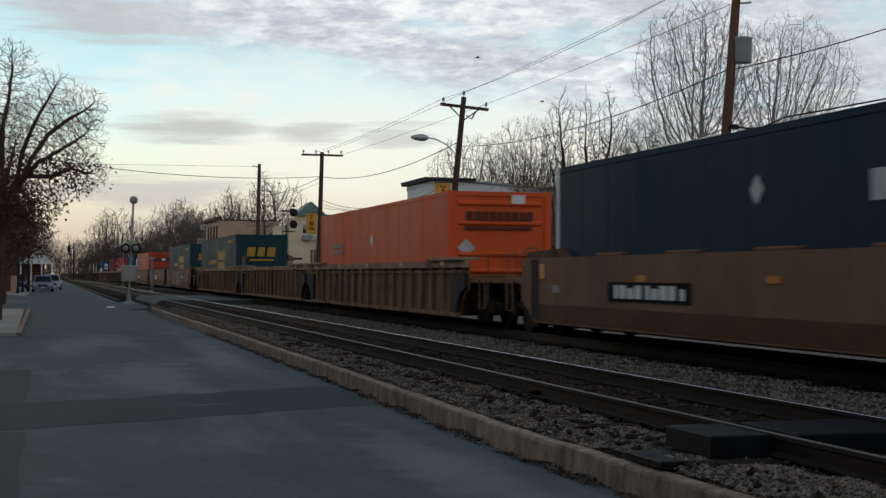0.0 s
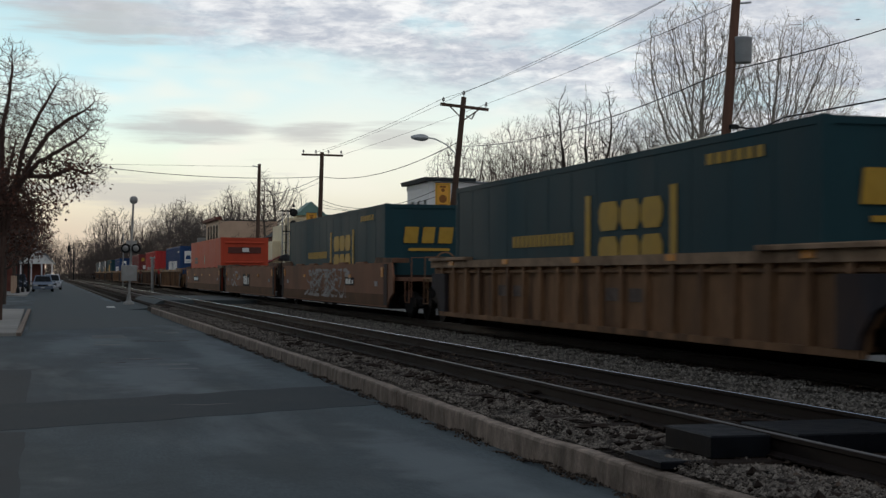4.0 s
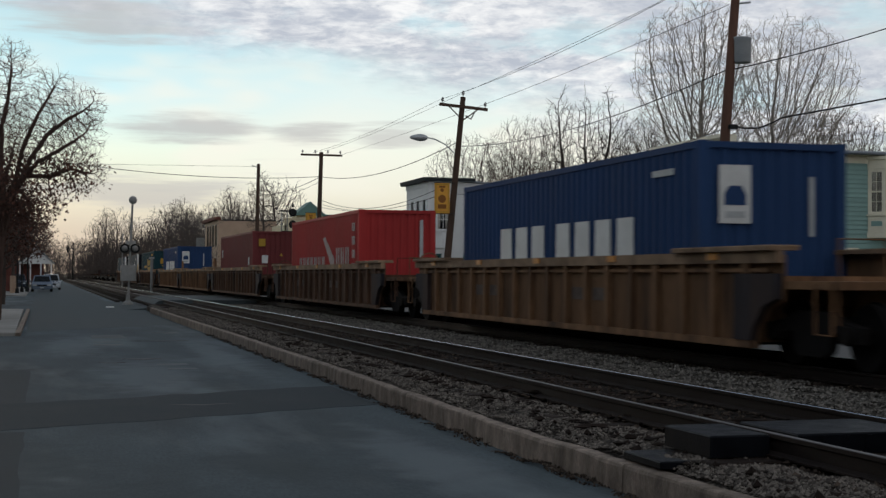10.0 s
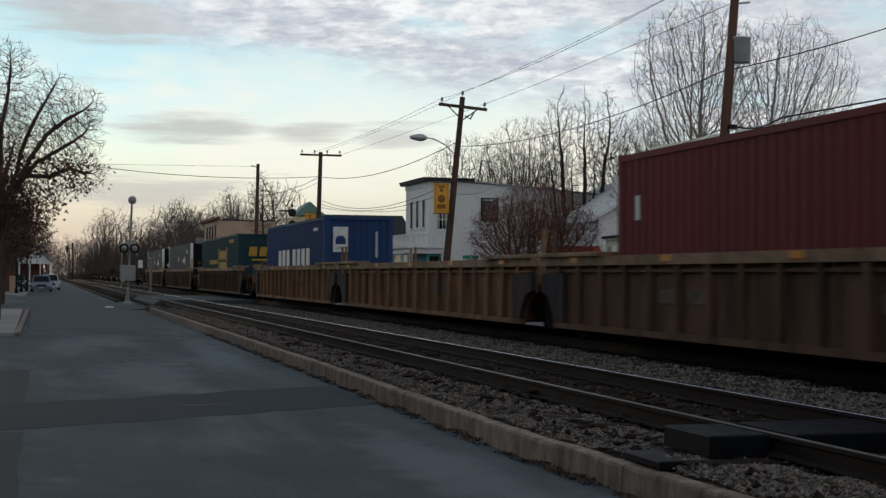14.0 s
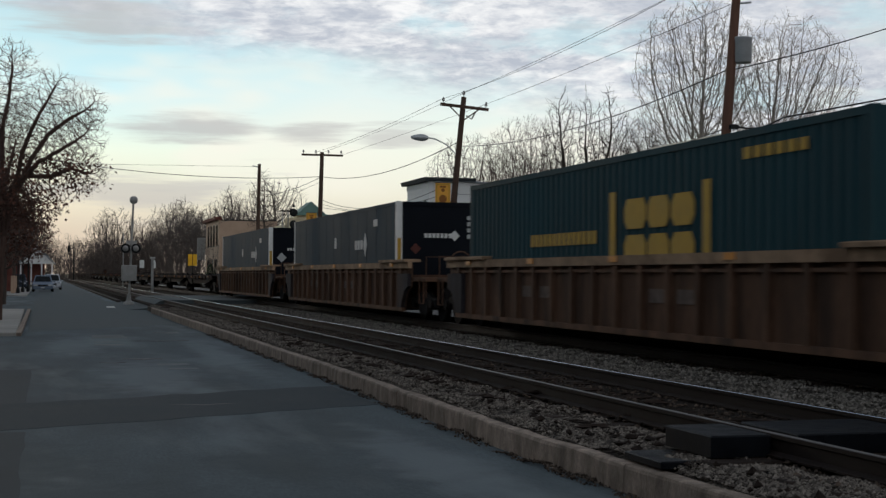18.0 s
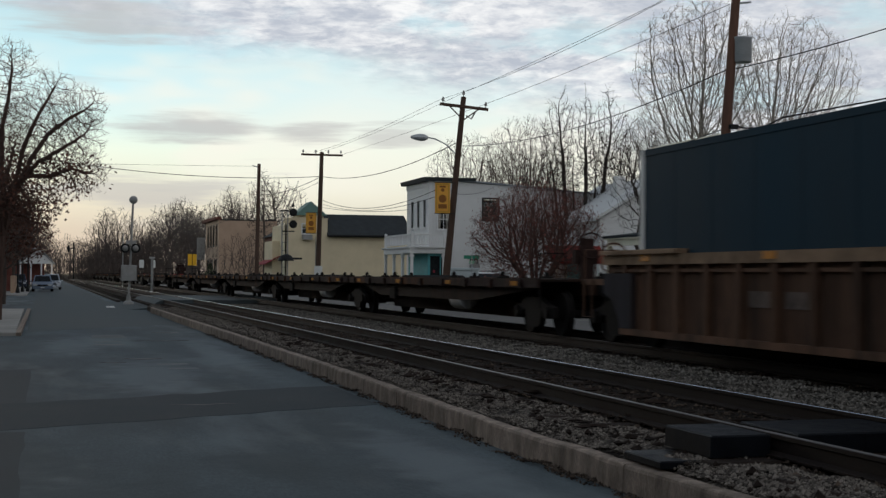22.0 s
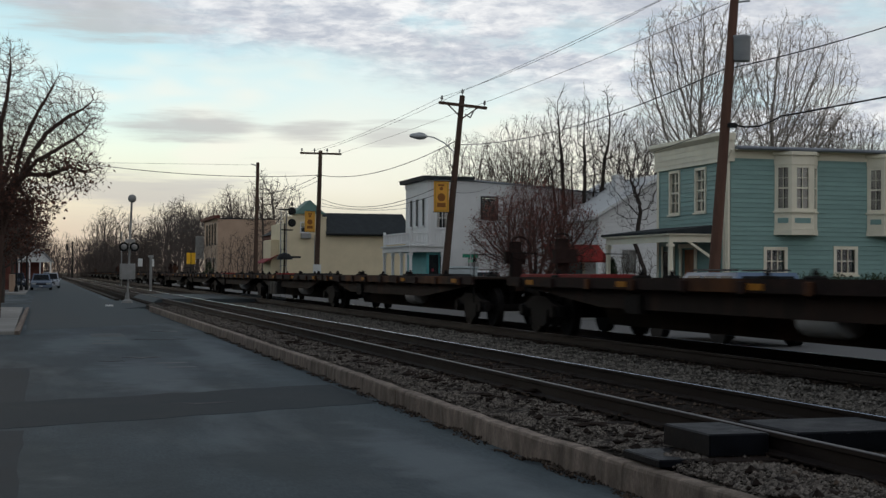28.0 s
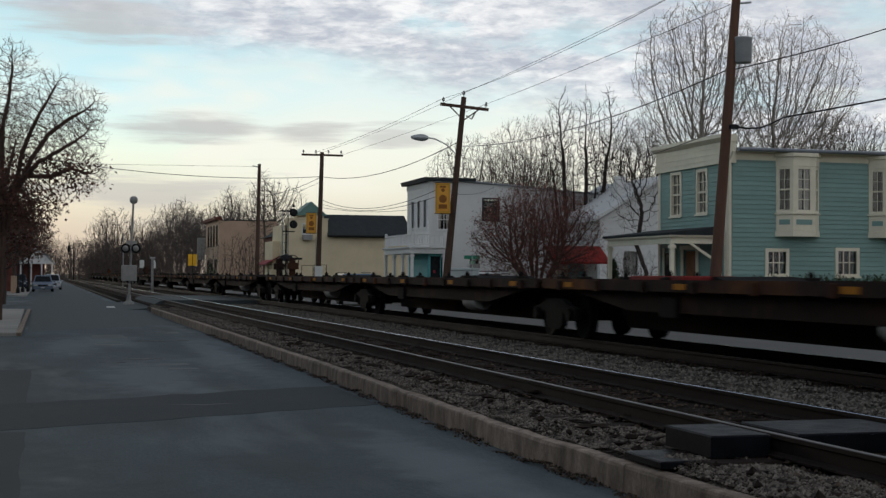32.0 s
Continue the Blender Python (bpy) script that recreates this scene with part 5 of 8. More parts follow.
    for k in range(7):
        y = 4.3 - k * 0.74
        for q in (0.0, 0.3):
            b = Buf().prism([(y - q, 0.8), (y - q - 0.16, 0.8), (y - q - 0.16, 1.52), (y - q, 1.52)], "x", x - 0.006, x + 0.004)
            part("white_block", b, FADED_W, ob)
    for k in range(3):
        for q, w in ((0.0, 0.2), (0.36, 0.16)):
            b = Buf().prism([(-2.6 - k * 0.74 - q, 0.8), (-2.6 - w - k * 0.74 - q, 0.8), (-2.6 - w - k * 0.74 - q, 1.78), (-2.6 - k * 0.74 - q, 1.78)], "x", x - 0.006, x + 0.004)
            part("white_block", b, FADED_W, ob)
    b = Buf().prism([(-0.35, 2.12), (-0.62, 2.2), (-1.45, 1.55), (-2.3, 1.42), (-1.85, 1.12), (-1.2, 0.8), (-2.3, 0.8), (-2.2, 1.15), (-1.75, 1.5), (-0.75, 2.05)], "x", x - 0.006, x + 0.004)
    part("white_stroke", b, FADED_W, ob, "slanting white stroke")
    block_word(ob, "end_writing", 0, [(0.72, 0.82)], 1.2, 2.6, GREY_P, "column of pale marks", y=-h)
    for k in range(4):
        block_word(ob, "side_writing", x, [(-5.48, -5.32), (-5.24, -5.1)], 1.0 + 0.42 * k, 1.26 + 0.42 * k, FADED_W, "column of worn pale marks")
    # three-unit ribbed wagon: maroon box, empty, blue box
    well_car(201.0, 220.6, "c", "a", "rib", "grimy ribbed well wagon carrying a maroon container", g, WELL_DARK)
    ob, x, h = container(204.85, 12.19, MAROON, "maroon ribbed steel container with small yellow and white labels", style="ribbed", width=2.44)
    part("yellow_label", Buf().box(-0.92, -h - 0.006, 2.2, -0.62, -h + 0.01, 2.55), YELLOW_P, ob, "yellow label")
    part("white_label", Buf().box(-0.78, -h - 0.006, 1.42, -0.5, -h + 0.01, 1.78), WHITE_P, ob, "white label with a blue mark")
    part("yellow_mark", Buf().prism([(0.05, 1.75), (0.2, 1.75), (0.125, 1.9)], "y", -h - 0.006, -h + 0.01), YELLOW_P, ob, "small yellow triangle")
    block_word(ob, "end_writing", 0, [(0.74, 0.82)], 1.0, 2.5, GREY_P, "column of pale marks", y=-h)
    block_word(ob, "side_label", x, [(-5.0, -4.75)], 1.35, 1.7, WHITE_P, "white label")
    block_word(ob, "side_label", x, [(5.2, 5.35)], 1.8, 2.2, WHITE_P, "white label")
    well_car(220.6, 239.9, "a", "a", "rib", "empty weathered tan well wagon with ribbed sides", g, WELL_TAN)
    well_car(239.9, 258.75, "a", "c", "rib", rib + " carrying a blue container", g, WELL_TAN)
    ob, x, h = container(243.0, 12.8, BLUE, "blue ribbed steel container with tall white blocks", style="ribbed", width=2.44)
    white_word(ob, x, h)
    # single grimy wagons
    well_car(262.1, 282.9, "c", "c", "rib", "grimy ribbed well wagon carrying a dark teal container", g, WELL_DARK)
    ob, x, h = container(265.0, 16.15, GREEN_D, "dark teal steel container with a yellow block emblem", style="ribbed")
    big_word_plate(ob, x, h)
    for u0 in (288.1, 310.9):
        well_car(u0 - 2.0, u0 + 18.0, "c", "c", "rib", "grimy ribbed well wagon carrying a navy container", g, WELL_DARK)
        ob, x, h = container(u0, 16.45, NAVY, "navy steel container with white corner posts and a black end", end_paint=BLACK_P, post=WHITE_P)
        diamond(ob, x, -4.3, 1.8, 0.26, 0.36, GREY_P)
        block_word(ob, "side_writing", x, [(-3.95 + k * 0.4, -3.64 + k * 0.4) for k in range(3)], 1.66, 1.94, GREY_P, "pale blocks")
        block_word(ob, "side_label", x, [(0.05, 0.35)], 1.75, 2.1, GREY_P, "pale label")
        block_word(ob, "side_label", x, [(-5.9, -5.4)], 2.3, 2.5, GREY_P, "pale label")
        diamond(ob, 0.36, 0, 1.98, 0.14, 0.15, WHITE_P, end=-h + 0.03)
        block_word(ob, "end_writing", 0, [(-0.5 + k * 0.115, -0.42 + k * 0.115) for k in range(7)], 1.92, 2.04, WHITE_P, "row of pale blocks", y=-h + 0.03)
        diamond(ob, -0.75, 0, 1.62, 0.15 if u0 < 300 else 0.21, 0.15 if u0 < 300 else 0.21, BROWN_P if u0 < 300 else GREY_P, end=-h + 0.03)
        for k in range(7):
            block_word(ob, "end_mark", 0, [(0.9, 0.99)] + ([(0.72, 0.81)] if k < 4 else []), 2.42 - 0.17 * k, 2.53 - 0.17 * k, GREY_P, "column of small pale marks", y=-h + 0.03)
        for xx in (-1.22, 1.22):
            block_word(ob, "post_stripe", 0, [(xx - 0.05, xx + 0.05)], 0.9, 1.9, YELLOW_P, "yellow stripe", y=-h - 0.004)
    build_flats(g)


def flat_car(u0, u1, front, rear, g, seed):
    """One low platform of an articulated flat wagon."""
    r = random.Random(seed)
    u, h = (u0 + u1) / 2, (u1 - u0) / 2
    car = rail_car("flat_car", u, "low sooty empty flat wagon with dark rusty deck", g)
    top = 0.97
    e0 = -h - (1.1 if front == "c" else -0.18)
    e1 = h + (1.1 if rear == "c" else -0.18)
    part("deck", Buf().box(-1.3, e0, top - 0.05, 1.3, e1, top), FLAT_BROWN, car)
    for s in (-1, 1):
        part("side_sill", Buf().box(min(s * 1.3, s * 1.36), e0, top - 0.17, max(s * 1.3, s * 1.36), e1, top + 0.012), FLAT_EDGE, car, "rusty brown deck edge" if s < 0 else "")
        pr = [(e0 + 0.4, top - 0.17), (e0 + 1.6, top - 0.26), (-h * 0.55, top - 0.5), (h * 0.55, top - 0.5), (e1 - 1.6, top - 0.26), (e1 - 0.4, top - 0.17)]
        part("side_girder", Buf().prism(pr, "x", min(s * 1.12, s * 1.18), max(s * 1.12, s * 1.18)), FLAT_BROWN, car)
    post = mesh_of("stake_pocket", Buf().bev(-0.03, -0.07, -0.19, 0.03, 0.07, -0.01, 0.01), FLAT_EDGE)
    for k in range(9):
        part("stake_pocket", post, FLAT_EDGE, car, at=(-1.385, e0 + 0.9 + (e1 - e0 - 1.8) * k / 8 + r.uniform(-0.1, 0.1), top))
    part("spine", Buf().prism([(e0, 0.88), (e0, 0.66), (-h + 1.45, 0.62), (-h + 1.9, 0.11), (h - 1.9, 0.11), (h - 1.45, 0.62), (e1, 0.66), (e1, 0.88)], "x", -0.32, 0.32), FLAT_BROWN, car)
    cb = mesh_of("cross_bearer", Buf().prism([(-1.3, top - 0.06), (-1.3, top - 0.2), (-0.32, 0.42), (0.32, 0.42), (1.3, top - 0.2), (1.3, top - 0.06)], "y", -0.06, 0.06), STEEL_D)
    for k in range(6):
        part("cross_bearer", cb, STEEL_D, car, at=(0, -h + 3 + (2 * h - 6) * k / 5, 0))
    tank = Buf().lathe([(0.05, -0.55), (0.2, -0.5), (0.22, -0.42), (0.22, 0.42), (0.2, 0.5), (0.05, 0.55)], (-0.95, -0.36 * h, 0.46), "y", 12)
    part("air_tank", tank, SILVER_P, car, "dull grey air tank", smooth=True)
    part("brake_box", Buf().bev(-1.25, 0.35 * h - 0.3, 0.4, -0.95, 0.35 * h + 0.35, 0.72, 0.03), STEEL_D, car)
    refl = mesh_of("reflector", Buf().box(-0.01, -0.2, -0.045, 0.01, 0.2, 0.045), AMBER_D)
    for k in range(4):
        part("reflector", refl, AMBER_D, car, "dull amber reflector" if k == 0 else "", at=(-1.365, e0 + 1.4 + (e1 - e0 - 2.8) * k / 3, top - 0.09))
    ped = mesh_of("pedestal", Buf().bev(-0.12, -0.14, 0, 0.12, 0.14, 0.06, 0.02).lathe([(0.05, 0.06), (0.06, 0.1), (0.02, 0.16)], (0, 0, 0), "z", 8), STEEL_D)
    for k in (-0.8, -0.35, 0.35, 0.8):
        for s in (-1, 1):
            part("pedestal", ped, STEEL_D, car, at=(s * 1.15, k * h + r.uniform(-0.2, 0.2), top))
    if seed == 4:
        hitch = Buf().rod([(-0.6, -0.5, top), (-0.5, -0.1, top + 0.24), (-0.5, 0.35, top + 0.26), (-0.6, 0.75, top)], 0.035, 6)
        hitch.rod([(0.6, -0.5, top), (0.5, -0.1, top + 0.24), (0.5, 0.35, top + 0.26), (0.6, 0.75, top)], 0.035, 6)
        hitch.box(-0.6, 0.25, top + 0.2, 0.6, 0.45, top + 0.26)
        part("hitch", hitch, STEEL_D, car, "folded black trailer hitch", at=(0, -h + 1.4, 0))
    else:
        pl = Buf().prism([(-0.9, top), (0.9, top), (0.6, top + 0.07), (-0.6, top + 0.07)], "x", -0.7, 0.7)
        part("hitch_plate", pl, STEEL_D, car, at=(0, h * r.uniform(-0.4, 0.4), 0))
    if u0 < 448.3 <= u1:
        eq = part("equipment_box", Buf().bev(-1.36, 447.25 - u, 0.18, -0.95, 449.35 - u, 0.68, 0.03), BOX_GREY, car, "grimy grey underframe equipment box")
        for k in range(3):
            part("box_strap", Buf().box(-1.372, 447.5 - u + 0.75 * k, 0.2, -1.3605, 447.58 - u + 0.75 * k, 0.66), STEEL_D, eq)
    for lo, hi in ((413.2, 417.0), (447.7, 448.9), (465.2, 467.2)):
        if u0 < (lo + hi) / 2 <= u1:
            part("red_plate", Buf().bev(-1.2, lo - u, top + 0.004, -0.3, hi - u, top + 0.075, 0.02), RED_DULL, car, "red painted deck plate")
    for e, kind in ((-1, front), (1, rear)):
        if kind == "c":
            truck(car, e * h)
            end = e0 if e < 0 else e1
            cp = Buf().box(-0.12, min(end, end + e * 0.55), 0.68, 0.12, max(end, end + e * 0.55), 0.86)
            cp.box(-0.2, end + e * 0.42 - 0.12, 0.64, 0.2, end + e * 0.42 + 0.12, 0.92)
            part("coupler", cp, STEEL_D, car)
            st = Buf().box(-0.38, end - e * 0.25 - 0.07, top, -0.12, end - e * 0.25 + 0.07, top + 0.8)
            st.box(-0.48, end - e * 0.35 - 0.1, top + 0.3, 0.0, end - e * 0.35 + 0.1, top + 0.58)
            st.rod([(-0.2 + 0.25 * math.cos(q * 0.3927), end - e * 0.1, top + 0.66 + 0.25 * math.sin(q * 0.3927)) for q in range(17)], 0.02, 5)
            part("brake_stand", st, FLAT_EDGE, car, "rusty hand-brake stand with a wheel")
            for s in (-1, 1):
                part("handrail", Buf().rod([(s * 1.28, end - e * 0.08, 0.4), (s * 1.28, end - e * 0.08, top + 0.5), (s * 0.75, end - e * 0.08, top + 0.5), (s * 0.75, end - e * 0.08, top)], 0.018, 5), STEEL_D, car)
        elif e > 0:
            truck(car, h)
    return car


def build_flats(g):
    sets = [[333.2, 349.8, 366.6, 384.0, 400.7, 416.3], [421.0, 437.4, 454.0, 471.2, 488.2, 505.2]]
    u = 510.4
    for k in range(3):
        sets.append([u + 16.9 * i for i in range(6)])
        u += 16.9 * 5 + 5.0
    n = 0
    for st in sets:
        for i in range(5):
            flat_car(st[i], st[i + 1], "c" if i == 0 else "a", "c" if i == 4 else "a", g, n)
            n += 1


build_track("track_near", T1, 0.0, (DULL, SHINE), "railway track of steel rails on dark wooden sleepers", 150, 6.0)
build_track("track_far", T2, T2_Z, (DULL, SHINE), "railway track under the passing train", 130, 8.0)
build_ballast()
build_mats()
build_train()


# ---------- houses ----------
def mapper(axis, c):
    """Places on a wall: a along it, d behind its outer face, z up. axis x: the wall faces -x; axis y: it faces -y."""
    return (lambda a, d, z: (c + d, a, z)) if axis == "x" else (lambda a, d, z: (a, c + d, z))


def wbox(buf, axis, c, a0, a1, d0, d1, z0, z1):
    p = mapper(axis, c)
    q, r = p(a0, d0, z0), p(a1, d1, z1)
    buf.box(min(q[0], r[0]), min(q[1], r[1]), z0, max(q[0], r[0]), max(q[1], r[1]), z1)
    return buf


def wall(house, axis, c, a0, a1, z0, z1, openings, material, course=0.0, board_mat=None, thick=0.18):
    """A wall with real openings, and siding boards over it where it has them."""
    b = Buf()
    zs = sorted({z0, z1, *[o[2] for o in openings], *[o[3] for o in openings]})
    for lo, hi in zip(zs, zs[1:]):
        spans, a = [], a0
        for o in sorted(openings):
            if o[2] < hi - 1e-6 and o[3] > lo + 1e-6:
                if o[0] > a:
                    spans.append((a, o[0]))
                a = o[1]
        spans.append((a, a1))
        for s0, s1 in spans:
            wbox(b, axis, c, s0, s1, 0, thick, lo, hi)
    w = part("wall", b, material, house)
    if course:
        z = z0
        while z < z1 - 0.02:
            top = min(z + course, z1)
            spans, a = [], a0
            for o in sorted(openings):
                if o[2] < top - 0.02 and o[3] > z + 0.02:
                    if o[0] - 0.1 > a:
                        spans.append((a, o[0] - 0.1))
                    a = o[1] + 0.1
            spans.append((a, a1))
            for s0, s1 in spans:
                if s1 - s0 < 0.05:
                    continue
                sb = Buf()
                p = mapper(axis, c)
                sb.v = [p(s, d, h) for s in (s0, s1) for d, h in ((-0.002, z), (-0.032, z + 0.004), (-0.010, top), (-0.002, top))]
                sb.f = [(0, 1, 2, 3), (7, 6, 5, 4), (0, 4, 5, 1), (1, 5, 6, 2), (2, 6, 7, 3), (3, 7, 4, 0)]
                part("siding_board", sb, board_mat or material, w)
            z += course
    return w


def window(house, axis, c, a0, a1, z0, z1, nx, nz, trim, curtain=True, casing=0.1, name="window", sashes=1):
    b = Buf()
    k = casing
    for q in ((a0 - k, a0, z0 - k, z1 + k), (a1, a1 + k, z0 - k, z1 + k), (a0, a1, z1, z1 + k), (a0, a1, z0 - k, z0)):
        wbox(b, axis, c, q[0], q[1], -0.05, 0.08, q[2], q[3])
    w = part(name, b, trim, house)
    part("sill", wbox(Buf(), axis, c, a0 - k - 0.04, a1 + k + 0.04, -0.1, -0.0505, z0 - k - 0.03, z0 - k + 0.03), trim, w)
    bars = Buf()
    for i in range(1, nx):
        a = a0 + (a1 - a0) * i / nx
        wbox(bars, axis, c, a - 0.018, a + 0.018, 0.02, 0.055, z0, z1)
    for i in range(1, nz):
        z = z0 + (z1 - z0) * i / nz
        t = 0.035 if (sashes == 2 and i * 2 == nz) else 0.018
        wbox(bars, axis, c, a0, a1, 0.0205, 0.0545, z - t, z + t)
    if nx > 1 or nz > 1:
        part("glazing_bar", bars, trim, w)
    pane = part("pane", wbox(Buf(), axis, c, a0, a1, 0.06, 0.07, z0, z1), GLASS, w)
    pane.visible_shadow = False
    if curtain:
        wid = (a1 - a0) * 0.28
        cb = Buf()
        wbox(cb, axis, c, a0, a0 + wid, 0.12, 0.14, z0, z1)
        wbox(cb, axis, c, a1 - wid, a1, 0.12, 0.14, z0, z1)
        part("curtain", cb, CURTAIN, w)
    return w


def bay_face(bay, p, q, z0, z1, margin):
    """One glazed face of a bay from p to q: posts and rails, glass, glazing bars, curtains."""
    d = Vector((q[0] - p[0], q[1] - p[1], 0))
    ln = d.length
    m = Matrix.Translation((p[0], p[1], 0)) @ Matrix.Rotation(math.atan2(d.y, d.x), 4, "Z")
    fr = Buf()
    a0, a1 = margin, ln - margin
    fr.box(0, 0, z0, a0, 0.06, z1).box(a1, 0, z0, ln, 0.06, z1).box(a0, 0, z1 - 0.1, a1, 0.06, z1).box(a0, 0, z0, a1, 0.06, z0 + 0.1)
    f = part("bay_frame", fr.moved(m), TRIM, bay)
    part("pane", Buf().box(a0, 0.035, z0 + 0.1, a1, 0.045, z1 - 0.1).moved(m), GLASS, f).visible_shadow = False
    bars = Buf()
    for k in (1, 2, 3):
        z = z0 + 0.1 + (z1 - z0 - 0.2) * k / 4
        t = 0.03 if k == 2 else 0.012
        bars.box(a0, 0.005, z - t, a1, 0.03, z + t)
    bars.box((a0 + a1) / 2 - 0.012, 0.006, z0 + 0.1, (a0 + a1) / 2 + 0.012, 0.029, z1 - 0.1)
    part("glazing_bar", bars.moved(m), TRIM, f)
    part("curtain", Buf().box(a0, 0.09, z0 + 0.1, a0 + (a1 - a0) * 0.42, 0.1, z1 - 0.1).box(a1 - (a1 - a0) * 0.42, 0.09, z0 + 0.1, a1, 0.1, z1 - 0.1).moved(m), CURTAIN, f)


def bay_window(h, bx, y0):
    """An upper-floor bay with a straight front and two slanting sides."""
    w, dp = 1.70, 0.50
    foot = [(bx, y0 - 0.036), (bx + 0.42, y0 - dp), (bx + w - 0.42, y0 - dp), (bx + w, y0 - 0.036)]

    def ring(g):
        return [(bx - g, y0 - 0.036), (bx + 0.42 - g * 0.5, y0 - dp - g), (bx + w - 0.42 + g * 0.5, y0 - dp - g), (bx + w + g, y0 - 0.036)]
    bay = part("bay_window", Buf().prism(ring(0.0), "z", 2.84, 3.42), TRIM, h, "cream wooden bay window")
    part("bay_base", Buf().prism(ring(0.03), "z", 2.64, 2.835), TRIM, bay)
    part("bay_sill", Buf().prism(ring(0.06), "z", 3.425, 3.48), TRIM, bay)
    part("bay_head", Buf().prism(ring(0.02), "z", 5.12, 5.45), TRIM, bay)
    part("bay_cornice", Buf().prism(ring(0.10), "z", 5.455, 5.58), TRIM, bay)
    for p, q, g in ((foot[0], foot[1], 0.13), (foot[1], foot[2], 0.2), (foot[2], foot[3], 0.13)):
        bay_face(bay, p, q, 3.485, 5.115, g)
    # dark sheet over the siding, painted as the unlit room behind the bay
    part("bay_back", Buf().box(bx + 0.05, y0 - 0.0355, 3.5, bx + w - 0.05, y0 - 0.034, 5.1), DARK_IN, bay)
    for p, q in ((foot[0], foot[1]), (foot[1], foot[2])):
        d = Vector((q[0] - p[0], q[1] - p[1], 0))
        m = Matrix.Translation((p[0], p[1], 0)) @ Matrix.Rotation(math.atan2(d.y, d.x), 4, "Z")
        part("inset_panel", Buf().box(0.12, -0.012, 3.06, d.length - 0.12, -0.002, 3.24).moved(m), TEAL, bay, "teal inset panel")


def build_teal_house():
    h = thing("house", (0, 0, 0), "two-storey teal clapboard house with cream trim and porch", "house")
    x0, y0, x1, y1, g = 23.0, 45.1, 36.0, 50.75, FAR_Z + 0.1
    front = [(48.78, 49.72, 3.45, 5.15), (46.6, 47.5, 3.45, 5.12), (47.5, 48.5, 0.05, 2.15)]
    wall(h, "x", x0, y0, y1, g, 5.25, front, TEAL, 0.165)
    side = [(24.58, 25.28, 1.33, 2.1), (27.36, 28.1, 1.33, 2.15), (30.6, 31.4, 1.33, 2.15)]
    wall(h, "y", y0 + 0.001, x0 + 0.18, x1, g, 5.5, side, TEAL, 0.165)
    part("back_wall", Buf().box(x1 - 0.2, y0 + 0.2, g, x1, y1, 5.2).box(x0 + 0.2, y1 - 0.2, g, x1 - 0.2, y1, 5.2), TEAL, h)
    # floor and partitions added behind the glass, coloured as unlit rooms
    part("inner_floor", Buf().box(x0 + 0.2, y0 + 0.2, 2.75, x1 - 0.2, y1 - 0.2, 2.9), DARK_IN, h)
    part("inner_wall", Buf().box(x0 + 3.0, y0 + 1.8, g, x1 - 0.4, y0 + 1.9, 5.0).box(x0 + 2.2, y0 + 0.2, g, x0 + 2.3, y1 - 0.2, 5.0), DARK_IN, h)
    # tall cornice on the front, metal roof edge along the side
    c = Buf().box(x0 - 0.12, y0 - 0.1, 5.2, x0 + 0.05, y1 + 0.1, 5.95)
    c.prism([(x0 - 0.14, 5.95), (x0 - 0.34, 6.08), (x0 - 0.34, 6.2), (x0 + 0.3, 6.2), (x0 + 0.3, 5.95)], "y", y0 - 0.18, y1 + 0.18)
    for k in range(3):
        c.box(x0 - 0.14, y0 - 0.1, 5.36 + k * 0.2, x0 - 0.12, y1 + 0.1, 5.39 + k * 0.2)
    c.box(x0 - 0.1, y0 - 0.13, 5.2, x0 + 0.28, y0 - 0.04, 5.95)
    part("cornice", c, TRIM, h, "tall cream wooden cornice")
    part("roof", Buf().prism([(y0 - 0.42, 5.62), (y0 - 0.42, 5.72), (y1 + 0.3, 5.98), (y1 + 0.3, 5.86)], "x", x0 + 0.3, x1 + 0.3), ROOF_G, h, "low grey metal roof")
    part("gutter", Buf().cyl((x0 + 0.2, y0 - 0.46, 5.66), (x1 + 0.3, y0 - 0.46, 5.66), 0.07, n=10), ROOF_G, h)
    part("eave_board", Buf().box(x0 + 0.0, y0 - 0.05, 5.32, x1, y0 - 0.035, 5.6).box(x0 + 0.3, y0 - 0.4, 5.6, x1, y0, 5.63), TRIM, h)
    part("corner_board", Buf().box(x0 - 0.05, y0 - 0.05, g, x0 + 0.14, y0 - 0.034, 5.3).box(x0 - 0.05, y0 - 0.034, g, x0 - 0.034, y0 + 0.14, 5.2), TRIM, h)
    part("corner_board", Buf().box(x0 - 0.05, y1 - 0.14, g, x0 - 0.034, y1 + 0.05, 5.2), TRIM, h)
    part("downpipe", Buf().rod([(x0 + 0.02, y0 - 0.4, 5.6), (x0 + 0.02, y0 - 0.12, 5.3), (x0 + 0.02, y0 - 0.1, g)], 0.04, 8), TRIM, h)
    for a0, a1, lo, hi in front[:2]:
        window(h, "x", x0, a0 + 0.1, a1 - 0.1, lo + 0.1, hi - 0.1, 2, 4, TRIM, sashes=2)
    for a0, a1, lo, hi in side:
        window(h, "y", y0, a0, a1, lo, hi, 3, 2, TRIM, curtain=False, casing=0.12)
    d = part("door", Buf().box(x0 + 0.05, 47.5, 0.05, x0 + 0.1, 48.5, 2.15), WOOD_DOOR, h, "varnished wooden front door")
    for k in range(3):
        part("door_panel", Buf().bev(x0 + 0.03, 47.62, 0.2 + k * 0.62, x0 + 0.05, 48.38, 0.7 + k * 0.62, 0.008), WOOD_DOOR, d)
    for bx in (24.88, 28.60):
        bay_window(h, bx, y0)
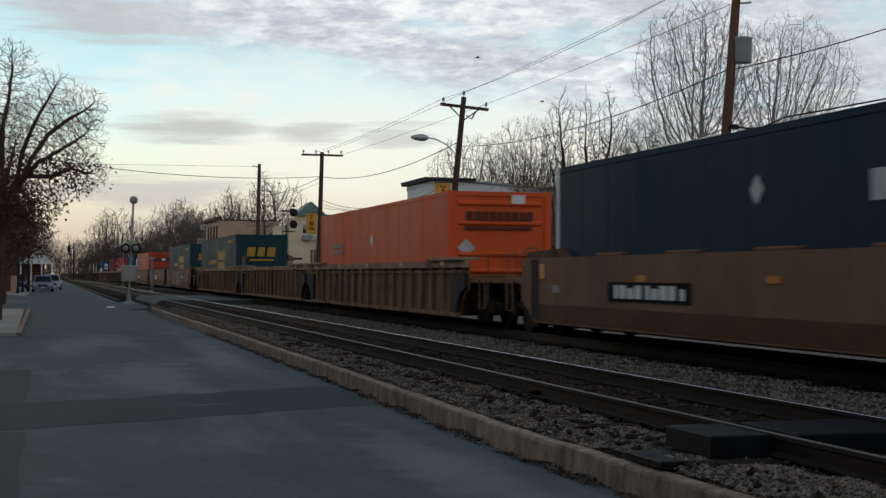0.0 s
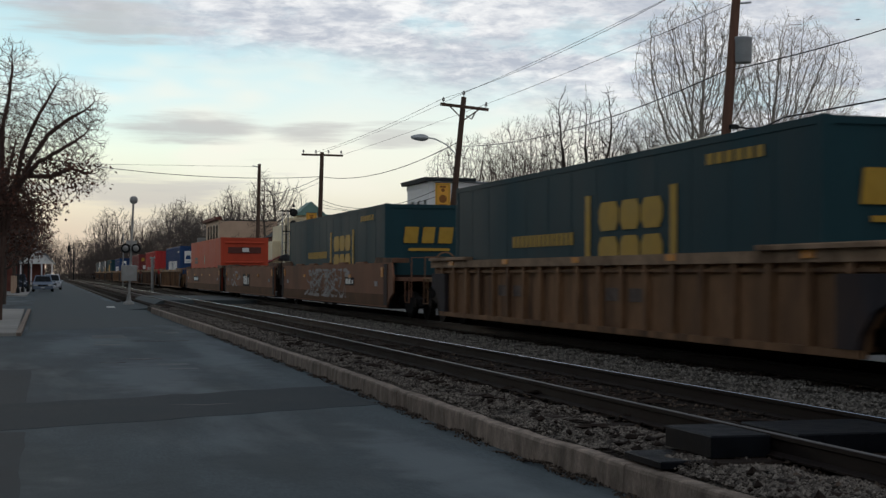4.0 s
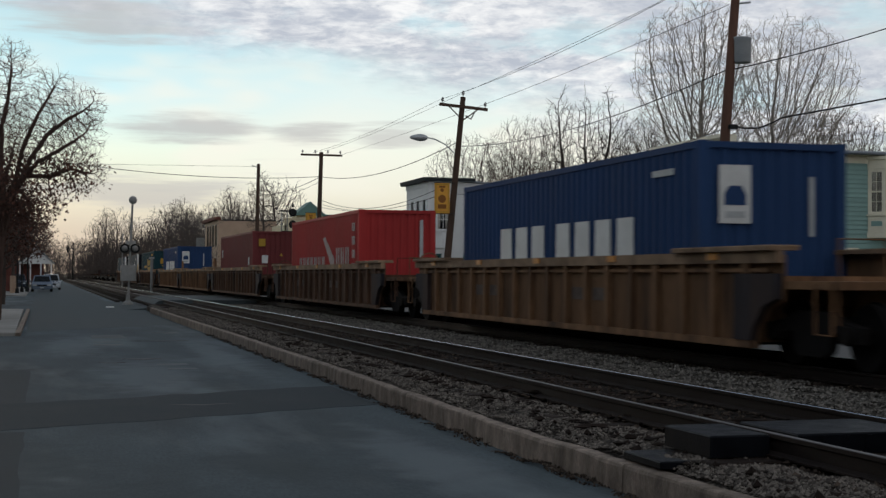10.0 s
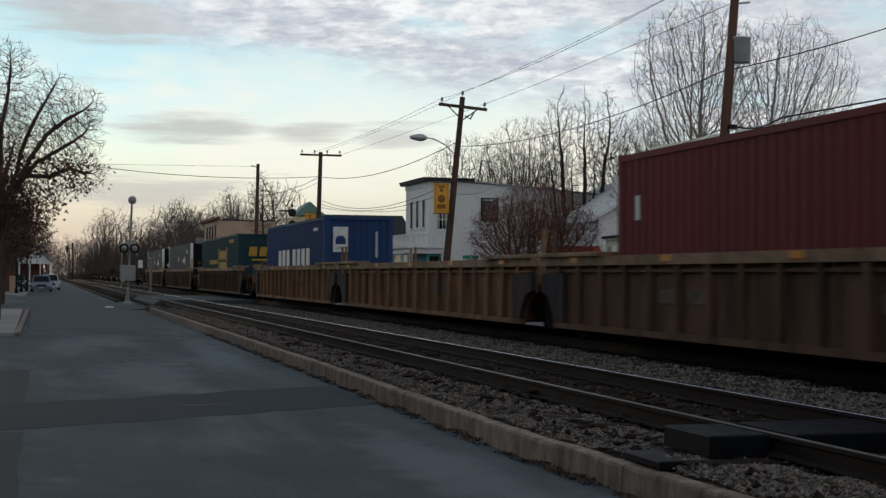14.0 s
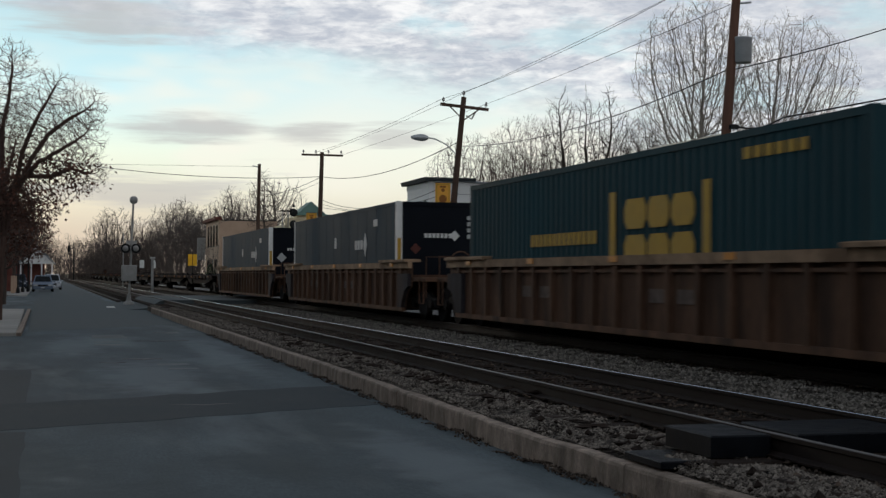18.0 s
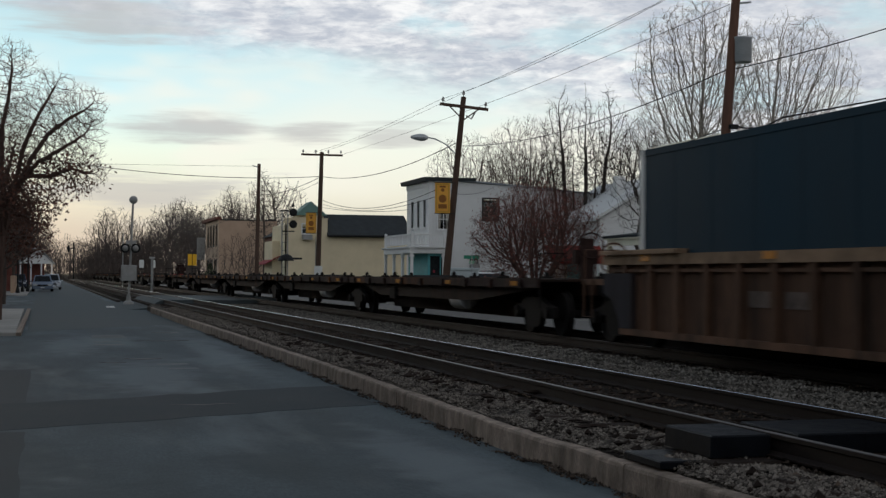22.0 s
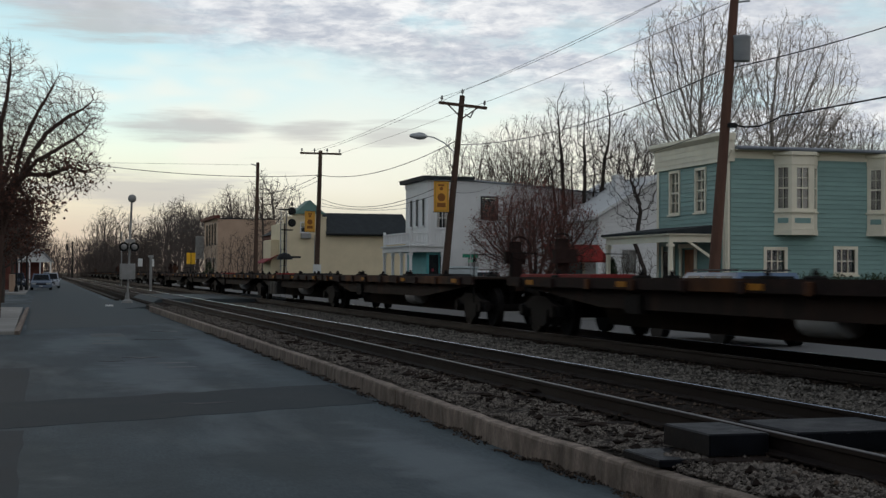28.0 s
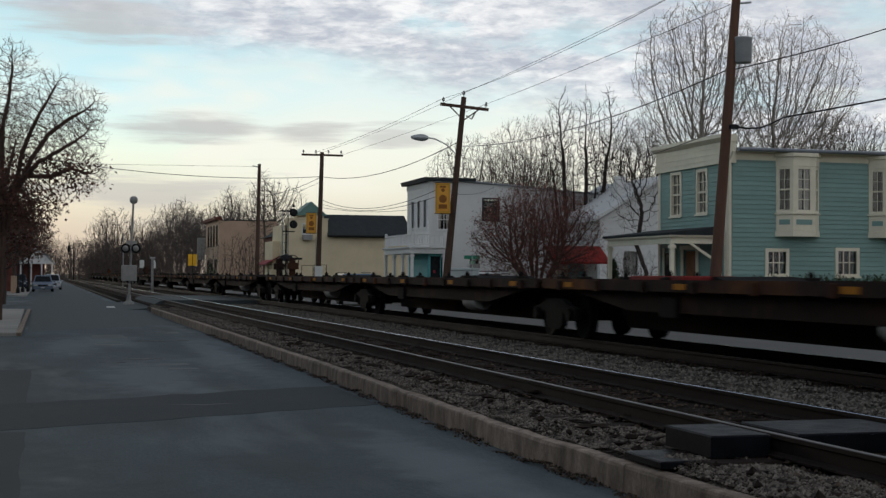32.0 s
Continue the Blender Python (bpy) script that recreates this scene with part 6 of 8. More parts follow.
    # porch on the street front
    p0, pa, pb = 21.0, 45.4, 51.2
    part("porch_roof", Buf().prism([(p0 - 0.15, 2.66), (p0 - 0.15, 2.74), (x0 - 0.04, 3.0), (x0 - 0.04, 2.66)], "y", pa - 0.15, pb + 0.15), ROOF_D, h, "dark low porch roof")
    part("porch_beam", Buf().box(p0, pa, 2.36, p0 + 0.14, pb, 2.655).box(p0 + 0.14, pa, 2.36, x0 - 0.05, pa + 0.14, 2.655).box(p0 - 0.12, pa - 0.12, 2.60, p0, pb + 0.12, 2.657).box(p0, pa - 0.12, 2.60, x0 - 0.05, pa, 2.657), TRIM, h)
    part("porch_floor", Buf().box(p0 - 0.1, pa - 0.1, g, x0 - 0.04, pb + 0.1, 0.04), WALK, h)
    post = mesh_of("porch_post", Buf().bev(-0.07, -0.07, 0.04, 0.07, 0.07, 2.36, 0.01).box(-0.11, -0.11, 2.2, 0.11, 0.11, 2.3).box(-0.11, -0.11, 0.04, 0.11, 0.11, 0.25), TRIM)
    for yy in (pa + 0.08, pb - 0.08):
        part("porch_post", post, TRIM, h, at=(p0 + 0.07, yy, 0))
    part("porch_brace", Buf().prism([(21.7, 2.36), (21.85, 2.36), (22.9, 1.72), (22.9, 1.6)], "y", pa + 0.02, pa + 0.1), TRIM, h)
    for yy in (47.26, 48.52):
        part("door_casing", Buf().bev(x0 - 0.075, yy, 0.04, x0 - 0.036, yy + 0.22, 2.3, 0.01), TRIM, h)
    part("door_head", Buf().box(x0 - 0.08, 47.2, 2.2, x0 - 0.036, 48.8, 2.36), TRIM, h)
    for yy in (49.15, 50.2):
        part("shop_casing", Buf().bev(x0 - 0.075, yy, 0.04, x0 - 0.036, yy + 0.14, 2.3, 0.01), TRIM, h)
    part("porch_window", Buf().box(x0 - 0.05, 49.3, 0.6, x0 - 0.036, 50.18, 2.1), CAR_GLASS, h, "dark porch window")
    part("pilaster", Buf().bev(x0 - 0.1, pa, 0.04, x0 - 0.052, pa + 0.16, 2.36, 0.01), TRIM, h)


def build_white_house():
    h = thing("shop_house", (0, 0, 0), "two-storey white shop house with a balcony porch", "house")
    x0, y0, y1, g = 23.0, 85.0, 90.6, FAR_Z + 0.1
    fw = [(85.75, 86.35, 4.25, 5.95), (87.3, 87.9, 4.25, 5.95), (88.8, 89.4, 4.25, 5.95), (86.0, 88.0, 0.0, 2.2)]
    wall(h, "x", x0, y0, y1, g, 7.05, fw, WHITEW, 0.2)
    sw = [(23.55, 24.3, 4.1, 5.3), (26.5, 27.45, 4.75, 6.0), (25.6, 26.2, 1.5, 2.3)]
    wall(h, "y", y0 + 0.001, x0 + 0.18, 37.0, g, 6.3, sw, WHITEW)
    part("gable_infill", Buf().prism([(x0 + 0.18, 6.3), (37.0, 6.3), (26.0, 7.0), (x0 + 0.18, 7.1)], "y", y0 + 0.01, y0 + 0.15), WHITEW, h)
    part("roof", Buf().prism([(x0 + 0.3, 7.08), (25.9, 7.04), (37.2, 6.2), (37.2, 6.3), (25.9, 7.14), (x0 + 0.3, 7.2)], "y", y0 - 0.12, y1 + 0.1), ROOF_G, h, "low grey roof")
    part("back_wall", Buf().box(36.8, y0 + 0.2, g, 37.0, y1, 6.2).box(x0 + 0.2, y1 - 0.2, g, 36.8, y1, 6.1), WHITEW, h)
    # partitions added inside; their near-black stands for the rooms' shade
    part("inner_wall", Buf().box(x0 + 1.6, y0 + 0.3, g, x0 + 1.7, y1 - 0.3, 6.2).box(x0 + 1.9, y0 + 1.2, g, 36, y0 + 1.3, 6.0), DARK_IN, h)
    part("cornice", Buf().prism([(x0 - 0.35, 7.05), (x0 - 0.42, 7.3), (x0 + 0.3, 7.3), (x0 + 0.3, 7.05)], "y", y0 - 0.32, y1 + 0.3).prism([(y0 - 0.3, 7.1), (y0 - 0.34, 7.29), (y0 + 0.02, 7.29), (y0 + 0.02, 7.1)], "x", x0 + 0.302, 25.9), ROOF_D, h, "dark projecting cornice")
    part("frieze", Buf().box(x0 - 0.08, y0 - 0.05, 6.75, x0 - 0.034, y1, 7.05), WHITEW, h)
    part("corner_board", Buf().box(x0 - 0.05, y0 - 0.05, g, x0 + 0.16, y0 - 0.034, 7.05).box(x0 - 0.05, y0 - 0.034, g, x0 - 0.034, y0 + 0.16, 6.75), WHITEW, h)
    for a0, a1, lo, hi in fw[:3]:
        window(h, "x", x0, a0, a1, lo, hi, 1, 2, WHITEW)
    window(h, "y", y0, *sw[0], 2, 2, WHITEW)
    window(h, "y", y0, *sw[1], 1, 2, BLACK_M, curtain=False)
    window(h, "y", y0, *sw[2], 2, 2, WHITEW, curtain=False)
    part("window_cooler", Buf().bev(25.62, y0 - 0.4, 1.55, 26.18, y0 - 0.06, 1.95, 0.03), SILVER_P, h, "boxy window air conditioner")
    part("shop_front", Buf().box(x0 + 0.04, 86.0, 0.0, x0 + 0.1, 88.0, 2.2).box(x0 - 0.06, 85.9, 0.0, x0 - 0.034, 86.0, 2.3).box(x0 - 0.06, 88.0, 0.0, x0 - 0.034, 88.1, 2.3), TURQ, h, "turquoise painted shop front")
    part("shop_pane", Buf().box(x0 + 0.02, 86.2, 0.6, x0 + 0.038, 87.0, 1.9), GLASS, h)
    part("shop_wall", Buf().box(21.9, 81.25, g, 21.96, 85.9, 2.5).box(21.96, 81.2, g, x0, 81.26, 2.5), TURQ, h, "turquoise shop front under the porch")
    part("shop_pane", Buf().box(22.03, 81.18, 0.3, 22.62, 81.195, 2.35), CAR_GLASS, h, "dark shop window")
    part("shop_pane", Buf().box(22.70, 81.18, 0.0, 22.95, 81.195, 2.2), CAR_GLASS, h, "dark shop window")
    part("window_sign", Buf().box(22.2, 81.165, 1.35, 22.32, 81.178, 1.52), RED_CLOTH, h, "small red window sign")
    p0, pa, pb = 20.85, 81.0, 87.6
    part("porch_beam", Buf().box(p0 - 0.12, pa - 0.12, 2.5, x0 - 0.05, pb + 0.1, 2.82).box(p0 - 0.25, pa - 0.25, 2.82, x0 - 0.05, pb + 0.2, 2.9), WHITEW, h)
    post = mesh_of("porch_post", Buf().bev(-0.08, -0.08, g, 0.08, 0.08, 2.5, 0.015).box(-0.12, -0.12, 2.3, 0.12, 0.12, 2.42), WHITEW)
    for xx, yy in ((p0, pa), (p0, pa + 2.2), (p0, pa + 4.4), (p0, pb), (22.8, pa)):
        part("porch_post", post, WHITEW, h, at=(xx, yy, 0))
    rail = part("balcony_rail", Buf().box(p0 - 0.05, pa - 0.05, 3.58, p0 + 0.05, pb, 3.66).box(p0 + 0.05, pa - 0.05, 3.58, 22.9, pa + 0.05, 3.66).box(p0 - 0.05, pa - 0.05, 3.0, p0 + 0.05, pb, 3.06).box(p0 + 0.05, pa - 0.05, 3.0, 22.9, pa + 0.05, 3.06), WHITEW, h)
    bal = mesh_of("baluster", Buf().box(-0.03, -0.03, 3.06, 0.03, 0.03, 3.58), WHITEW)
    for k in range(13):
        part("baluster", bal, WHITEW, rail, at=(p0 + 0.15 + k * 0.155, pa, 0))
    for k in range(26):
        part("baluster", bal, WHITEW, rail, at=(p0, pa + 0.2 + k * 0.255, 0))
    for xx, yy in ((p0, pa), (22.85, pa), (p0, pb)):
        part("newel_post", Buf().bev(xx - 0.08, yy - 0.08, 2.9, xx + 0.08, yy + 0.08, 3.8, 0.02), WHITEW, rail)


def build_hall():
    h = thing("hall", (0, 0, 0), "cream stucco hall with a long dark roof", "building")
    x0, y0, g = 23.0, 140.0, FAR_Z + 0.1
    wall(h, "y", y0, x0, 27.3, g, 6.75, [(24.7, 25.45, 5.3, 6.3)], CREAM)
    wall(h, "y", y0 + 0.004, 27.304, 35.9, g, 5.2, [], CREAM)
    wall(h, "x", x0 - 0.004, y0, 148, g, 6.2, [(141.5, 143.0, 1.0, 2.6), (145.2, 146.5, 1.0, 2.6)], CREAM)
    part("parapet", Buf().box(x0 - 0.05, y0 - 0.06, 6.75, 27.35, y0 + 0.25, 6.87).box(x0 - 0.05, y0 + 0.25, 6.4, x0 + 0.25, 143, 6.5), CREAM, h)
    part("step_wall", Buf().box(22.2, 143.0, g, 22.99, 148.2, 4.6), CREAM, h, "lower cream front wing")
    part("roof", Buf().prism([(139.55, 5.0), (139.55, 5.25), (144.2, 7.45), (148.9, 5.25), (148.9, 5.0), (144.2, 7.2)], "x", 27.25, 36.2), ROOF_D, h, "long dark shingle roof")
    part("gutter", Buf().cyl((27.2, 139.45, 5.12), (36.2, 139.45, 5.12), 0.13, n=8), BLACK_M, h)
    part("tower_roof", Buf().prism([(24.2, 7.2), (27.5, 7.2), (25.85, 8.6)], "y", 141.2, 144.4), ROOF_GREEN, h, "pointed green roof")
    part("tower", Buf().box(24.5, 141.6, 6.0, 27.2, 144.0, 7.2), CREAM, h)
    part("back_wall", Buf().box(35.7, y0 + 0.2, g, 35.9, 148.2, 5.2).box(x0, 148.0, g, 35.7, 148.2, 5.2), CREAM, h)
    window(h, "y", y0, 24.75, 25.4, 5.35, 6.25, 1, 2, WHITEW, curtain=False)
    part("window_cooler", Buf().bev(24.7, y0 - 0.5, 4.7, 25.7, y0 - 0.002, 5.2, 0.04), SILVER_P, h, "boxy window air conditioner")
    part("awning", Buf().prism([(22.9, 3.1), (22.9, 3.0), (21.4, 2.2), (21.4, 2.3)], "y", 142.6, 148.6), RED_CLOTH, h, "maroon cloth awning")
    part("pipe", Buf().cyl((26.1, y0 - 0.08, g), (26.1, y0 - 0.08, 5.0), 0.04, n=6), SILVER_P, h)


def build_tan_house():
    h = thing("brick_block", (0, 0, 0), "tan two-storey flat-roofed block with tall windows", "building")
    x0, y0, g = 23.0, 195.6, FAR_Z + 0.1
    ops = [(197.5 + k * 3.4, 199.0 + k * 3.4, 5.2, 8.0) for k in range(4)] + [(198 + k * 4.6, 200.6 + k * 4.6, 0.8, 3.2) for k in range(3)]
    wall(h, "x", x0, y0, 212, g, 8.7, ops, TANW)
    wall(h, "y", y0 + 0.004, x0 + 0.18, 31, g, 8.6, [], TANW)
    for o in ops:
        window(h, "x", x0, *o, 1, 2, BLACK_M, curtain=False)
    part("cornice", Buf().prism([(x0 - 0.5, 8.7), (x0 - 0.6, 9.1), (x0 + 0.3, 9.1), (x0 + 0.3, 8.7)], "y", y0 - 0.3, 212.4), BRICK, h)
    part("roof", Buf().box(x0 + 0.3, y0 - 0.05, 8.6, 31, 212, 8.75), ROOF_D, h)
    part("hanging_sign", Buf().bev(21.6, 211, 3.3, 22.8, 211.15, 6.6, 0.05), SILVER_P, h, "pale hanging sign boards")
    h2 = thing("brick_house", (0, 0, 0), "dark red brick house among bare trees", "house")
    part("wall", Buf().box(25.5, 160, g, 32, 170, 5.6), BRICK, h2)
    part("roof", Buf().prism([(25.2, 5.6), (32.3, 5.6), (28.75, 7.6)], "y", 159.7, 170.3), ROOF_D, h2)


def build_back_white():
    h = thing("white_house", (0, 0, 0), "plain white gabled house behind bare trees", "house")
    g = FAR_Z + 0.1
    wall(h, "y", 78.0, 31.5, 39.5, g, 4.6, [(33.0, 33.9, 1.3, 2.7), (35.6, 36.5, 1.3, 2.7)], WHITEW, 0.25)
    part("gable", Buf().prism([(31.5, 4.6), (39.5, 4.6), (35.5, 6.95)], "y", 78.0, 78.2), WHITEW, h)
    part("roof", Buf().prism([(31.1, 4.45), (35.5, 7.05), (39.9, 4.45), (39.9, 4.65), (35.5, 7.25), (31.1, 4.65)], "y", 77.7, 88), WHITEW, h, "pale painted roof")
    part("side_wall", Buf().box(31.5, 78.2, g, 31.7, 88, 4.6), WHITEW, h)
    part("side_wall", Buf().box(39.3, 78.2, g, 39.5, 88, 4.6), WHITEW, h)
    part("chimney", Buf().bev(33.4, 80, 5.0, 34.0, 80.6, 7.3, 0.03), WHITEW, h)
    for a in (33.0, 35.6):
        window(h, "y", 78.0, a, a + 0.9, 1.3, 2.7, 2, 2, WHITEW, curtain=False)
    s = thing("porch_shed", (0, 0, 0), "small shop entrance under a red metal awning", "shed")
    part("wall", Buf().box(20.9, 57.2, g, 23.0, 58.6, 2.2), WHITEW, s)
    part("awning", Buf().prism([(55.9, 1.72), (55.9, 1.79), (57.19, 2.5), (57.19, 2.38)], "x", 20.6, 23.1), RED_ROOF, s, "faded red metal awning")
    part("awning_post", Buf().cyl((20.7, 56.0, g), (20.7, 56.0, 1.77), 0.05, n=8), TRIM, s)
    part("awning_post", Buf().cyl((23.0, 56.0, g), (23.0, 56.0, 1.77), 0.05, n=8), TRIM, s)
    part("door", Buf().box(21.6, 57.14, g, 22.35, 57.19, 1.75), TURQ, s, "turquoise door")
    part("door_frame", Buf().box(21.48, 57.13, g, 21.6, 57.195, 1.85).box(22.35, 57.13, g, 22.47, 57.195, 1.85), TRIM, s)


def plain_house(x0, y0, x1, y1, zw, zr, wallm, roofm, label, g=-0.36):
    h = thing("house", (0, 0, 0), label, "house")
    part("wall", Buf().box(x0, y0, g, x1, y1, zw), wallm, h)
    part("roof", Buf().prism([(x0 - 0.4, zw - 0.05), (x1 + 0.4, zw - 0.05), ((x0 + x1) / 2, zr)], "y", y0 - 0.4, y1 + 0.4), roofm, h)
    for k in range(3):
        yy = y0 + (y1 - y0) * (0.2 + 0.3 * k)
        part("window", Buf().bev(x1 - 0.02, yy - 0.5, 0.9, x1 + 0.04, yy + 0.5, 2.3, 0.02), CAR_GLASS, h)
    for k in range(2):
        xx = x0 + (x1 - x0) * (0.3 + 0.4 * k)
        part("window", Buf().box(xx - 0.45, y0 - 0.04, 0.9, xx + 0.45, y0 + 0.02, 2.3), CAR_GLASS, h)
    part("door", Buf().box(x1 - 0.02, (y0 + y1) / 2 - 1.6, g, x1 + 0.05, (y0 + y1) / 2 - 0.7, 1.8), WOOD_DOOR, h)
    return h


def build_left_side():
    h = thing("canopy_house", (0, 0, 0), "white gabled house front beside the street", "house")
    part("gable", Buf().prism([(-3.4, 2.55), (1.2, 2.55), (-1.1, 4.95)], "y", 205, 205.25), WHITEW, h)
    part("wall", Buf().box(-4.2, 206.6, -0.36, 0.0, 214, 2.6), BRICK, h)
    part("roof", Buf().prism([(-3.7, 2.45), (-1.1, 5.0), (1.45, 2.45), (1.45, 2.6), (-1.1, 5.2), (-3.7, 2.6)], "y", 204.7, 214), ROOF_G, h)
    for xx in (-3.2, -1.8, -0.4, 1.0):
        part("porch_post", Buf().box(xx - 0.09, 204.9, -0.36, xx + 0.09, 205.08, 2.55), WHITEW, h)
    plain_house(-9.5, 128, -2.7, 138, 2.7, 5.2, BRICK, ROOF_D, "low brick house with a dark roof")
    part_wall = thing("garden_wall", (0, 0, 0), "low pinkish garden wall with piers", "wall")
    for k in range(4):
        part("pier", Buf().bev(-2.55, 116 + k * 3, -0.36, -2.25, 116.3 + k * 3, 1.0, 0.03), TANW, part_wall)
    part("coping", Buf().box(-2.5, 116.3, -0.36, -2.3, 125, 0.75), TANW, part_wall)
    # unseen houses added behind and beside the tripod to block low sky light
    for k, (m, rf) in enumerate(((BRICK, ROOF_D), (WHITEW, ROOF_G), (TANW, ROOF_D), (BRICK, ROOF_G), (CREAM, ROOF_D), (BRICK, ROOF_D))):
        plain_house(-19.0, -62 + k * 17.5, -10.5, -48 + k * 17.5, 5.4, 8.6, m, rf, "unseen added house that blocks low sky light")
    plain_house(-2.0, -58, 9.0, -48, 5.4, 8.6, BRICK, ROOF_D, "unseen brick house added to close the street's end")
    plain_house(12.0, -62, 24.0, -50, 5.4, 8.6, WHITEW, ROOF_D, "unseen white house added to close the street's end")
    plain_house(24.0, 2, 34.0, 14, 5.4, 8.4, TANW, ROOF_D, "unseen tan house added beside the street")
    plain_house(24.0, -24, 34.0, -10, 5.4, 8.4, BRICK, ROOF_D, "unseen brick house added beside the street")


build_teal_house()
build_white_house()
build_hall()
build_tan_house()
build_back_white()
build_left_side()


# ---------- poles, wires, signals ----------
INS = mat("grey_porcelain", (0.35, 0.34, 0.33), 0.3, vary=0.1)


def pole(base, top, r0, r1, material, label):
    p = thing("utility_pole", base, label, "utility pole", "poles along the street")
    b, t = Vector((0, 0, 0)), Vector(top) - Vector(base)
    part("shaft", Buf().cyl(b, t, r0, r1, 14), material, p, smooth=True)
    return p, t


def crossarm(p, t, off, half, n_ins, brace=True, tilt=0.0):
    c = t + Vector((0, 0, off))
    m = Matrix.Translation(c) @ Matrix.Rotation(radians(tilt), 4, "Y") @ Matrix.Translation(-c)
    part("crossarm", Buf().box(c.x - half, c.y - 0.16, c.z - 0.07, c.x + half, c.y - 0.04, c.z + 0.06).moved(m), POLE, p)
    for k in range(n_ins):
        x = c.x - half + 0.12 + (2 * half - 0.24) * k / max(1, n_ins - 1)
        part("insulator", Buf().lathe([(0.02, 0), (0.02, 0.08), (0.07, 0.1), (0.07, 0.15), (0.04, 0.17), (0.065, 0.2), (0.03, 0.27)], (x, c.y - 0.1, c.z + 0.06), "z", 8).moved(m), INS, p)
    if brace:
        for s in (-1, 1):
            part("brace", Buf().rod([(c.x + s * half * 0.6, c.y - 0.1, c.z - 0.06), (c.x, c.y - 0.12, c.z - 0.62)], 0.03, 5).moved(m), POLE, p)


def wire(name, p, q, sag, r=0.012, label="thin black overhead wire"):
    p, q = Vector(p), Vector(q)
    b = Buf()
    n = 14
    pts = []
    for i in range(n + 1):
        s = i / n
        v = p.lerp(q, s)
        v.z -= 4 * sag * s * (1 - s)
        pts.append(v)
    b.rod(pts, r, 5)
    return piece(name, b, WIRE, label, "cable", smooth=True)


def banner(p, x0, x1, y, z0, z1):
    b = part("banner", Buf().box(x0, y - 0.006, z0, x1, y + 0.006, z1), BANNER, p, "golden street banner with a dark figure")
    w, h, cx = x1 - x0, z1 - z0, (x0 + x1) / 2
    part("border", Buf().box(x0 + 0.05, y - 0.012, z0 + 0.06, x0 + 0.08, y - 0.0065, z1 - 0.06).box(x1 - 0.08, y - 0.012, z0 + 0.06, x1 - 0.05, y - 0.0065, z1 - 0.06).box(x0 + 0.05, y - 0.012, z1 - 0.09, x1 - 0.05, y - 0.007, z1 - 0.06).box(x0 + 0.05, y - 0.012, z0 + 0.06, x1 - 0.05, y - 0.007, z0 + 0.09), YELLOW_P, b)
    part("figure", Buf().lathe([(0.12 * w, 0), (0.12 * w, 0.004)], (cx, y - 0.012, z0 + h * 0.76), "y", 14).lathe([(0.26 * w, 0), (0.26 * w, 0.004)], (cx, y - 0.0125, z0 + h * 0.48), "y", 16).box(cx - 0.28 * w, y - 0.0127, z0 + h * 0.16, cx + 0.28 * w, y - 0.0085, z0 + h * 0.3).box(cx - 0.2 * w, y - 0.0129, z0 + h * 0.84, cx + 0.2 * w, y - 0.0087, z0 + h * 0.9), BANNER_D, b)
    for z in (z0, z1):
        part("banner_rod", Buf().cyl((x0 - 0.03, y, z), (x1 + 0.25, y, z), 0.018, n=6), BLACK_M, p)


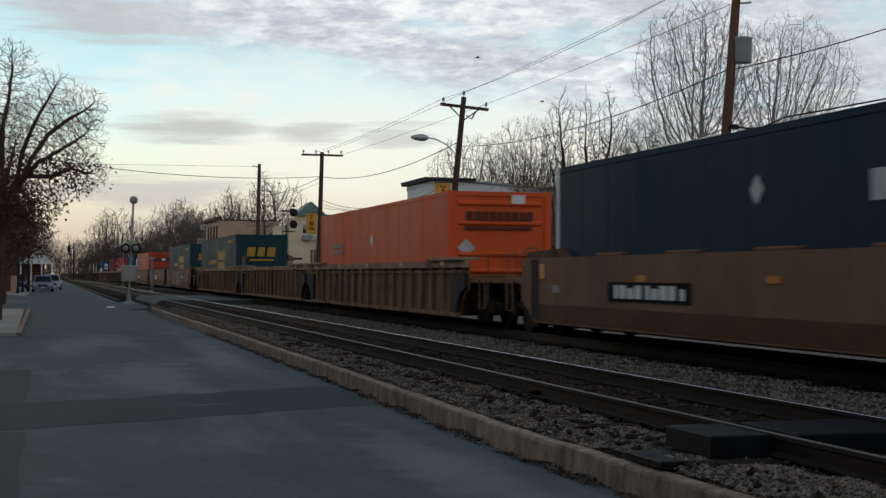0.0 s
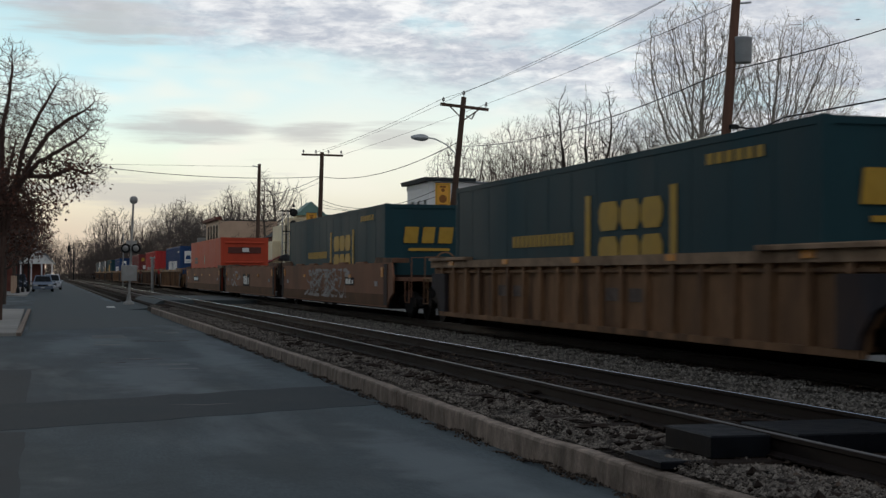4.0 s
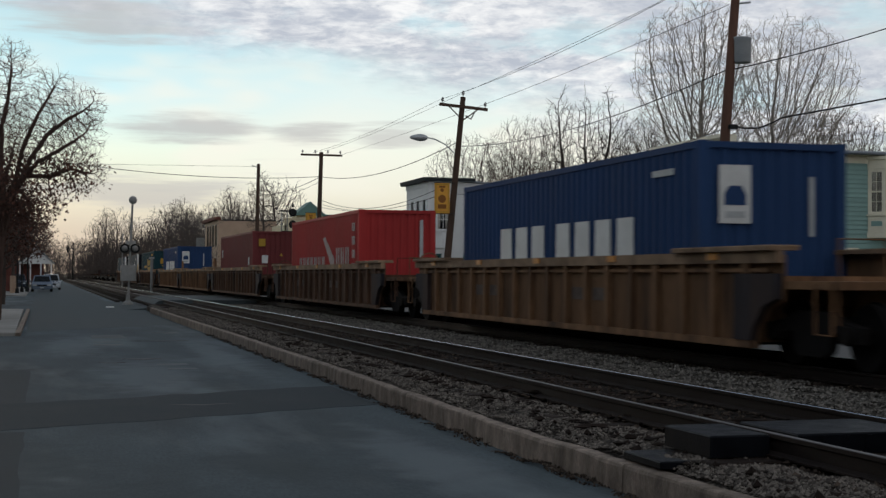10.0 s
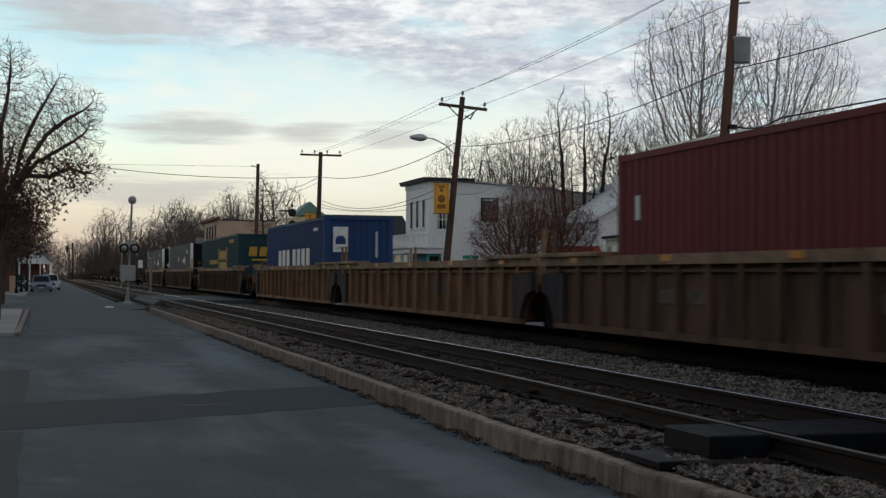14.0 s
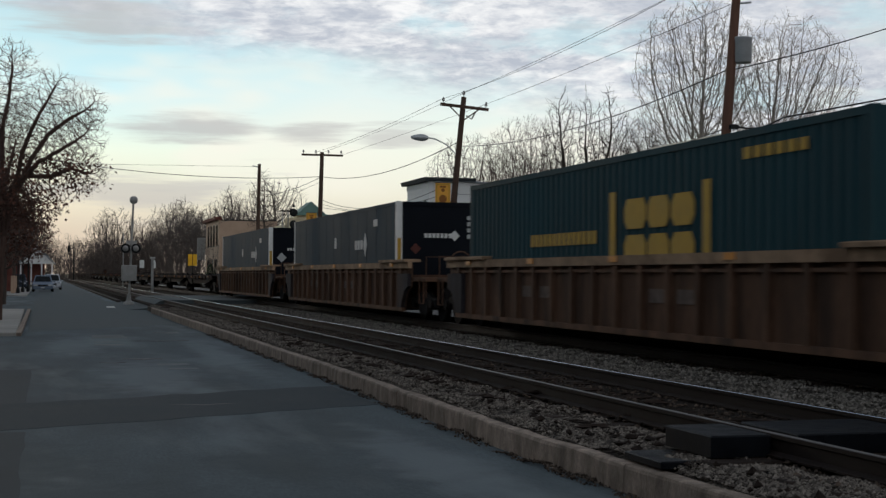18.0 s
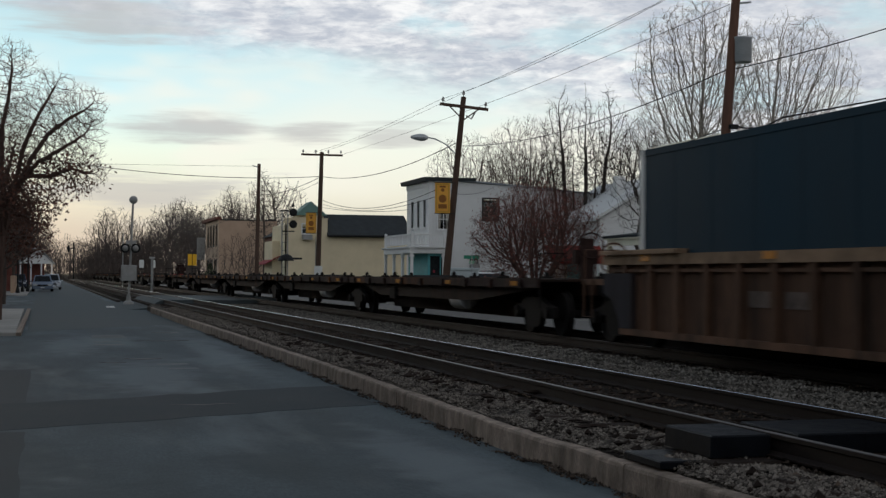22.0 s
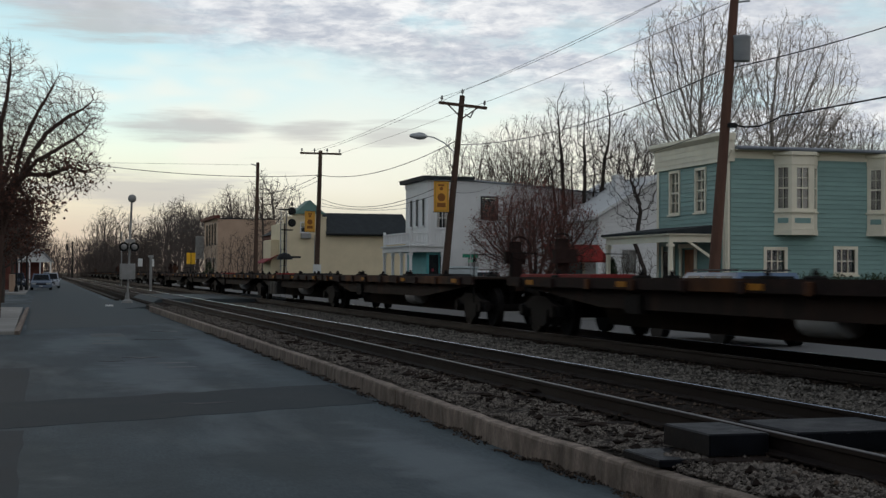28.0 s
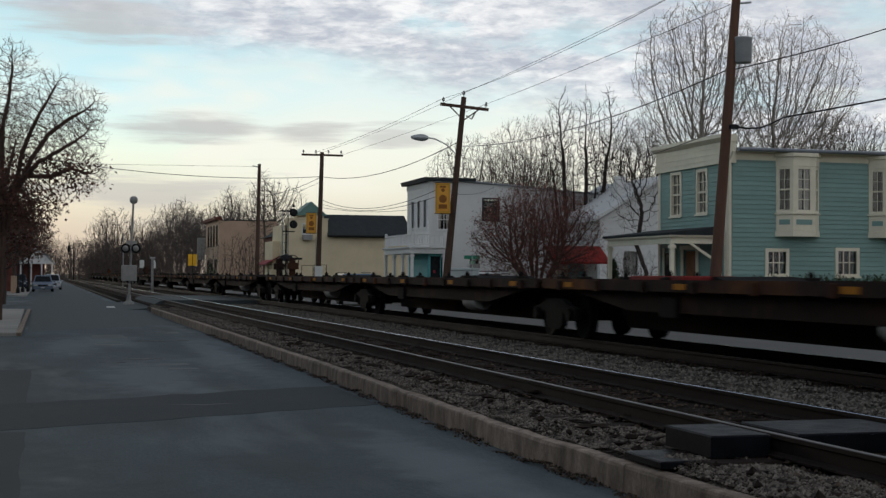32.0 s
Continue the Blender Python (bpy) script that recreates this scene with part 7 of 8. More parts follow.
def build_poles():
    pa, ta = pole((17.63, 35.5, FAR_Z), (18.46, 35.5, 10.1), 0.165, 0.115, POLE_RED, "tall reddish wooden pole leaning over, with a transformer")
    part("transformer", Buf().lathe([(0.05, -0.02), (0.24, 0), (0.26, 0.04), (0.26, 0.62), (0.275, 0.64), (0.275, 0.69), (0.24, 0.71), (0.05, 0.72)], (18.52 - 17.63, -0.08, 7.12 - FAR_Z), "z", 18), GALV, pa, "grey steel transformer drum", smooth=True)
    part("bracket", Buf().box(18.22 - 17.63, -0.05, 7.4 - FAR_Z, 18.3 - 17.63, 0.05, 7.5 - FAR_Z), GALV, pa)
    crossarm(pa, ta, -0.45, 0.8, 2)
    part("side_bracket", Buf().rod([(18.3 - 17.63, -0.05, 8.75 - FAR_Z), (18.75 - 17.63, -0.15, 8.8 - FAR_Z)], 0.03, 6), GALV, pa)
    part("clamp", Buf().bev(18.08 - 17.63, -0.22, 5.27 - FAR_Z, 18.36 - 17.63, -0.02, 5.4 - FAR_Z, 0.03), BLACK_M, pa)
    pb, tb = pole((17.44, 62, FAR_Z), (18.36, 62, 9.35), 0.18, 0.12, POLE, "weathered wooden pole with a crossarm and street lamp")
    crossarm(pb, tb, -0.45, 1.14, 2, tilt=4.5)
    part("insulator", Buf().lathe([(0.02, 0), (0.02, 0.1), (0.07, 0.12), (0.07, 0.2), (0.03, 0.3)], tuple(tb), "z", 8), INS, pb)
    part("cutout", Buf().rod([(18.9 - 17.44, -0.1, 8.7 - FAR_Z), (18.7 - 17.44, -0.12, 8.35 - FAR_Z), (18.45 - 17.44, -0.1, 8.5 - FAR_Z)], 0.04, 6), INS, pb)
    lamp = part("lamp_arm", Buf().rod([(17.95 - 17.44, -0.1, 6.75 - FAR_Z), (17.5 - 17.44, -0.1, 7.15 - FAR_Z), (17.0 - 17.44, -0.1, 7.38 - FAR_Z), (16.55 - 17.44, -0.1, 7.45 - FAR_Z)], 0.03, 8), GALV, pb, "curved grey lamp arm")
    part("lamp_head", Buf().lathe([(0.05, -0.75), (0.11, -0.6), (0.17, -0.3), (0.15, -0.1), (0.07, 0.05)], (16.6 - 17.44, -0.1, 7.43 - FAR_Z), "x", 12), GALV, lamp, smooth=True)
    banner(pb, 16.97 - 17.44, 17.68 - 17.44, -0.22, 4.0 - FAR_Z, 5.4 - FAR_Z)
    pc, tc = pole((17.84, 95, FAR_Z), (18.09, 95, 9.55), 0.19, 0.13, POLE, "dark wooden pole with a long crossarm")
    crossarm(pc, tc, -0.2, 1.42, 4, False)
    banner(pc, 17.0 - 17.84, 17.7 - 17.84, -0.22, 4.0 - FAR_Z, 5.4 - FAR_Z)
    part("notice", Buf().box(-0.25, -0.23, 1.3, 0.3, -0.21, 2.1), WHITE_P, pc, "small white notice")
    pd, td = pole((17.88, 124, FAR_Z), (18.04, 124, 10.9), 0.2, 0.14, POLE, "dark bare wooden pole")
    part("bracket", Buf().rod([tuple(td - Vector((0, 0, 0.3))), tuple(td - Vector((0.6, 0, 0.15)))], 0.05, 6), GALV, pd)
    B1, B2, B3 = (17.25, 61.9, 9.2), (18.36, 62, 9.55), (19.36, 61.9, 9.05)
    C1, C2, C3 = (17.5, 94.9, 9.5), (18.3, 94.9, 9.61), (19.48, 94.9, 9.4)
    A1, A2, A3 = (17.75, 35.35, 9.6), (18.45, 35.4, 9.92), (18.1, 35.35, 8.7)
    for p, q, s in ((B1, C1, 0.2), (B2, C2, 0.15), (B3, C3, 0.05), (A1, B1, 0.3), (A2, B2, 0.1), (A3, B3, 0.06)):
        wire("power_line", p, q, s, 0.0085)
    wire("phone_cable", (18.05, 95, 7.88), (18.02, 62, 7.25), 0.65, 0.02, "black sagging overhead cable")
    wire("phone_cable", (18.05, 95, 7.88), (18.0, 124, 8.2), 0.35, 0.02, "black sagging overhead cable")
    wire("phone_cable", (18.0, 95, 7.88), (-2.0, 78, 7.55), 0.55, 0.02, "black overhead cable across the street")
    wire("phone_cable", (17.69, 124, 10.67), (-3.6, 105.5, 9.05), 0.0, 0.011, "thin overhead cable across the street")
    wire("phone_cable", (18.15, 62, 7.1), (18.16, 35.5, 6.95), 0.55, 0.016, "black overhead cable on poles")
    wire("phone_cable", (18.3, 35.4, 6.94), (22.7, 33.0, 8.24), 0.08, 0.016, "black cable to a house")
    sag = Buf().rod([(18.2, 35.35, 5.36), (18.55, 35.25, 5.29), (18.95, 35.2, 5.31), (19.25, 35.1, 5.44), (19.55, 35.0, 5.6), (20.4, 34.5, 5.76), (21.8, 33.5, 6.03), (23.4, 33.0, 6.35)], 0.026, 6)
    piece("phone_cable", sag, WIRE, "thick black cable that droops beside its pole", "cable", smooth=True)
    wire("phone_cable", (17.98, 35.5, 5.27), (31.0, 85.1, 6.95), 0.1, 0.014, "thin black cable to a house")
    wire("phone_cable", (18.15, 95, 6.27), (17.82, 62, 5.45), 0.85, 0.016, "black sagging cable between poles")
    wire("phone_cable", (18.15, 95, 6.0), (17.82, 62, 5.06), 0.65, 0.014, "black sagging cable between poles")
    wire("phone_cable", (18.16, 95, 5.77), (22.95, 90, 5.5), 0.2, 0.013, "black cable to a shop house")
    wire("phone_cable", (17.95, 62, 4.93), (27.2, 85.0, 6.8), 0.2, 0.013, "black cable to a shop house")
    wire("phone_cable", (17.95, 95, 7.5), (12.5, 133, 5.0), 0.3, 0.013, "black guy cable beside a pole")


def build_signals():
    # crossing signal beside the near track
    s = thing("crossing_signal", (4.14, 73.9, -0.36), "grey crossing signal mast with a round bell on top", "railway signal")
    part("mast", Buf().cyl((0, 0, 0), (0.18, 0, 5.1), 0.06, 0.055, 12), SILVER_P, s, smooth=True)
    part("foot", Buf().lathe([(0.28, 0), (0.26, 0.1), (0.12, 0.2), (0.09, 0.5)], (0, 0, 0), "z", 12), SILVER_P, s)
    part("bell", Buf().lathe([(0.05, -0.21), (0.15, -0.16), (0.205, -0.06), (0.205, 0.06), (0.15, 0.16), (0.04, 0.21)], (0.2, 0, 5.32), "z", 14), SILVER_P, s, "round grey bell housing", smooth=True)
    bx = part("relay_box", Buf().bev(-0.38, -0.25, 1.2, 0.38, 0.25, 2.0, 0.03), SILVER_P, s, "grey steel relay box")
    part("box_door", Buf().bev(-0.32, -0.265, 1.25, 0.32, -0.251, 1.95, 0.004), SILVER_P, bx)
    arm = part("light_arm", Buf().cyl((-0.28, -0.1, 2.85), (0.38, -0.1, 2.85), 0.05, n=8).box(-0.16, -0.16, 3.05, 0.36, -0.1, 3.25), SILVER_P, s)
    for x in (-0.2, 0.32):
        tg = part("light_target", Buf().lathe([(0.24, 0.0), (0.24, 0.03), (0.1, 0.06), (0.08, 0.2)], (x, -0.2, 2.85), "y", 16), BLACK_M, arm, "black round light target")
        part("light_back", Buf().lathe([(0.04, -0.14), (0.12, -0.1), (0.15, 0.0)], (x, -0.2, 2.85), "y", 14), SILVER_P, tg, "grey rounded lamp housing", smooth=True)
    part("pipe", Buf().cyl((-0.3, 0, 0.9), (-0.3, 0, 3.6), 0.03, n=6), SILVER_P, s)
    tilt = piece("gate_foot", Buf().bev(-0.22, -0.5, 0, 0.15, 0.5, 0.06, 0.02), WHITE_P, "white painted slab on the roadside", "slab", at=(3.2, 72.0, ROAD_Z))
    # signal mast between far track and street
    m = thing("signal_mast", (13.6, 82.5, FAR_Z), "black railway signal mast with two round heads", "railway signal")
    for x in (-0.22, 0.12):
        part("mast_leg", Buf().cyl((x, 0, 0), (x, 0, 5.3), 0.035, n=6), SILVER_P, m)
    for k in range(10):
        part("mast_rung", Buf().cyl((-0.22, 0, 0.5 + k * 0.48), (0.12, 0, 0.5 + k * 0.48), 0.02, n=5), SILVER_P, m)
    part("bracket", Buf().box(-0.35, -0.1, 5.2, 0.6, 0.05, 5.28).box(-0.2, -0.1, 4.0, 0.5, 0.05, 4.07), BLACK_M, m)
    for z in (5.15, 4.45):
        hd = part("signal_head", Buf().lathe([(0.24, 0.02), (0.24, -0.02), (0.13, -0.04), (0.14, -0.28)], (0.42, -0.1, z), "y", 18), BLACK_M, m, "round black signal target")
        part("lens", Buf().lathe([(0.09, -0.03), (0.02, -0.05)], (0.42, -0.12, z), "y", 10), RED_LAMP if z > 5 else BLACK_P, hd)
    part("finial", Buf().lathe([(0.05, 0), (0.08, 0.1), (0.02, 0.25)], (0.42, -0.1, 5.45), "z", 8), BLACK_M, m)
    part("low_hood", Buf().lathe([(0.48, 0), (0.44, 0.15), (0.3, 0.32), (0.06, 0.4)], (0.0, -0.1, 2.3), "z", 14), BLACK_M, m)
    part("low_arm", Buf().box(0.2, -0.12, 2.38, 0.95, -0.04, 2.5), BLACK_M, m)
    # yellow warning boards, markers, street name sign, utility box
    y = thing("warning_sign", (13.2, 133, FAR_Z), "yellow double warning boards on a post", "road sign")
    part("post", Buf().cyl((0, 0, 0), (0, 0, 3.3), 0.04, n=8), BLACK_M, y)
    for x in (-0.22, 0.22):
        part("board", Buf().bev(x - 0.19, -0.06, 2.3, x + 0.19, -0.03, 3.35, 0.01), YEL_SIGN, y)
    k = thing("marker_post", (7.9, 110, -0.25), "pale wayside marker post with a cap", "post")
    part("post", Buf().cyl((0, 0, 0), (0, 0, 2.6), 0.1, n=8), SILVER_P, k)
    part("cap", Buf().box(-0.2, -0.1, 2.6, 0.2, 0.1, 2.75), SILVER_P, k)
    for x in (8.2, 9.2):
        w = thing("marker_board", (x * 2.05, 260, FAR_Z), "small white marker board on a post", "road sign", "white markers")
        part("post", Buf().cyl((0, 0, 0), (0, 0, 2.6), 0.05, n=6), BLACK_M, w)
        part("board", Buf().box(-0.4, -0.05, 2.6, 0.4, 0.0, 4.0), WHITE_P, w)
    n = thing("street_sign", (19.4, 64, FAR_Z), "green street name blades on a post", "road sign")
    part("post", Buf().cyl((0, 0, 0), (0, 0, 2.5), 0.03, n=8), GALV, n)
    part("blade", Buf().box(-0.4, -0.02, 2.28, 0.38, 0.0, 2.45), SIGN_GREEN, n)
    part("blade", Buf().box(-0.02, -0.4, 2.05, 0.0, 0.4, 2.2), SIGN_GREEN, n)
    u = thing("utility_box", (19.78, 67, FAR_Z), "pale grey utility box on the verge", "utility box")
    part("body", Buf().bev(-0.77, -0.4, 0, 0.77, 0.4, 1.78, 0.04), BOX_PALE, u)
    part("lid", Buf().bev(-0.82, -0.45, 1.78, 0.82, 0.45, 1.88, 0.03), BOX_PALE, u)
    for px, py in ((-2.0, 116), (-1.75, 124), (-1.35, 126), (-1.45, 140)):
        l = thing("street_lamp", (px, py, -0.37), "black cast lamp post with a dark acorn lantern", "street lamp", "lamp posts")
        part("post", Buf().lathe([(0.16, 0), (0.14, 0.3), (0.07, 0.5), (0.05, 2.9), (0.08, 3.0)], (0, 0, 0), "z", 10), BLACK_M, l)
        part("globe", Buf().lathe([(0.09, 3.0), (0.19, 3.2), (0.19, 3.4), (0.1, 3.6), (0.02, 3.75)], (0, 0, 0), "z", 12), BLACK_M, l, smooth=True)
    sg = thing("traffic_signal", (6.3, 330, -0.4), "distant traffic signal hung from a mast arm", "traffic signal")
    part("mast", Buf().cyl((0, 0, 0), (0, 0, 8.6), 0.14, 0.1, 8), BLACK_M, sg)
    part("arm", Buf().cyl((0, 0, 7.2), (-1.2, 0, 7.2), 0.07, n=6), BLACK_M, sg)
    part("head", Buf().bev(-1.4, -0.2, 6.4, -0.9, 0.2, 7.9, 0.05), BLACK_M, sg)


build_poles()
build_signals()


# ---------- trees ----------
def colonise(seed, blobs, n, trunks, step, kill, reach, up=0.12, jitter=0.12):
    """Boughs that grow towards points strewn through the crown's blobs (centre, radii). Returns nodes and each one's parent."""
    rs = np.random.RandomState(seed)
    vol = np.array([b[1][0] * b[1][1] * b[1][2] for b in blobs])
    pts = []
    for b, k in zip(blobs, np.maximum(1, (n * vol / vol.sum()).astype(int))):
        d = rs.randn(k, 3)
        d /= np.linalg.norm(d, axis=1)[:, None]
        pts.append(np.array(b[0]) + d * (rs.rand(k, 1) ** 0.4) * np.array(b[1]))
    pts = np.concatenate(pts)
    pos, par, kids = [], [], []
    for line in trunks:
        last = -1
        for a, b in zip(line, line[1:]):
            a, b = np.array(a, float), np.array(b, float)
            m = max(1, int(np.linalg.norm(b - a) / step))
            for k in range(0 if last < 0 else 1, m + 1):
                pos.append(a + (b - a) * k / m + (rs.randn(3) * 0.06 * step if k else 0))
                par.append(last)
                kids.append(0)
                if last >= 0:
                    kids[last] += 1
                last = len(pos) - 1
    near, idx = np.full(len(pts), 1e9), np.zeros(len(pts), int)

    def meet(first):
        p = np.array(pos[first:])
        d = np.linalg.norm(pts[:, None, :] - p[None], axis=2)
        k = d.argmin(1)
        dm = d[np.arange(len(pts)), k]
        better = dm < near
        near[better], idx[better] = dm[better], k[better] + first

    meet(0)
    for turn in range(160):
        act = (near < reach) & (near > kill)
        if not act.any():
            break
        acc = np.zeros((len(pos), 3))
        all_pos = np.array(pos)
        d = pts[act] - all_pos[idx[act]]
        np.add.at(acc, idx[act], d / np.linalg.norm(d, axis=1)[:, None])
        first = len(pos)
        for u in np.unique(idx[act]):
            if kids[u] >= 3:
                continue
            v = acc[u] / max(1e-6, np.linalg.norm(acc[u])) + rs.randn(3) * jitter
            v[2] += up
            pos.append(all_pos[u] + v / np.linalg.norm(v) * step)
            par.append(int(u))
            kids.append(0)
            kids[u] += 1
        if len(pos) == first:
            break
        meet(first)
        keep = near > kill
        pts, near, idx = pts[keep], near[keep], idx[keep]
        if not len(pts):
            break
    return np.array(pos), par


def grow(seed, tip=0.012, power=2.4, sprigs=2, sprig=0.4, thick=0.05, **kw):
    """A bare tree: trunk and limbs in one mesh, twigs in another; also the tips of the twigs."""
    pos, par = colonise(seed, **kw)
    r = random.Random(seed)
    n = len(pos)
    kids = [[] for i in range(n)]
    area = np.zeros(n)
    for i in range(n - 1, -1, -1):
        if not kids[i]:
            area[i] = tip ** power
        if par[i] >= 0:
            kids[par[i]].append(i)
            area[par[i]] += area[i]
    rad = area ** (1 / power)
    wood, twigs, tips = Buf(), Buf(), []

    def tube(buf, chain, rads, sides):
        k = len(buf.v)
        for c, p in enumerate(chain):
            d = (chain[min(c + 1, len(chain) - 1)] - chain[max(c - 1, 0)]).normalized()
            a = d.cross(Vector((0.37, 0.81, 0.29))).normalized()
            b = d.cross(a)
            for q in range(sides):
                t = 6.28318 * q / sides
                buf.v.append(tuple(p + a * (rads[c] * math.cos(t)) + b * (rads[c] * math.sin(t))))
        for c in range(len(chain) - 1):
            for q in range(sides):
                e = (q + 1) % sides
                buf.f.append((k + c * sides + q, k + c * sides + e, k + (c + 1) * sides + e, k + (c + 1) * sides + q))

    vec = [Vector(p) for p in pos]
    starts = [(i, -1) for i in range(n) if par[i] < 0]
    while starts:
        i, root = starts.pop()
        chain, rads = ([vec[root]], [rad[i]]) if root >= 0 else ([], [])
        while True:
            chain.append(vec[i])
            rads.append(rad[i])
            if not kids[i]:
                break
            order = sorted(kids[i], key=lambda c: -rad[c])
            starts += [(c, i) for c in order[1:]]
            i = order[0]
        big = rads[0] > thick
        if len(chain) > 1:
            tube(wood if big else twigs, chain, rads, 9 if rads[0] > 0.14 else 6 if big else 3)
        tips.append(chain[-1])
        for c in range(max(0, len(chain) - 4), len(chain)):
            base = (chain[c] - chain[c - 1]).normalized() if c else Vector((0, 0, 1))
            for q in range(sprigs if c == len(chain) - 1 else max(1, sprigs - 1)):
                d = (base + Vector((r.gauss(0, 0.4), r.gauss(0, 0.4), r.gauss(0.15, 0.35)))).normalized()
                end = chain[c] + d * sprig * r.uniform(0.4, 1.2)
                a = d.orthogonal().normalized() * tip * 0.9
                b, k = d.cross(a), len(twigs.v)
                twigs.v += [tuple(chain[c] + a), tuple(chain[c] - a * 0.5 + b * 0.87), tuple(chain[c] - a * 0.5 - b * 0.87), tuple(end)]
                twigs.f += [(k, k + 1, k + 3), (k + 1, k + 2, k + 3), (k + 2, k, k + 3)]
                tips.append(end)
    return wood, twigs, tips


def leaf_cloud(points, n, size, seed, spread=0.25):
    r = random.Random(seed)
    b = Buf()
    for i in range(n):
        c = r.choice(points) + Vector((r.gauss(0, spread), r.gauss(0, spread), r.gauss(0, spread)))
        a = Vector((r.gauss(0, 1), r.gauss(0, 1), r.gauss(0, 1))).normalized()
        o = a.orthogonal().normalized() * size * r.uniform(0.6, 1.3)
        a = a * size * r.uniform(0.6, 1.3)
        k = len(b.v)
        b.v += [tuple(c - o), tuple(c - a * 0.5), tuple(c + o), tuple(c + a * 0.5)]
        b.f.append((k, k + 1, k + 2, k + 3))
    return b


TREE_KINDS = {}


def tree_kind(key, label, bark, leaves=None, **kw):
    wood, twigs, tips = grow(**kw)
    meshes = [mesh_of("trunk", wood, bark, True, solid=False), mesh_of("crown", twigs, bark, False, solid=False)]
    if leaves:
        n, size, m, spread, ceiling = (*leaves, 99.0)[:5]
        tips = [p for p in tips if p.z < ceiling]
        meshes.append(mesh_of("leaves", leaf_cloud(tips, n, size, kw["seed"], spread), m, solid=False))
    TREE_KINDS[key] = (label, meshes)


def tree(key, x, y, z, turn=0.0, size=1.0, flat=1.0, name="tree"):
    label, meshes = TREE_KINDS[key]
    t = thing(name, Matrix.Translation((x, y, z)) @ Matrix.Rotation(radians(turn), 4, "Z") @ Matrix.Diagonal((size * flat, size * flat, size, 1)), label, "tree" if name == "tree" else "bush", "trees")
    for me in meshes:
        part(me.name.split(".")[0], me, None, t)
    return t


def build_trees():
    foot = [(0, 0, 0), (0.02, 0, 1.6), (0.1, 0, 2.8)]
    limbs = [[(0.1, 0.1, 4.2), (0.0, 0.2, 5.3), (0.03, 0.3, 6.6), (0.22, 0.3, 7.5), (0.32, 0.3, 8.7)],
             [(0.34, -0.2, 4.1), (0.74, -0.5, 5.8), (1.1, -0.7, 6.7), (1.6, -0.8, 7.6)],
             [(0.42, 0.3, 4.3), (0.95, 0.7, 5.5), (1.5, 1.0, 6.4), (2.2, 1.2, 7.0), (2.7, 1.3, 7.3)],
             [(0.45, -0.3, 4.4), (1.2, -0.8, 5.3), (1.9, -1.1, 5.7), (2.65, -1.3, 6.2)],
             [(0.4, 0.1, 4.2), (0.8, 0.2, 4.9), (1.6, 0.3, 4.9), (2.3, 0.4, 5.2), (2.7, 0.4, 5.1)],
             [(-0.3, 0.4, 4.0), (-0.9, 1.0, 5.6), (-1.4, 1.3, 7.4)],
             [(-0.4, -0.3, 3.8), (-1.3, -0.8, 4.9), (-2.6, -1.0, 6.0)],
             [(0.0, 0.8, 4.0), (0.2, 1.9, 5.2), (0.4, 2.6, 6.2)],
             [(0.0, -0.8, 4.0), (-0.2, -1.9, 5.2), (0.1, -2.6, 6.3)]]
    tree_kind("street", "large bare street tree with spreading dark limbs", BARK_B, (1900, 0.085, LEAF_B, 0.14, 5.4), seed=11, blobs=[b for l in limbs for b in ((l[-1], (0.9, 1.0, 0.9)), (l[-2], (1.0, 1.1, 1.0)), (l[-3], (0.8, 0.9, 0.8)))] + [((0.5, 0, 3.9), (1.7, 1.7, 0.9))], n=9500, trunks=[[*foot, *l] for l in limbs], step=0.14, kill=0.125, reach=1.1, up=0.12, jitter=0.13, tip=0.0056, power=2.1, sprig=0.3)
    tree_kind("oak", "bare tree with clumps of dry brown leaves", BARK, (1900, 0.11, LEAF_B, 0.2), seed=5, blobs=[((0, 0, 4.6), (3.0, 3.0, 2.5))], n=800, trunks=[[(0, 0, 0), (0.1, 0, 2.4)]], step=0.24, kill=0.3, reach=3.0, up=0.03, tip=0.014, sprig=0.3)
    tree_kind("sycamore", "tall pale bare sycamore with upright limbs", BARK_P, seed=23, blobs=[((0, 0, 13.8), (4.3, 4.3, 5.0)), ((0, 0, 10.2), (4.4, 4.4, 3.2))], n=6600, trunks=[[(0, 0, 0), (0.2, 0, 4), (0, 0.1, 6.5)]], step=0.25, kill=0.225, reach=4.2, up=0.1, jitter=0.14, tip=0.0078, power=2.12, sprig=0.55, thick=0.06)
    tree_kind("sycamore_b", "tall pale bare sycamore with a broad crown", BARK_P, seed=29, blobs=[((0.8, 0, 13.4), (4.6, 4.2, 5.0)), ((0.6, 0, 10.0), (4.2, 4.2, 3.4))], n=6200, trunks=[[(-0.6, 0, 0), (-0.7, 0, 5), (-0.6, 0.1, 8.0)], [(0.4, 0.3, 0), (0.6, 0.2, 5), (1.1, 0, 7.0)]], step=0.25, kill=0.225, reach=4.2, up=0.1, jitter=0.14, tip=0.0078, power=2.12, sprig=0.55, thick=0.06)
    stem_lines = [[(0.15 * k - 0.4, 0.1 * (k % 3), 0), (0.3 * k - 0.9, 0.15 * (k % 3), 2.2), (0.62 * k - 1.9, 0.2 * (k % 3), 5.0), (0.75 * k - 2.25, 0.2 * (k % 3), 8.0 + 0.8 * (k % 2))] for k in range(7)]
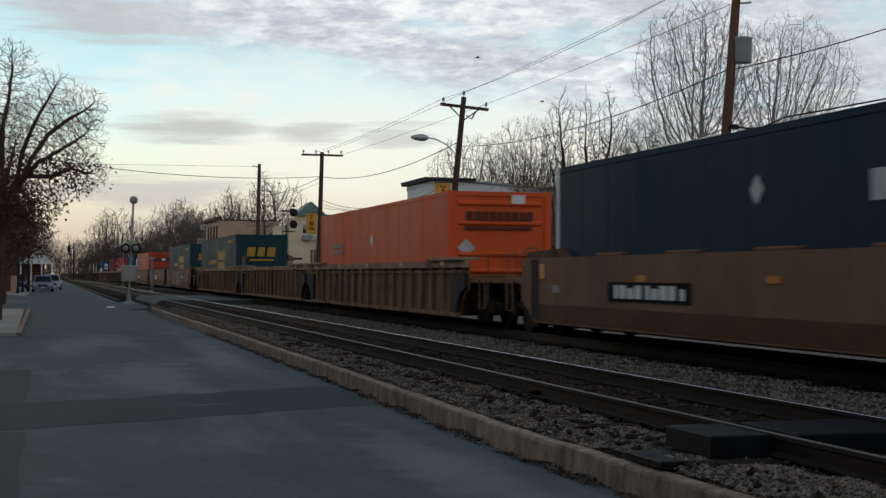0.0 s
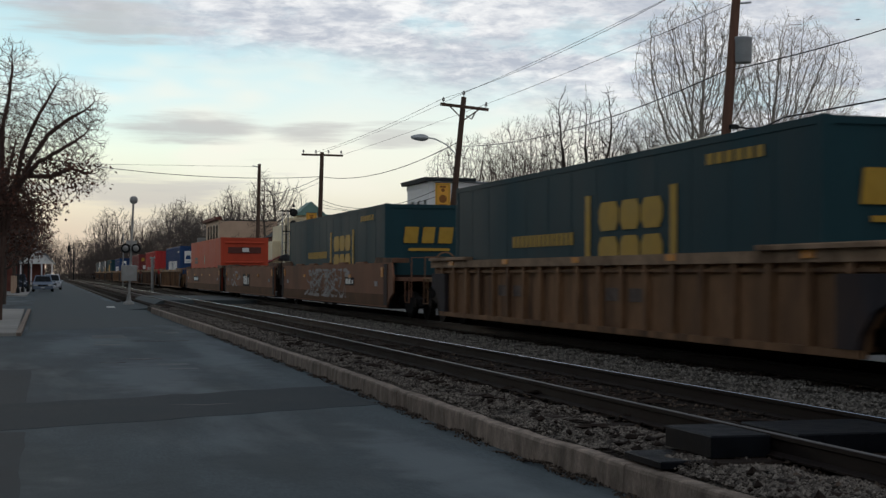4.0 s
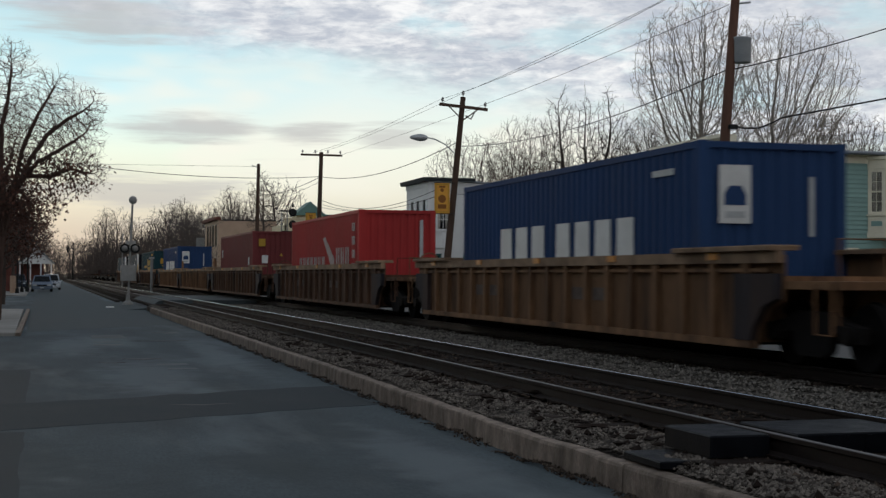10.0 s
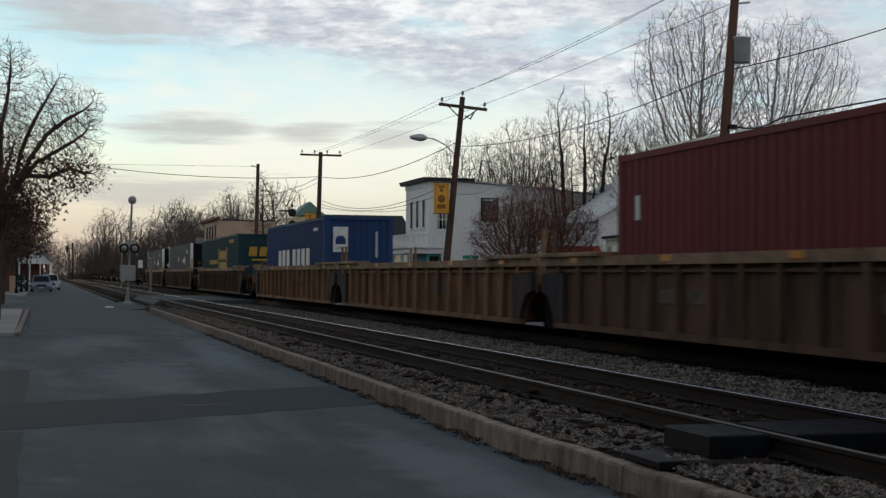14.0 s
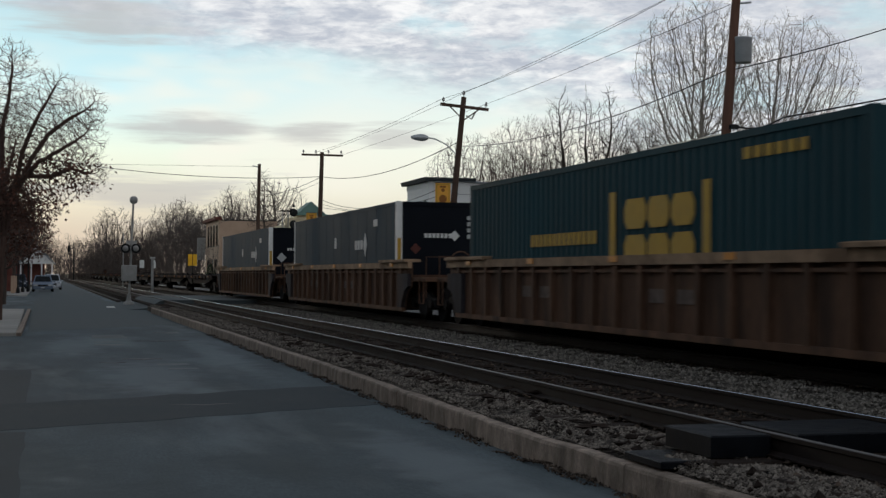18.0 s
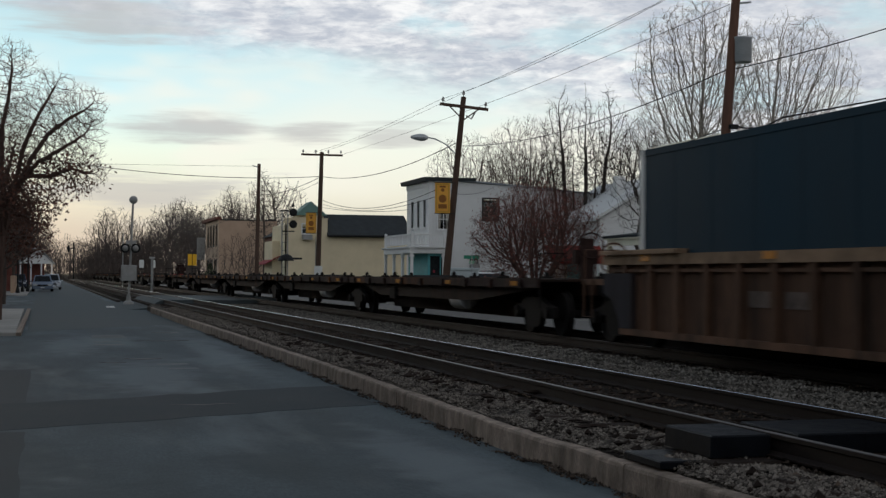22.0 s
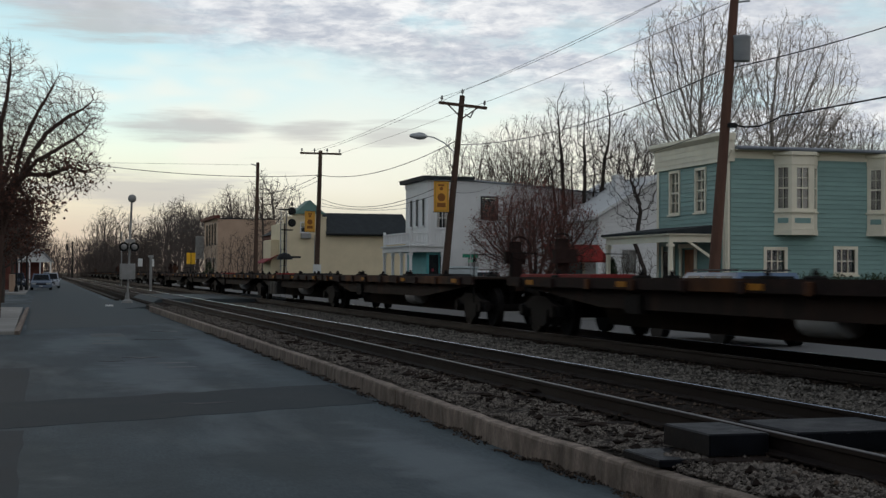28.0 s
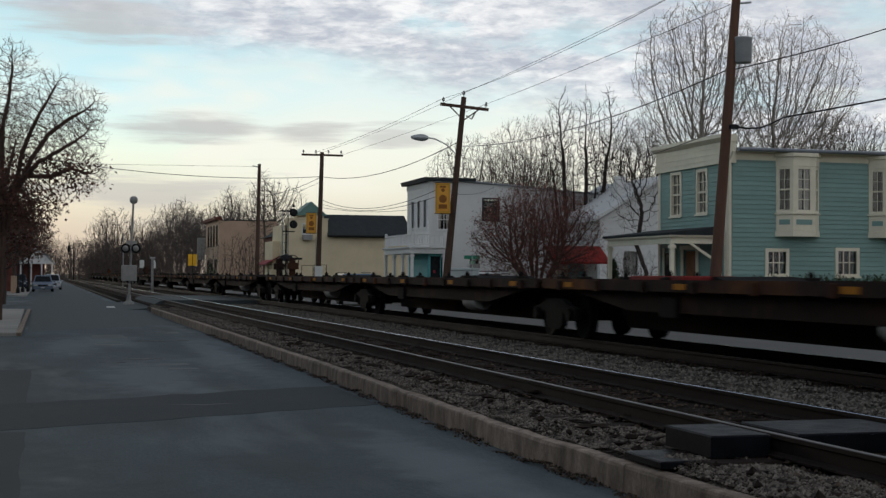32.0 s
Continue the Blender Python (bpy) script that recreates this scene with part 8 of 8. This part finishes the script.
    tree_kind("stems", "bare tree of several upright dark stems", BARK_D, seed=31, blobs=[((0.78 * k - 2.3, 0.15 * (k % 3), 8.6 + 0.5 * (k % 2)), (0.75, 1.0, 4.0 + 0.5 * (k % 2))) for k in range(7)], n=3300, trunks=stem_lines, step=0.26, kill=0.215, reach=2.0, up=0.26, tip=0.0105, sprig=0.5, power=2.02)
    tree_kind("crooked", "slender bare tree with crooked dark limbs", BARK_D, seed=37, blobs=[((0.2, 0, 7.2), (1.9, 1.9, 3.6))], n=700, trunks=[[(0, 0, 0), (-0.5, 0, 1.6), (0.1, 0.1, 3.2), (-0.2, 0, 5.0)]], step=0.24, kill=0.28, reach=2.4, up=0.12, jitter=0.3, tip=0.0095, power=2.1, sprig=0.4)
    tree_kind("round", "bare tree with a broad twiggy crown", BARK, seed=43, blobs=[((0, 0, 8.6), (4.6, 4.6, 4.2)), ((0.4, 0, 5.6), (3.8, 3.8, 2.0))], n=3800, trunks=[[(0, 0, 0), (0.2, 0, 2.4), (0, 0.1, 3.6)]], step=0.25, kill=0.25, reach=3.4, up=0.06, jitter=0.2, tip=0.0092, power=2.2, sprig=0.5)
    tree_kind("far", "distant bare winter tree", BARK_FAR, seed=57, blobs=[((-1.6, 0, 9.4), (2.6, 3.0, 4.6)), ((1.8, 0.4, 10.0), (2.6, 3.0, 5.0))], n=640, trunks=[[(0, 0, 0), (0.1, 0, 3.5)]], step=0.42, kill=0.48, reach=5.0, up=0.16, tip=0.021, power=2.15, sprig=0.9, thick=0.09)
    tree_kind("far_b", "distant bare winter tree", BARK_FAR, seed=61, blobs=[((0, 0, 9.6), (4.0, 4.0, 5.2))], n=660, trunks=[[(0, 0, 0), (-0.1, 0, 4)]], step=0.42, kill=0.48, reach=5.0, up=0.12, tip=0.021, power=2.15, sprig=0.9, thick=0.09)
    fan = [[(0, 0, 0.0), (0.25 * math.cos(1.1 * k), 0.25 * math.sin(1.1 * k), 0.5), (0.7 * math.cos(1.1 * k), 0.7 * math.sin(1.1 * k), 1.5), (1.1 * math.cos(1.1 * k), 1.1 * math.sin(1.1 * k), 2.1)] for k in range(9)]
    tree_kind("maple", "small spreading tree with dry red leaves", BARK_R, (9000, 0.042, LEAF_R, 0.13), seed=71, blobs=[((0, 0, 2.9), (2.75, 2.75, 2.1)), ((0, 0, 3.6), (1.9, 1.9, 1.7))], n=6800, trunks=fan, step=0.09, kill=0.095, reach=1.3, up=0.14, tip=0.0055, power=2.2, sprig=0.3, thick=0.02)
    tree_kind("scrub", "tangled brown leafless winter brushwood", BARK_S, seed=83, blobs=[((0, 0, 2.8), (2.3, 2.3, 2.6))], n=330, trunks=[[(0.2 * k - 0.5, 0.1 * k, 0), (0.5 * k - 1.0, 0.12 * k, 1.0)] for k in range(5)], step=0.28, kill=0.34, reach=2.0, up=0.1, tip=0.0125, power=2.15, sprig=0.55)
    # street trees at the near side
    tree("street", -1.45, 50, -0.4, 0, 1.0)
    tree("oak", -2.3, 57, -0.4, 120, 0.78)
    tree("street", -5.2, 66, -0.4, 150, 1.0)
    tree("oak", -2.0, 76, -0.4, 70, 0.85)
    tree("oak", -3.0, 84, -0.4, 160, 0.9)
    tree("oak", -3.2, 98, -0.4, 200, 1.0)
    tree("oak", -2.4, 121, -0.4, 270, 0.95)
    tree("oak", -3.6, 112, -0.4, 10, 0.9)
    tree("round", -7.5, 150, -0.4, 30, 0.85)
    tree("far", -5.0, 185, -0.4, 60, 0.62)
    tree("far_b", -4.2, 235, -0.4, 0, 0.7)
    tree("far", -3.6, 290, -0.4, 100, 0.72)
    tree("far_b", -2.6, 340, -0.4, 140, 0.8)
    tree("far", 1.0, 430, -0.4, 20, 0.8)
    tree("far_b", 8.0, 460, -0.4, 90, 0.4)
    tree("round", -5.2, 176, -0.4, 30, 0.66)
    tree("far_b", -1.2, 232, -0.4, 80, 0.72)
    tree("far", -1.7, 285, -0.4, 10, 0.8)
    # beyond the houses
    tree("sycamore", 38.9, 80, -0.2, 0, 1.0)
    tree("sycamore_b", 45.6, 82, -0.2, 0, 1.0)
    tree("round", 56.0, 95, -0.2, 30, 1.12)
    tree("round", 59.2, 96, -0.2, 190, 1.1)
    tree("round", 63.5, 97, -0.2, 100, 0.9)
    tree("round", 51.5, 99, -0.2, 80, 0.92)
    tree("stems", 33.0, 84, -0.2, 0, 1.0)
    tree("crooked", 31.4, 72, -0.2, 120, 0.98)
    tree("crooked", 36.2, 82, -0.2, 20, 1.0)
    tree("round", 31.6, 104, -0.2, 40, 0.96, 0.9)
    tree("round", 35.9, 104, -0.2, 160, 1.08, 0.8)
    tree("round", 33.8, 98, -0.2, 250, 0.86)
    tree("round", 43.2, 100, -0.2, 300, 1.02)
    tree("stems", 39.5, 112, -0.2, 200, 0.85)
    tree("maple", 19.2, 54.4, -0.2, 50, 1.0)
    # along the railway further off
    tree_kind("slim", "slender bare tree beside a pole", BARK, seed=91, blobs=[((0, 0, 9.6), (2.4, 2.4, 5.6))], n=640, trunks=[[(0, 0, 0), (0.1, 0, 5), (-0.1, 0, 10), (0, 0, 13.5)]], step=0.33, kill=0.4, reach=3.0, up=0.2, tip=0.02, sprig=0.6)
    tree("slim", 26.3, 176, -0.2, 0, 0.92)
    tree("scrub", 24.2, 172, -0.2, 40, 1.2)
    tree("scrub", 24.5, 184, -0.2, 140, 1.3)
    tree("scrub", 21.8, 190, -0.2, 10, 1.1)
    r = random.Random(19)
    for k in range(15):
        y = 235 + k * 15 + r.uniform(-5, 5)
        x = 23 + 0.02 * (y - 235) + r.uniform(0, 9)
        tree("far" if k % 2 else "far_b", x, y, -0.3, r.uniform(0, 360), r.uniform(0.88, 1.2))
    for k, (q, y, s) in enumerate(((2.05, 330, 0.95), (2.35, 310, 1.06), (2.7, 320, 1.1), (3.3, 330, 1.0), (3.75, 300, 0.92), (4.75, 300, 1.16), (5.2, 305, 1.22), (5.75, 320, 1.1), (6.4, 300, 1.14), (6.9, 285, 1.08), (7.5, 260, 1.0))):
        tree("far" if k % 2 else "far_b", y * math.tan(radians(q)), y, -0.3, 77 * k, s)
    for k in range(7):
        tree("far_b" if k % 2 else "far", 33 + r.uniform(-2, 9), 215 + k * 17, -0.3, r.uniform(0, 360), r.uniform(0.95, 1.25))
    for k in range(16):
        tree("scrub", 19.8 + r.uniform(0, 4), 215 + k * 13, -0.3, r.uniform(0, 360), r.uniform(1.0, 1.9))
    for k in range(8):
        tree("scrub", 12.8 + k * 0.9, 380 + r.uniform(-20, 20), -0.4, r.uniform(0, 360), r.uniform(1.4, 2.2))
    for k in range(6):
        tree("scrub", -5.4 + r.uniform(-1, 1), 100 + k * 22, -0.4, r.uniform(0, 360), r.uniform(0.6, 1.0))
    for k in range(16):
        tree("far_b" if k % 2 else "far", -14 + k * 2.6, 430 + r.uniform(-30, 40), -0.4, r.uniform(0, 360), r.uniform(0.5, 0.85))
        tree("scrub", -10 + k * 2.0, 400 + r.uniform(-20, 20), -0.4, r.uniform(0, 360), r.uniform(1.2, 2.4))
    for k in range(14):
        tree("scrub", 9.5 + k * 1.25 + r.uniform(-0.6, 0.6), 330 + r.uniform(-12, 12), -0.4, r.uniform(0, 360), r.uniform(1.1, 1.9))
    for k in range(18):
        y = 290 + r.uniform(-8, 8)
        tree("scrub", y * math.tan(radians(1.6 + k * 0.26)), y, -0.4, 37 * k, r.uniform(1.3, 1.9))
    # unseen houses added along the near side to keep low sky light off the train
    for k in range(10):
        plain_house(-26.0 - k, 46 + k * 26, -15.0 - k, 62 + k * 26, 5.4, 9.0, (BRICK, WHITEW, TANW)[k % 3], ROOF_D, "unseen added house that screens off the low sky")
    tree("scrub", 25.6, 58.6, -0.2, 30, 0.5)
    tree("scrub", 22.3, 53.0, -0.2, 80, 0.45, name="bush")
    for k in range(15):
        y = 360 + r.uniform(-6, 6)
        tree("scrub", y * math.tan(radians(0.35 + k * 0.14)), y, -0.45, 61 * k, r.uniform(0.8, 1.15))
    # evergreens and hedges by the houses
    rr = random.Random(4)
    for x, y, w, h in ((23.5, 56.6, 0.36, 2.0), (19.9, 178, 1.2, 2.6), (22.2, 52.6, 0.7, 1.1)):
        pts = []
        for i in range(300):
            z = rr.random()
            a = rr.uniform(0, 6.28)
            q = w * (1 - z) ** 0.6 * rr.random() ** 0.5
            pts.append(Vector((q * math.cos(a), q * math.sin(a), 0.1 + h * z)))
        e = thing("evergreen", (x, y, FAR_Z + 0.08), "small clipped dark evergreen", "bush", "evergreens")
        part("trunk", Buf().cyl((0, 0, 0), (0, 0, h * 0.6), 0.05, 0.02, 6), BARK, e)
        part("crown", mesh_of("crown", leaf_cloud(pts, 1800, 0.06, 2, 0.05), LEAF_G, solid=False), LEAF_G, e)
    hedge = thing("hedge", (0, 0, FAR_Z + 0.08), "low dark hedge along the house side", "hedge")
    for k in range(8):
        pts = [Vector((24.0 + k * 1.4 + rr.uniform(-0.7, 0.7), 43.9 + rr.uniform(-0.35, 0.35), rr.uniform(0.1, 1.45))) for i in range(120)]
        part("shrub", mesh_of("shrub", leaf_cloud(pts, 1400, 0.06, k, 0.08), LEAF_G, solid=False), LEAF_G, hedge)


build_trees()


# ---------- vehicles ----------
def vehicle(name, label, paint, m, length=4.6, width=1.84, height=1.48, suv=False):
    """A car that looks along -y in its own space."""
    c = thing(name, m, label, "car", "")
    h, w = length / 2, width / 2
    bz, belt = 0.24, (0.98 if suv else 0.86)
    hood = belt - (0.02 if suv else 0.06)
    prof = [(-h + 0.05, bz), (-h, 0.45), (-h + 0.03, hood - 0.2), (-h + 0.22, hood - 0.06), (-h + 1.25, belt), (h - (0.12 if suv else 0.95), belt), (h - 0.08, belt - 0.08), (h, 0.5), (h - 0.06, bz)]
    b = Buf().prism(prof, "x", -w + 0.05, w - 0.05)
    for s in (-1, 1):
        inner = [(y * 0.985, z if z > bz + 0.01 else z + 0.03) for y, z in prof]
        k = len(b.v)
        for x, pr in ((s * (w - 0.05), prof), (s * w, [(y * 0.96, bz + 0.05 + (z - bz) * 0.9) for y, z in prof])):
            b.v += [(x, y, z) for y, z in pr]
        n = len(prof)
        for i in range(n):
            j = (i + 1) % n
            b.f.append((k + i, k + j, k + n + j, k + n + i))
        b.f.append(tuple(k + n + i for i in range(n)))
    body = part("body", b, paint, c)
    r0, r1 = (-h + 1.15, h - 0.12) if suv else (-h + 1.2, h - 0.75)
    t0, t1 = (-h + 1.95, h - 0.45) if suv else (-h + 1.95, h - 1.5)
    cab = Buf()
    wt = w - 0.24
    lo, hi = belt - 0.01, height
    cab.v = [(-w + 0.06, r0, lo), (w - 0.06, r0, lo), (w - 0.06, r1, lo), (-w + 0.06, r1, lo), (-wt, t0, hi), (wt, t0, hi), (wt, t1, hi), (-wt, t1, hi)]
    cab.f = [(0, 3, 2, 1), (4, 5, 6, 7), (0, 1, 5, 4), (1, 2, 6, 5), (2, 3, 7, 6), (3, 0, 4, 7)]
    cabin = part("cabin", cab, paint, c)

    def pane(i, j, k, l, nrm, f0=0.1, f1=0.9, g0=0.12, g1=0.86):
        A, B, C, D = (Vector(cab.v[q]) for q in (i, j, k, l))
        nrm = Vector(nrm) * 0.012
        q = Buf()
        for off in (0, 1):
            for s, t in ((f0, g0), (f1, g0), (f1, g1), (f0, g1)):
                q.v.append(tuple(A.lerp(B, s).lerp(D.lerp(C, s), t) + nrm * (1 if off else -1)))
        q.f = [(0, 1, 2, 3), (7, 6, 5, 4), (0, 4, 5, 1), (1, 5, 6, 2), (2, 6, 7, 3), (3, 7, 4, 0)]
        part("glass", q, CAR_GLASS, cabin, "dark car window")

    pane(0, 1, 5, 4, (0, -1, 0.6), 0.07, 0.93)
    pane(2, 3, 7, 6, (0, 1, 0.5), 0.08, 0.92)
    for q in ((1, 2, 6, 5, (1, 0, 0.3)), (3, 0, 4, 7, (-1, 0, 0.3))):
        pane(*q, 0.1, 0.36)
        pane(*q, 0.4, 0.66)
        if suv:
            pane(*q, 0.7, 0.92)
    wheel = Buf().lathe([(0.12, -0.11), (0.3, -0.11), (0.335, -0.07), (0.335, 0.07), (0.3, 0.11), (0.12, 0.11)], (0, 0, 0), "x", 18)
    wm = mesh_of("wheel", wheel, TYRE, True)
    rim = mesh_of("rim", Buf().lathe([(0.04, -0.115), (0.21, -0.10), (0.21, 0.10), (0.04, 0.115)], (0, 0, 0), "x", 12), GALV)
    wheels = []
    for s in (-1, 1):
        for y in (-h + 0.85, h - 0.85):
            wo = part("wheel", wm, TYRE, c, at=(s * (w - 0.1), y, 0.335))
            part("rim", rim, GALV, wo)
            wheels.append(wo)
            part("wheel_arch", Buf().lathe([(0.30, -0.02), (0.38, -0.02), (0.38, 0.02), (0.30, 0.02)], (s * (w + 0.001), y, 0.345), "x", 18), BLACK_M, c)
        part("headlight", Buf().bev(s * (w - 0.3) - 0.2, -h - 0.02, hood - 0.26, s * (w - 0.3) + 0.2, -h + 0.12, hood - 0.12, 0.02), GREY_P, c, "clear headlight")
        part("tail_light", Buf().bev(s * (w - 0.2) - 0.12, h - 0.12, belt - 0.3, s * (w - 0.2) + 0.12, h + 0.012, belt - 0.1, 0.02), RED_CLOTH, c, "dark red tail light")
        part("mirror", Buf().bev(s * (w + 0.08) - 0.08, r0 + 0.45, belt + 0.02, s * (w + 0.08) + 0.08, r0 + 0.6, belt + 0.16, 0.03), paint, c)
    part("grille", Buf().bev(-0.5, -h - 0.015, 0.5, 0.5, -h + 0.1, hood - 0.16, 0.02), BLACK_M, c)
    part("bumper", Buf().bev(-w + 0.1, -h - 0.05, bz + 0.02, w - 0.1, -h + 0.12, 0.44, 0.03), paint, c)
    part("plate", Buf().box(-0.16, -h - 0.06, 0.34, 0.16, -h - 0.0505, 0.42), WHITE_P, c, "blank pale plate")
    if suv:
        for s in (-1, 1):
            part("roof_rail", Buf().rod([(s * (wt - 0.08), t0 + 0.15, hi + 0.05), (s * (wt - 0.08), t1 - 0.1, hi + 0.05)], 0.02, 6), BLACK_M, c)
    return c, wheels


vehicle("car", "slate-blue sedan parked at the kerb", CAR_SLATE, pose(-0.15, 137, -0.48), 4.7, 1.86, 1.5)
vehicle("car", "silver sedan parked behind another car", CAR_SILVER, pose(0.75, 153, -0.48), 4.6, 1.84, 1.62)
vehicle("car", "dark car parked beside the garden wall", CAR_DARK, pose(-2.6, 150, -0.40), 4.6, 1.84, 1.5)
vehicle("car", "white sport utility vehicle parked in a yard", CAR_WHITE, pose(21.55, 69.0, FAR_Z + 0.1, 0, 0, 8), 4.7, 1.85, 1.58, True)
SUV, SUV_WHEELS = vehicle("car", "steel-blue sport utility vehicle driving along the street", CAR_BLUE, pose(14.7, 300, FAR_Z, 0, 0, 180), 4.8, 1.86, 1.56, True)


# ---------- birds over the street ----------
def bird(at):
    b = thing("bird", at, "small dark gull gliding on long wings", "bird", "birds")
    part("body", Buf().lathe([(0.01, -0.28), (0.05, -0.2), (0.075, -0.05), (0.07, 0.08), (0.045, 0.17), (0.04, 0.22), (0.012, 0.29)], (0, 0, 0), "x", 10), FEATHER, b, smooth=True)
    part("tail", Buf().prism([(-0.2, -0.03), (-0.2, 0.03), (-0.36, 0.07), (-0.36, -0.07)], "z", -0.012, 0.006), FEATHER, b)
    wings = []
    for s in (-1, 1):
        w = Buf().prism([(0.09, 0), (-0.09, 0), (-0.1, s * 0.3), (-0.12, s * 0.62), (-0.04, s * 0.5), (0.1, s * 0.28)], "z", -0.008, 0.008)
        wings.append(part("wing", w, FEATHER, b))
    return b, wings


FEATHER = mat("dark_feathers", (0.05, 0.05, 0.055), 0.85, vary=0.3, scale=8)
GULLS = [bird((46.0, 150, 25.4)), bird((53.6, 150, 20.8))]


# ---------- everything that moves ----------
def motions():
    for ob, u in TRAIN:
        x, z = ob.matrix_basis.translation.x, ob.matrix_basis.translation.z
        walk(ob, [(t, pose(x, u - SPEED * t, z)) for t in (0, 8, 16, 24, 32)])
    # wheels turn with the train; all that sit alike in their trucks share one spin
    step = 1.0 / FPS
    turn = SPEED / 0.425 * step
    for k, s in enumerate((-1, 1)):
        rows = [(i * step, Matrix.Translation((0, s * 0.89, 0.425)) @ Matrix.Rotation(turn * i, 4, "X")) for i in range(32 * FPS + 1)]
        first = WHEELSETS[k][0]
        walk(first, rows)
        for ob in WHEELSETS[k][1:]:
            ob.rotation_mode = "QUATERNION"
            ob.animation_data_create()
            ob.animation_data.action = first.animation_data.action
            ob.animation_data.action_slot = first.animation_data.action_slot
    # two gulls cross the street and fly off
    ways = [[(0, 46.0, 25.4), (0.6, 49.9, 25.7), (1.0, 53.4, 26.0), (1.5, 58.6, 25.8), (2.0, 64.3, 26.7), (2.4, 69.3, 27.6), (4.0, 90.0, 31.0), (16, 240.0, 50.0), (32, 440.0, 70.0)],
            [(0, 53.6, 20.8), (1.0, 56.5, 22.8), (2.0, 59.4, 25.3), (2.7, 62.6, 26.3), (3.1, 65.4, 26.9), (5.0, 82.0, 29.5), (16, 190.0, 45.0), (32, 350.0, 65.0)]]
    for k, (gull, wings) in enumerate(GULLS):
        walk(gull, [(t, pose(x, 150 - 1.5 * t, z, 0, 0, -12)) for t, x, z in ways[k]])
        for w, s in zip(wings, (1, -1)):
            beat = [(i * 0.125, Matrix.Rotation(-s * (0.18 + 0.42 * math.sin(i * 0.125 * 2 * math.pi * (1.9 + 0.3 * k))), 4, "X")) for i in range(257)]
            walk(w, beat)
    # the car on the far street: waits out of sight down the road, then drives off along the tracks
    stops = [(0, -14.0), (24.0, -14.0), (25.0, -9.0), (26.0, 4.0), (27.6, 24.6), (28.2, 31.0), (28.8, 37.5), (29.4, 44.2), (30.0, 50.3), (30.6, 56.5), (31.2, 62.3), (31.8, 67.6), (32.0, 69.4)]
    walk(SUV, [(t, pose(14.7, y, FAR_Z, 0, 0, 180)) for t, y in stops])


motions()
